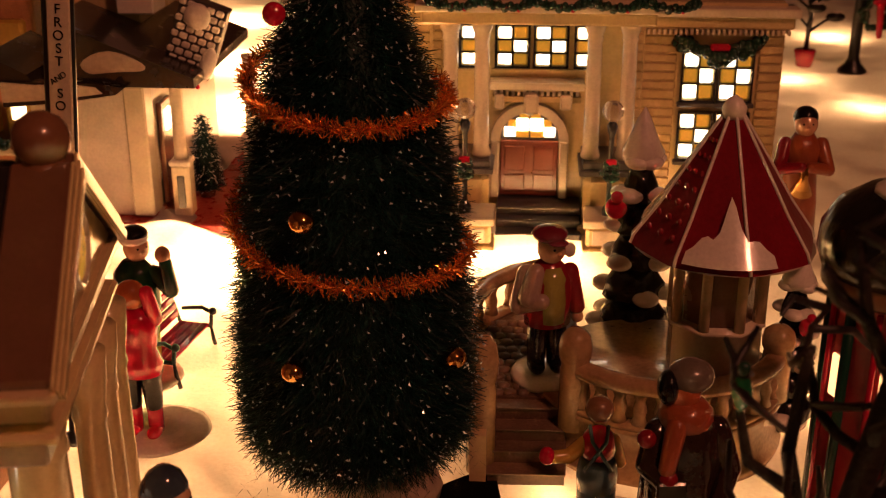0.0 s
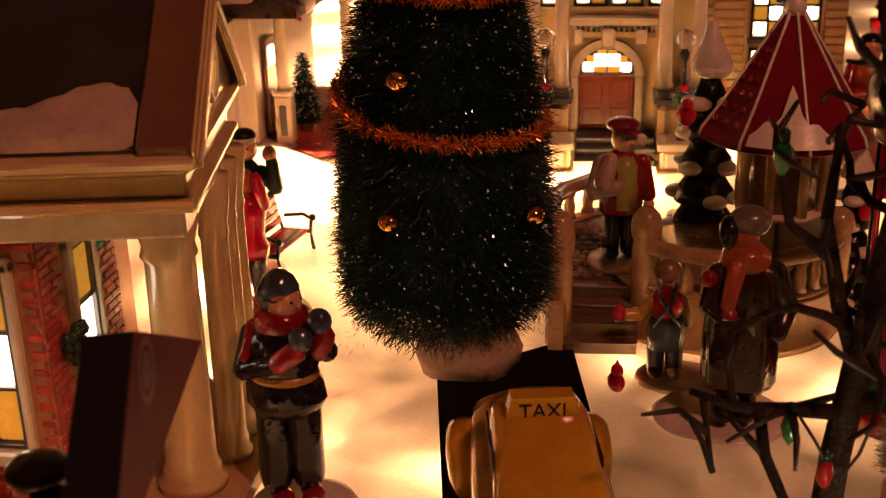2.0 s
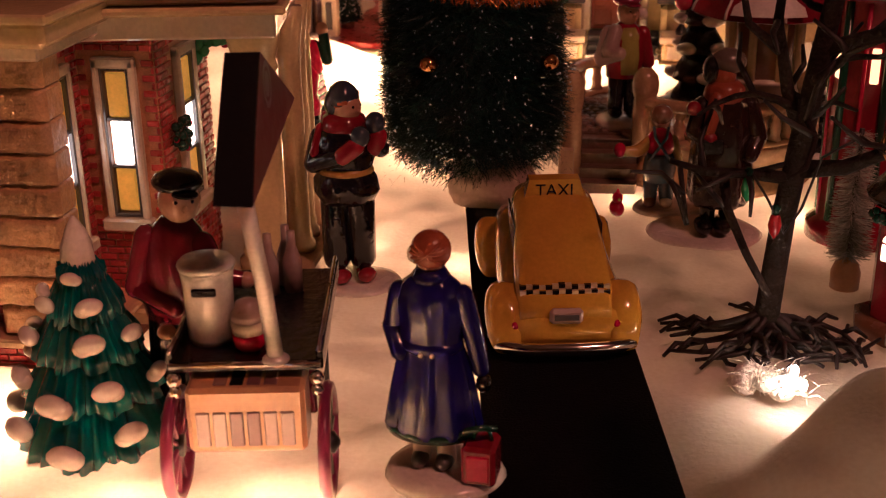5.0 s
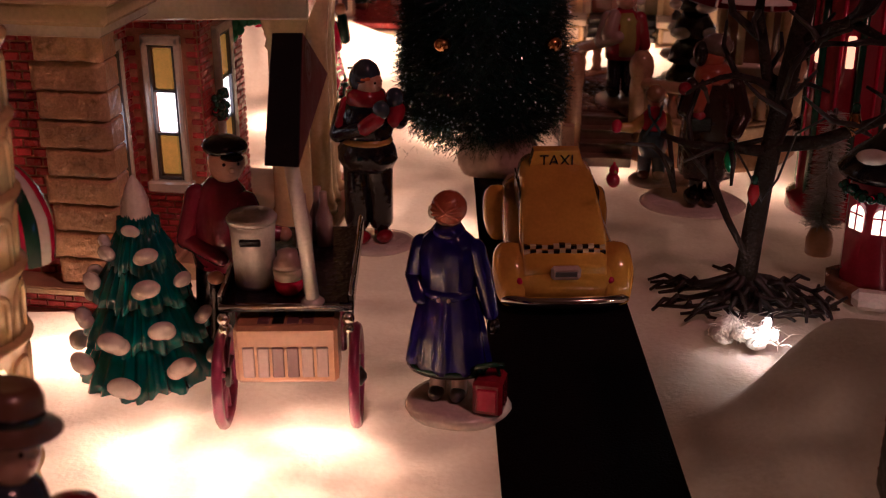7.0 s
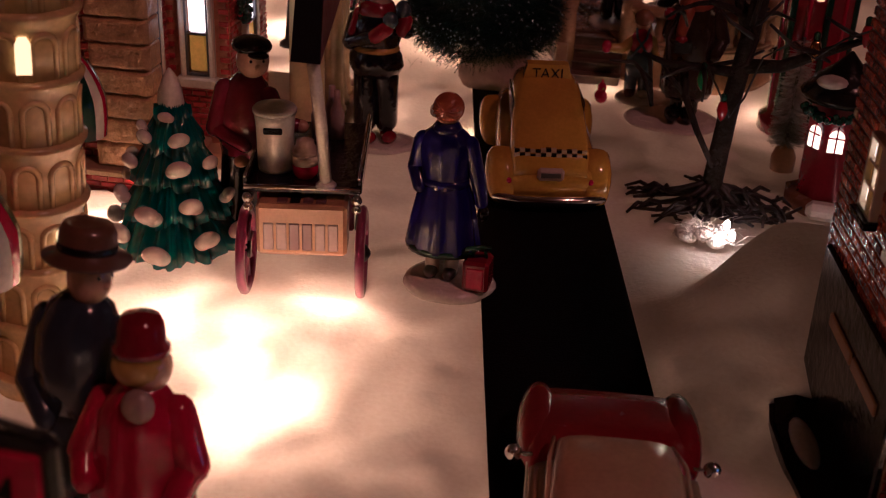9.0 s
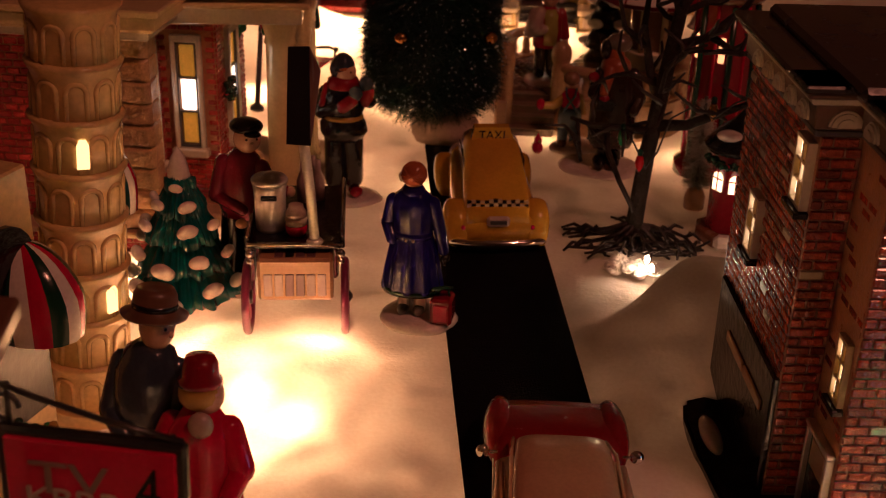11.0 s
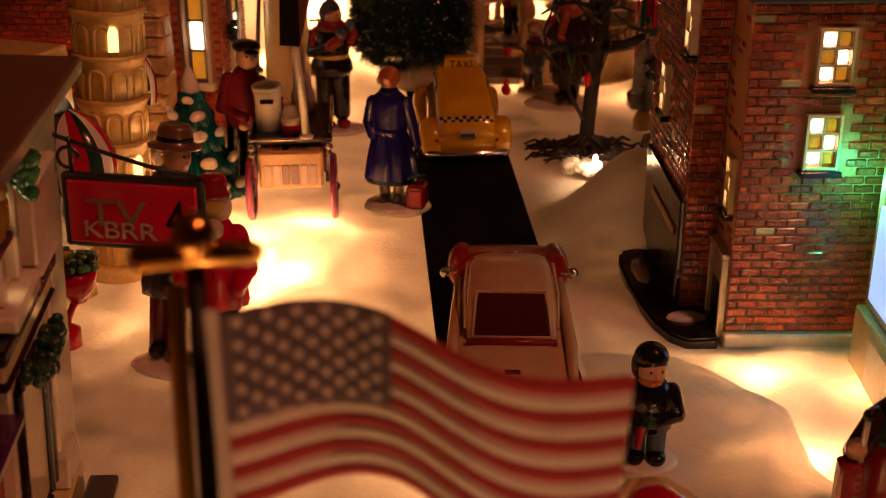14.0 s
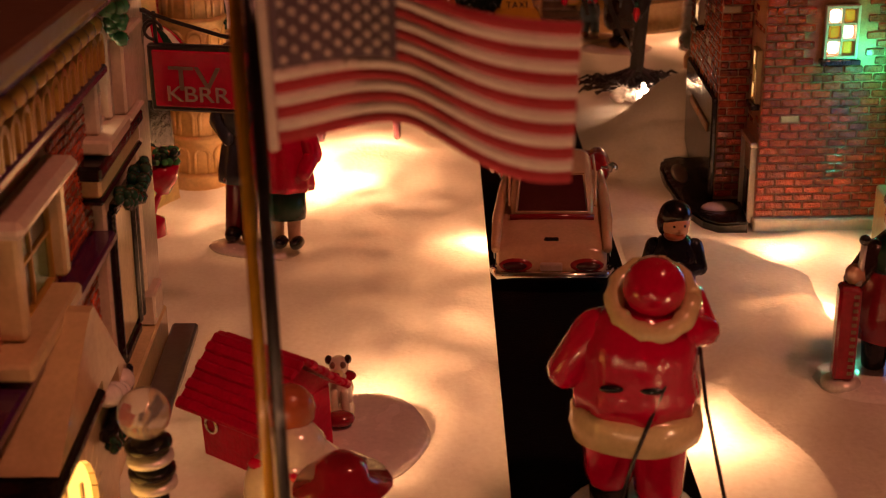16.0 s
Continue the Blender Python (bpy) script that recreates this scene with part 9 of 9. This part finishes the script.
def dog(s):
    disc_base(s, 0.024, 0.003, (0.006, -0.014, -0.001), 1.2)
    s.ball((0, 0, 0.009), (0.0042, 0.0050, 0.0080), IVORY)
    s.ball((0, -0.0020, 0.0040), (0.0048, 0.0060, 0.0036), IVORY)
    for g in (-1, 1):
        s.limb((g * 0.0018, -0.0050, 0.012), (g * 0.0018, -0.0062, 0.004), 0.0014, 0.0013, IVORY)
        s.ball((g * 0.0033, -0.0006, 0.0222), (0.0013, 0.0017, 0.0016), BROWNC, 10, 6)
        s.ball((g * 0.0016, -0.0030, 0.0212), (0.0012, 0.0012, 0.0013), BROWN, 10, 6)
    s.ball((0, -0.0008, 0.0200), (0.0034, 0.0036, 0.0036), IVORY)
    s.ball((0, -0.0046, 0.0186), (0.0018, 0.0028, 0.0016), CREAM)
    s.ball((0.0012, 0.0024, 0.0100), (0.0032, 0.0034, 0.0044), BROWN, 10, 6)
    s.ball((0, -0.0066, 0.0194), 0.0008, BLACK)
    s.ball((0.001, 0.002, 0.0145), (0.0046, 0.0046, 0.0012), DRED)
    s.ball((0, -0.010, 0.0048), (0.0052, 0.0040, 0.0026), DRED)


ob = figure("dog_figurine", "small white dog figurine with brown ears", 0.104, 0.006, 10, dog, None, 1.15)
ob["category"] = "dog"


def crouching(s):
    disc_base(s, 0.018, 0.003)
    s.ball((0, 0, 0.013), (0.0125, 0.0130, 0.0125), IVORY)
    s.ball((0.002, 0.002, 0.024), (0.0095, 0.0090, 0.0085), IVORY)
    s.limb((-0.008, -0.004, 0.022), (0.009, -0.009, 0.020), 0.0016, 0.0014, RED)
    s.ball((0.001, 0.005, 0.0345), (0.0072, 0.0072, 0.0072), HAIR)
    s.limb((0.009, 0.003, 0.022), (0.014, 0.010, 0.014), 0.0042, 0.0034, IVORY)


figure("crouching_child_figurine", "crouching child figurine in white coat with auburn hair", 0.104, -0.066, 0, crouching, None, 1.2)


def red_hat_figure(s):
    disc_base(s, 0.016, 0.003)
    s.lathe([(0.0120, 0.003), (0.0125, 0.014), (0.0085, 0.024), (0.005, 0.027)], MAROON, seg=20)
    s.ball((0, 0, 0.031), 0.0062, SKIN)
    s.lathe([(0.0150, 0.0330), (0.0155, 0.0342), (0.0085, 0.0360), (0.0080, 0.0410), (0.0040, 0.0430)], DRED, seg=22, wob=0.03)


figure("red_hat_figurine", "figurine with wide dark red hat", 0.130, -0.090, 0, red_hat_figure)


def fur_hat(s):
    disc_base(s, 0.014, 0.003)
    s.lathe([(0.0120, 0.003), (0.0125, 0.014), (0.0085, 0.028), (0.005, 0.031)], WOODC, seg=20)
    s.ball((0, 0, 0.036), 0.0085, HAIR, 18, 12)


figure("fur_hat_figurine", "figurine with round brown fur hat", 0.244, -0.082, 0, fur_hat, -0.016)


def red_worker(s):
    disc_base(s, 0.030, 0.004, (0.006, 0, -0.001))
    for g in (-1, 1):
        s.limb((g * 0.006 + 0.010, 0, 0.006), (g * 0.006 + 0.010, 0, 0.022), 0.0050, 0.0062, BLACK)
    s.lathe([(0.0150, 0.018), (0.0155, 0.030), (0.0140, 0.046), (0.0130, 0.052), (0.007, 0.060)], DRED, (0.010, 0, 0), 22, 1, 0.85)
    s.lathe([(0.0136, 0.046), (0.0142, 0.054), (0.0075, 0.0615)], DGREEN, (0.010, 0, 0), 22, 1, 0.85)
    s.limb((0.0, -0.002, 0.055), (-0.008, -0.010, 0.046), 0.0048, 0.0046, BROWNC)
    s.limb((-0.008, -0.010, 0.046), (-0.009, -0.014, 0.050), 0.0042, 0.0038, SKIN)
    face(s, (0.009, -0.002, 0.069), 0.0072, front=-140)
    s.ball((0.010, 0.001, 0.0745), (0.0085, 0.0085, 0.0056), MAROON)


figure("red_apron_figurine", "figurine in red overalls and green shirt", 0.309, 0.062, 0, red_worker)


def red_post():
    t = thing("red_post", "red striped post with silver base and lever", "post", pose(0.2985, 0.047, 0.002))
    s = Shape()
    s.lathe([(0.0075, 0.0), (0.0078, 0.002), (0.0055, 0.004)], SILVER, seg=18)
    part("base", s, t, "silver round base")
    s = Shape()
    s.box(-0.0042, 0.0042, -0.0042, 0.0042, 0.004, 0.044, DRED, 0.0012)
    part("shaft", s, t)
    s = Shape()
    for k in range(12):
        s.box(0.0012, 0.0032, -0.0047, -0.0040, 0.007 + k * 0.003, 0.0085 + k * 0.003, WOODC, 0.0002)
    part("marking", s, t, "dark marks")
    s = Shape()
    s.tube([(0.003, 0, 0.044), (0.0035, -0.001, 0.062)], 0.0012, SILVER, 8)
    s.ball((0.0036, -0.001, 0.063), 0.0022, BLACK)
    part("lever", s, t, "silver lever")


red_post()


def bracket_lamp():
    t = thing("globe_street_lamp", "street lamp with clear globe and black banded post", "lamp", pose(0.070, -0.094, 0.0))
    s = Shape()
    s.lathe([(0.008, 0.0), (0.0082, 0.004), (0.0045, 0.008), (0.0040, 0.030)], IRON, seg=18)
    part("post", s, t)
    for k in range(4):
        s = Shape()
        z = 0.030 + k * 0.0048
        s.lathe([(0.0052, z), (0.0074, z + 0.0008), (0.0074, z + 0.0022), (0.0050, z + 0.0030)], BLACK if k % 2 else SILVER, seg=20)
        part("band", s, t)
    s = Shape()
    s.ball((0, 0, 0.0565), 0.0082, GLASSY, 22, 14)
    part("globe", s, t, "clear glass globe")


bracket_lamp()


def planter():
    t = thing("flower_stand", "red stand holding a green basket of flowers", "planter", pose(-0.050, 0.190, 0.0))
    s = Shape()
    s.lathe([(0.0075, 0.0), (0.0075, 0.010), (0.004, 0.012)], RED, seg=16)
    part("foot", s, t)
    s = Shape()
    s.tube([(0, 0, 0.010), (0.003, 0, 0.018), (0.008, 0, 0.028)], 0.0018, RED, 10)
    s.lathe([(0.004, 0.026), (0.0090, 0.034), (0.0105, 0.042)], RED, (0.009, 0, 0), 16)
    part("stand", s, t)
    g = Shape()
    rng = random.Random(6)
    for k in range(60):
        a, r = rng.uniform(0, 6.28), rng.uniform(0, 0.012)
        g.ball((0.009 + r * math.cos(a), r * math.sin(a), 0.043 + rng.uniform(0, 0.007)), rng.uniform(0.0016, 0.003), (LGREEN, DGREEN, MUSTARD, RED)[k % 4 if k % 3 == 0 else k % 2], 6, 4)
    part("foliage", g, t, "green leaves and small blossoms")


planter()


def blue_window_shop():
    t = thing("blue_lit_shop", "cream shop with blue glowing window", "building", pose(0.337, 0.190, 0.0, 0, 0, 4))
    s = Shape()
    s.box(0.0, 0.10, -0.05, 0.02, 0.0, 0.032, CREAM, 0.001)
    s.box(0.004, 0.10, -0.046, 0.02, 0.032, 0.15, CREAM, 0.001)
    part("wall", s, t)
    s = Shape()
    s.box(-0.0012, 0.0035, -0.044, -0.006, 0.002, 0.028, IVORY, 0.001)
    part("panel", s, t, "cream panelled stall riser")
    s = Shape()
    s.box(0.0025, 0.005, -0.042, 0.012, 0.038, 0.085, BLUEL, 0.0006)
    part("lit_window", s, t, "blue glowing window")


blue_window_shop()


def far_planter(x, y):
    t = thing("potted_poinsettia", "red pot with dark sprig on the snow", "plant", pose(x, y, ground(x, y)))
    s = Shape()
    s.lathe([(0.008, 0.0), (0.011, 0.016), (0.010, 0.017)], RED, seg=16)
    part("pot", s, t)
    g = Shape()
    g.tube([(0, 0, 0.014), (0.002, 0, 0.050), (-0.002, 0, 0.085)], 0.0026, BLACK, 8)
    rng = random.Random(3)
    for k in range(9):
        a, z = k * 2.4, 0.040 + 0.006 * k
        q = Vector((0.026 * math.cos(a), 0.018 * math.sin(a), z + 0.010))
        g.tube([(0, 0, z - 0.006), q * 0.6 + Vector((0, 0, z * 0.4)), q], 0.0014, BLACK, 6)
        g.ball(q, (0.010, 0.006, 0.005), BLACK, 10, 6)
        g.ball(q + Vector((0, 0, 0.004)), (0.005, 0.003, 0.002), SNOWC, 8, 5)
    part("sprig", g, t)


far_planter(0.410, 1.455)


def mustard_shop():
    t = thing("mustard_shop", "tan shop with mustard framed lit windows", "building", pose(-0.232, 1.02, 0.044))
    s = Shape()
    s.box(-0.10, 0.030, 0.0, 0.10, 0.0, 0.16, MORTAR, 0.001)
    part("wall", s, t)
    for x in (-0.012, 0.014):
        s = Shape()
        s.box(x - 0.010, x + 0.010, -0.008, 0.001, 0.035, 0.115, MUSTARD, 0.002)
        w = part("window", s, t, "mustard window frame")
        for z in (0.046, 0.062, 0.078):
            s = Shape()
            s.box(x - 0.0055, x + 0.0055, -0.0092, -0.004, z, z + 0.012, LIT, 0.001)
            part("pane", s, w, "glowing lit pane")
    s = Shape()
    s.box(-0.102, 0.036, -0.016, 0.0, 0.022, 0.030, IVORY, 0.002)
    part("ledge", s, t, "snowy window ledge")
    g = Shape()
    garland(g, [(-0.03, -0.014, 0.034), (0.0, -0.016, 0.030), (0.034, -0.014, 0.034)], 0.005, DGREEN, 50, RED)
    part("garland", g, t, "green garland with red bows")["kind"] = "stuff"
    s = Shape()
    s.box(-0.104, 0.038, -0.014, 0.102, 0.160, 0.170, BROWN, 0.002)
    part("roof_edge", s, t)


mustard_shop()


def wreath_post(x, y):
    t = thing("wreath_lamp_post", "black lamp post with green wreath and red bow", "lamp", pose(x, y, ground(x, y) - 0.001))
    s = Shape()
    s.lathe([(0.014, 0.0), (0.014, 0.004), (0.008, 0.010), (0.0055, 0.016), (0.0050, 0.110), (0.008, 0.114), (0.006, 0.120)], IRON, seg=16)
    part("post", s, t)
    g = Shape()
    garland(g, [(0.014 + 0.012 * math.cos(a), -0.008, 0.060 + 0.014 * math.sin(a)) for a in [k * 0.7 for k in range(10)]], 0.005, DGREEN, 50)
    part("wreath", g, t, "green wreath")["kind"] = "stuff"
    s = Shape()
    s.box(0.008, 0.024, -0.016, -0.010, 0.070, 0.080, RED, 0.002)
    s.limb((0.016, -0.012, 0.070), (0.018, -0.012, 0.040), 0.004, 0.003, RED)
    part("bow", s, t, "red bow with tail")


wreath_post(0.452, 1.43)
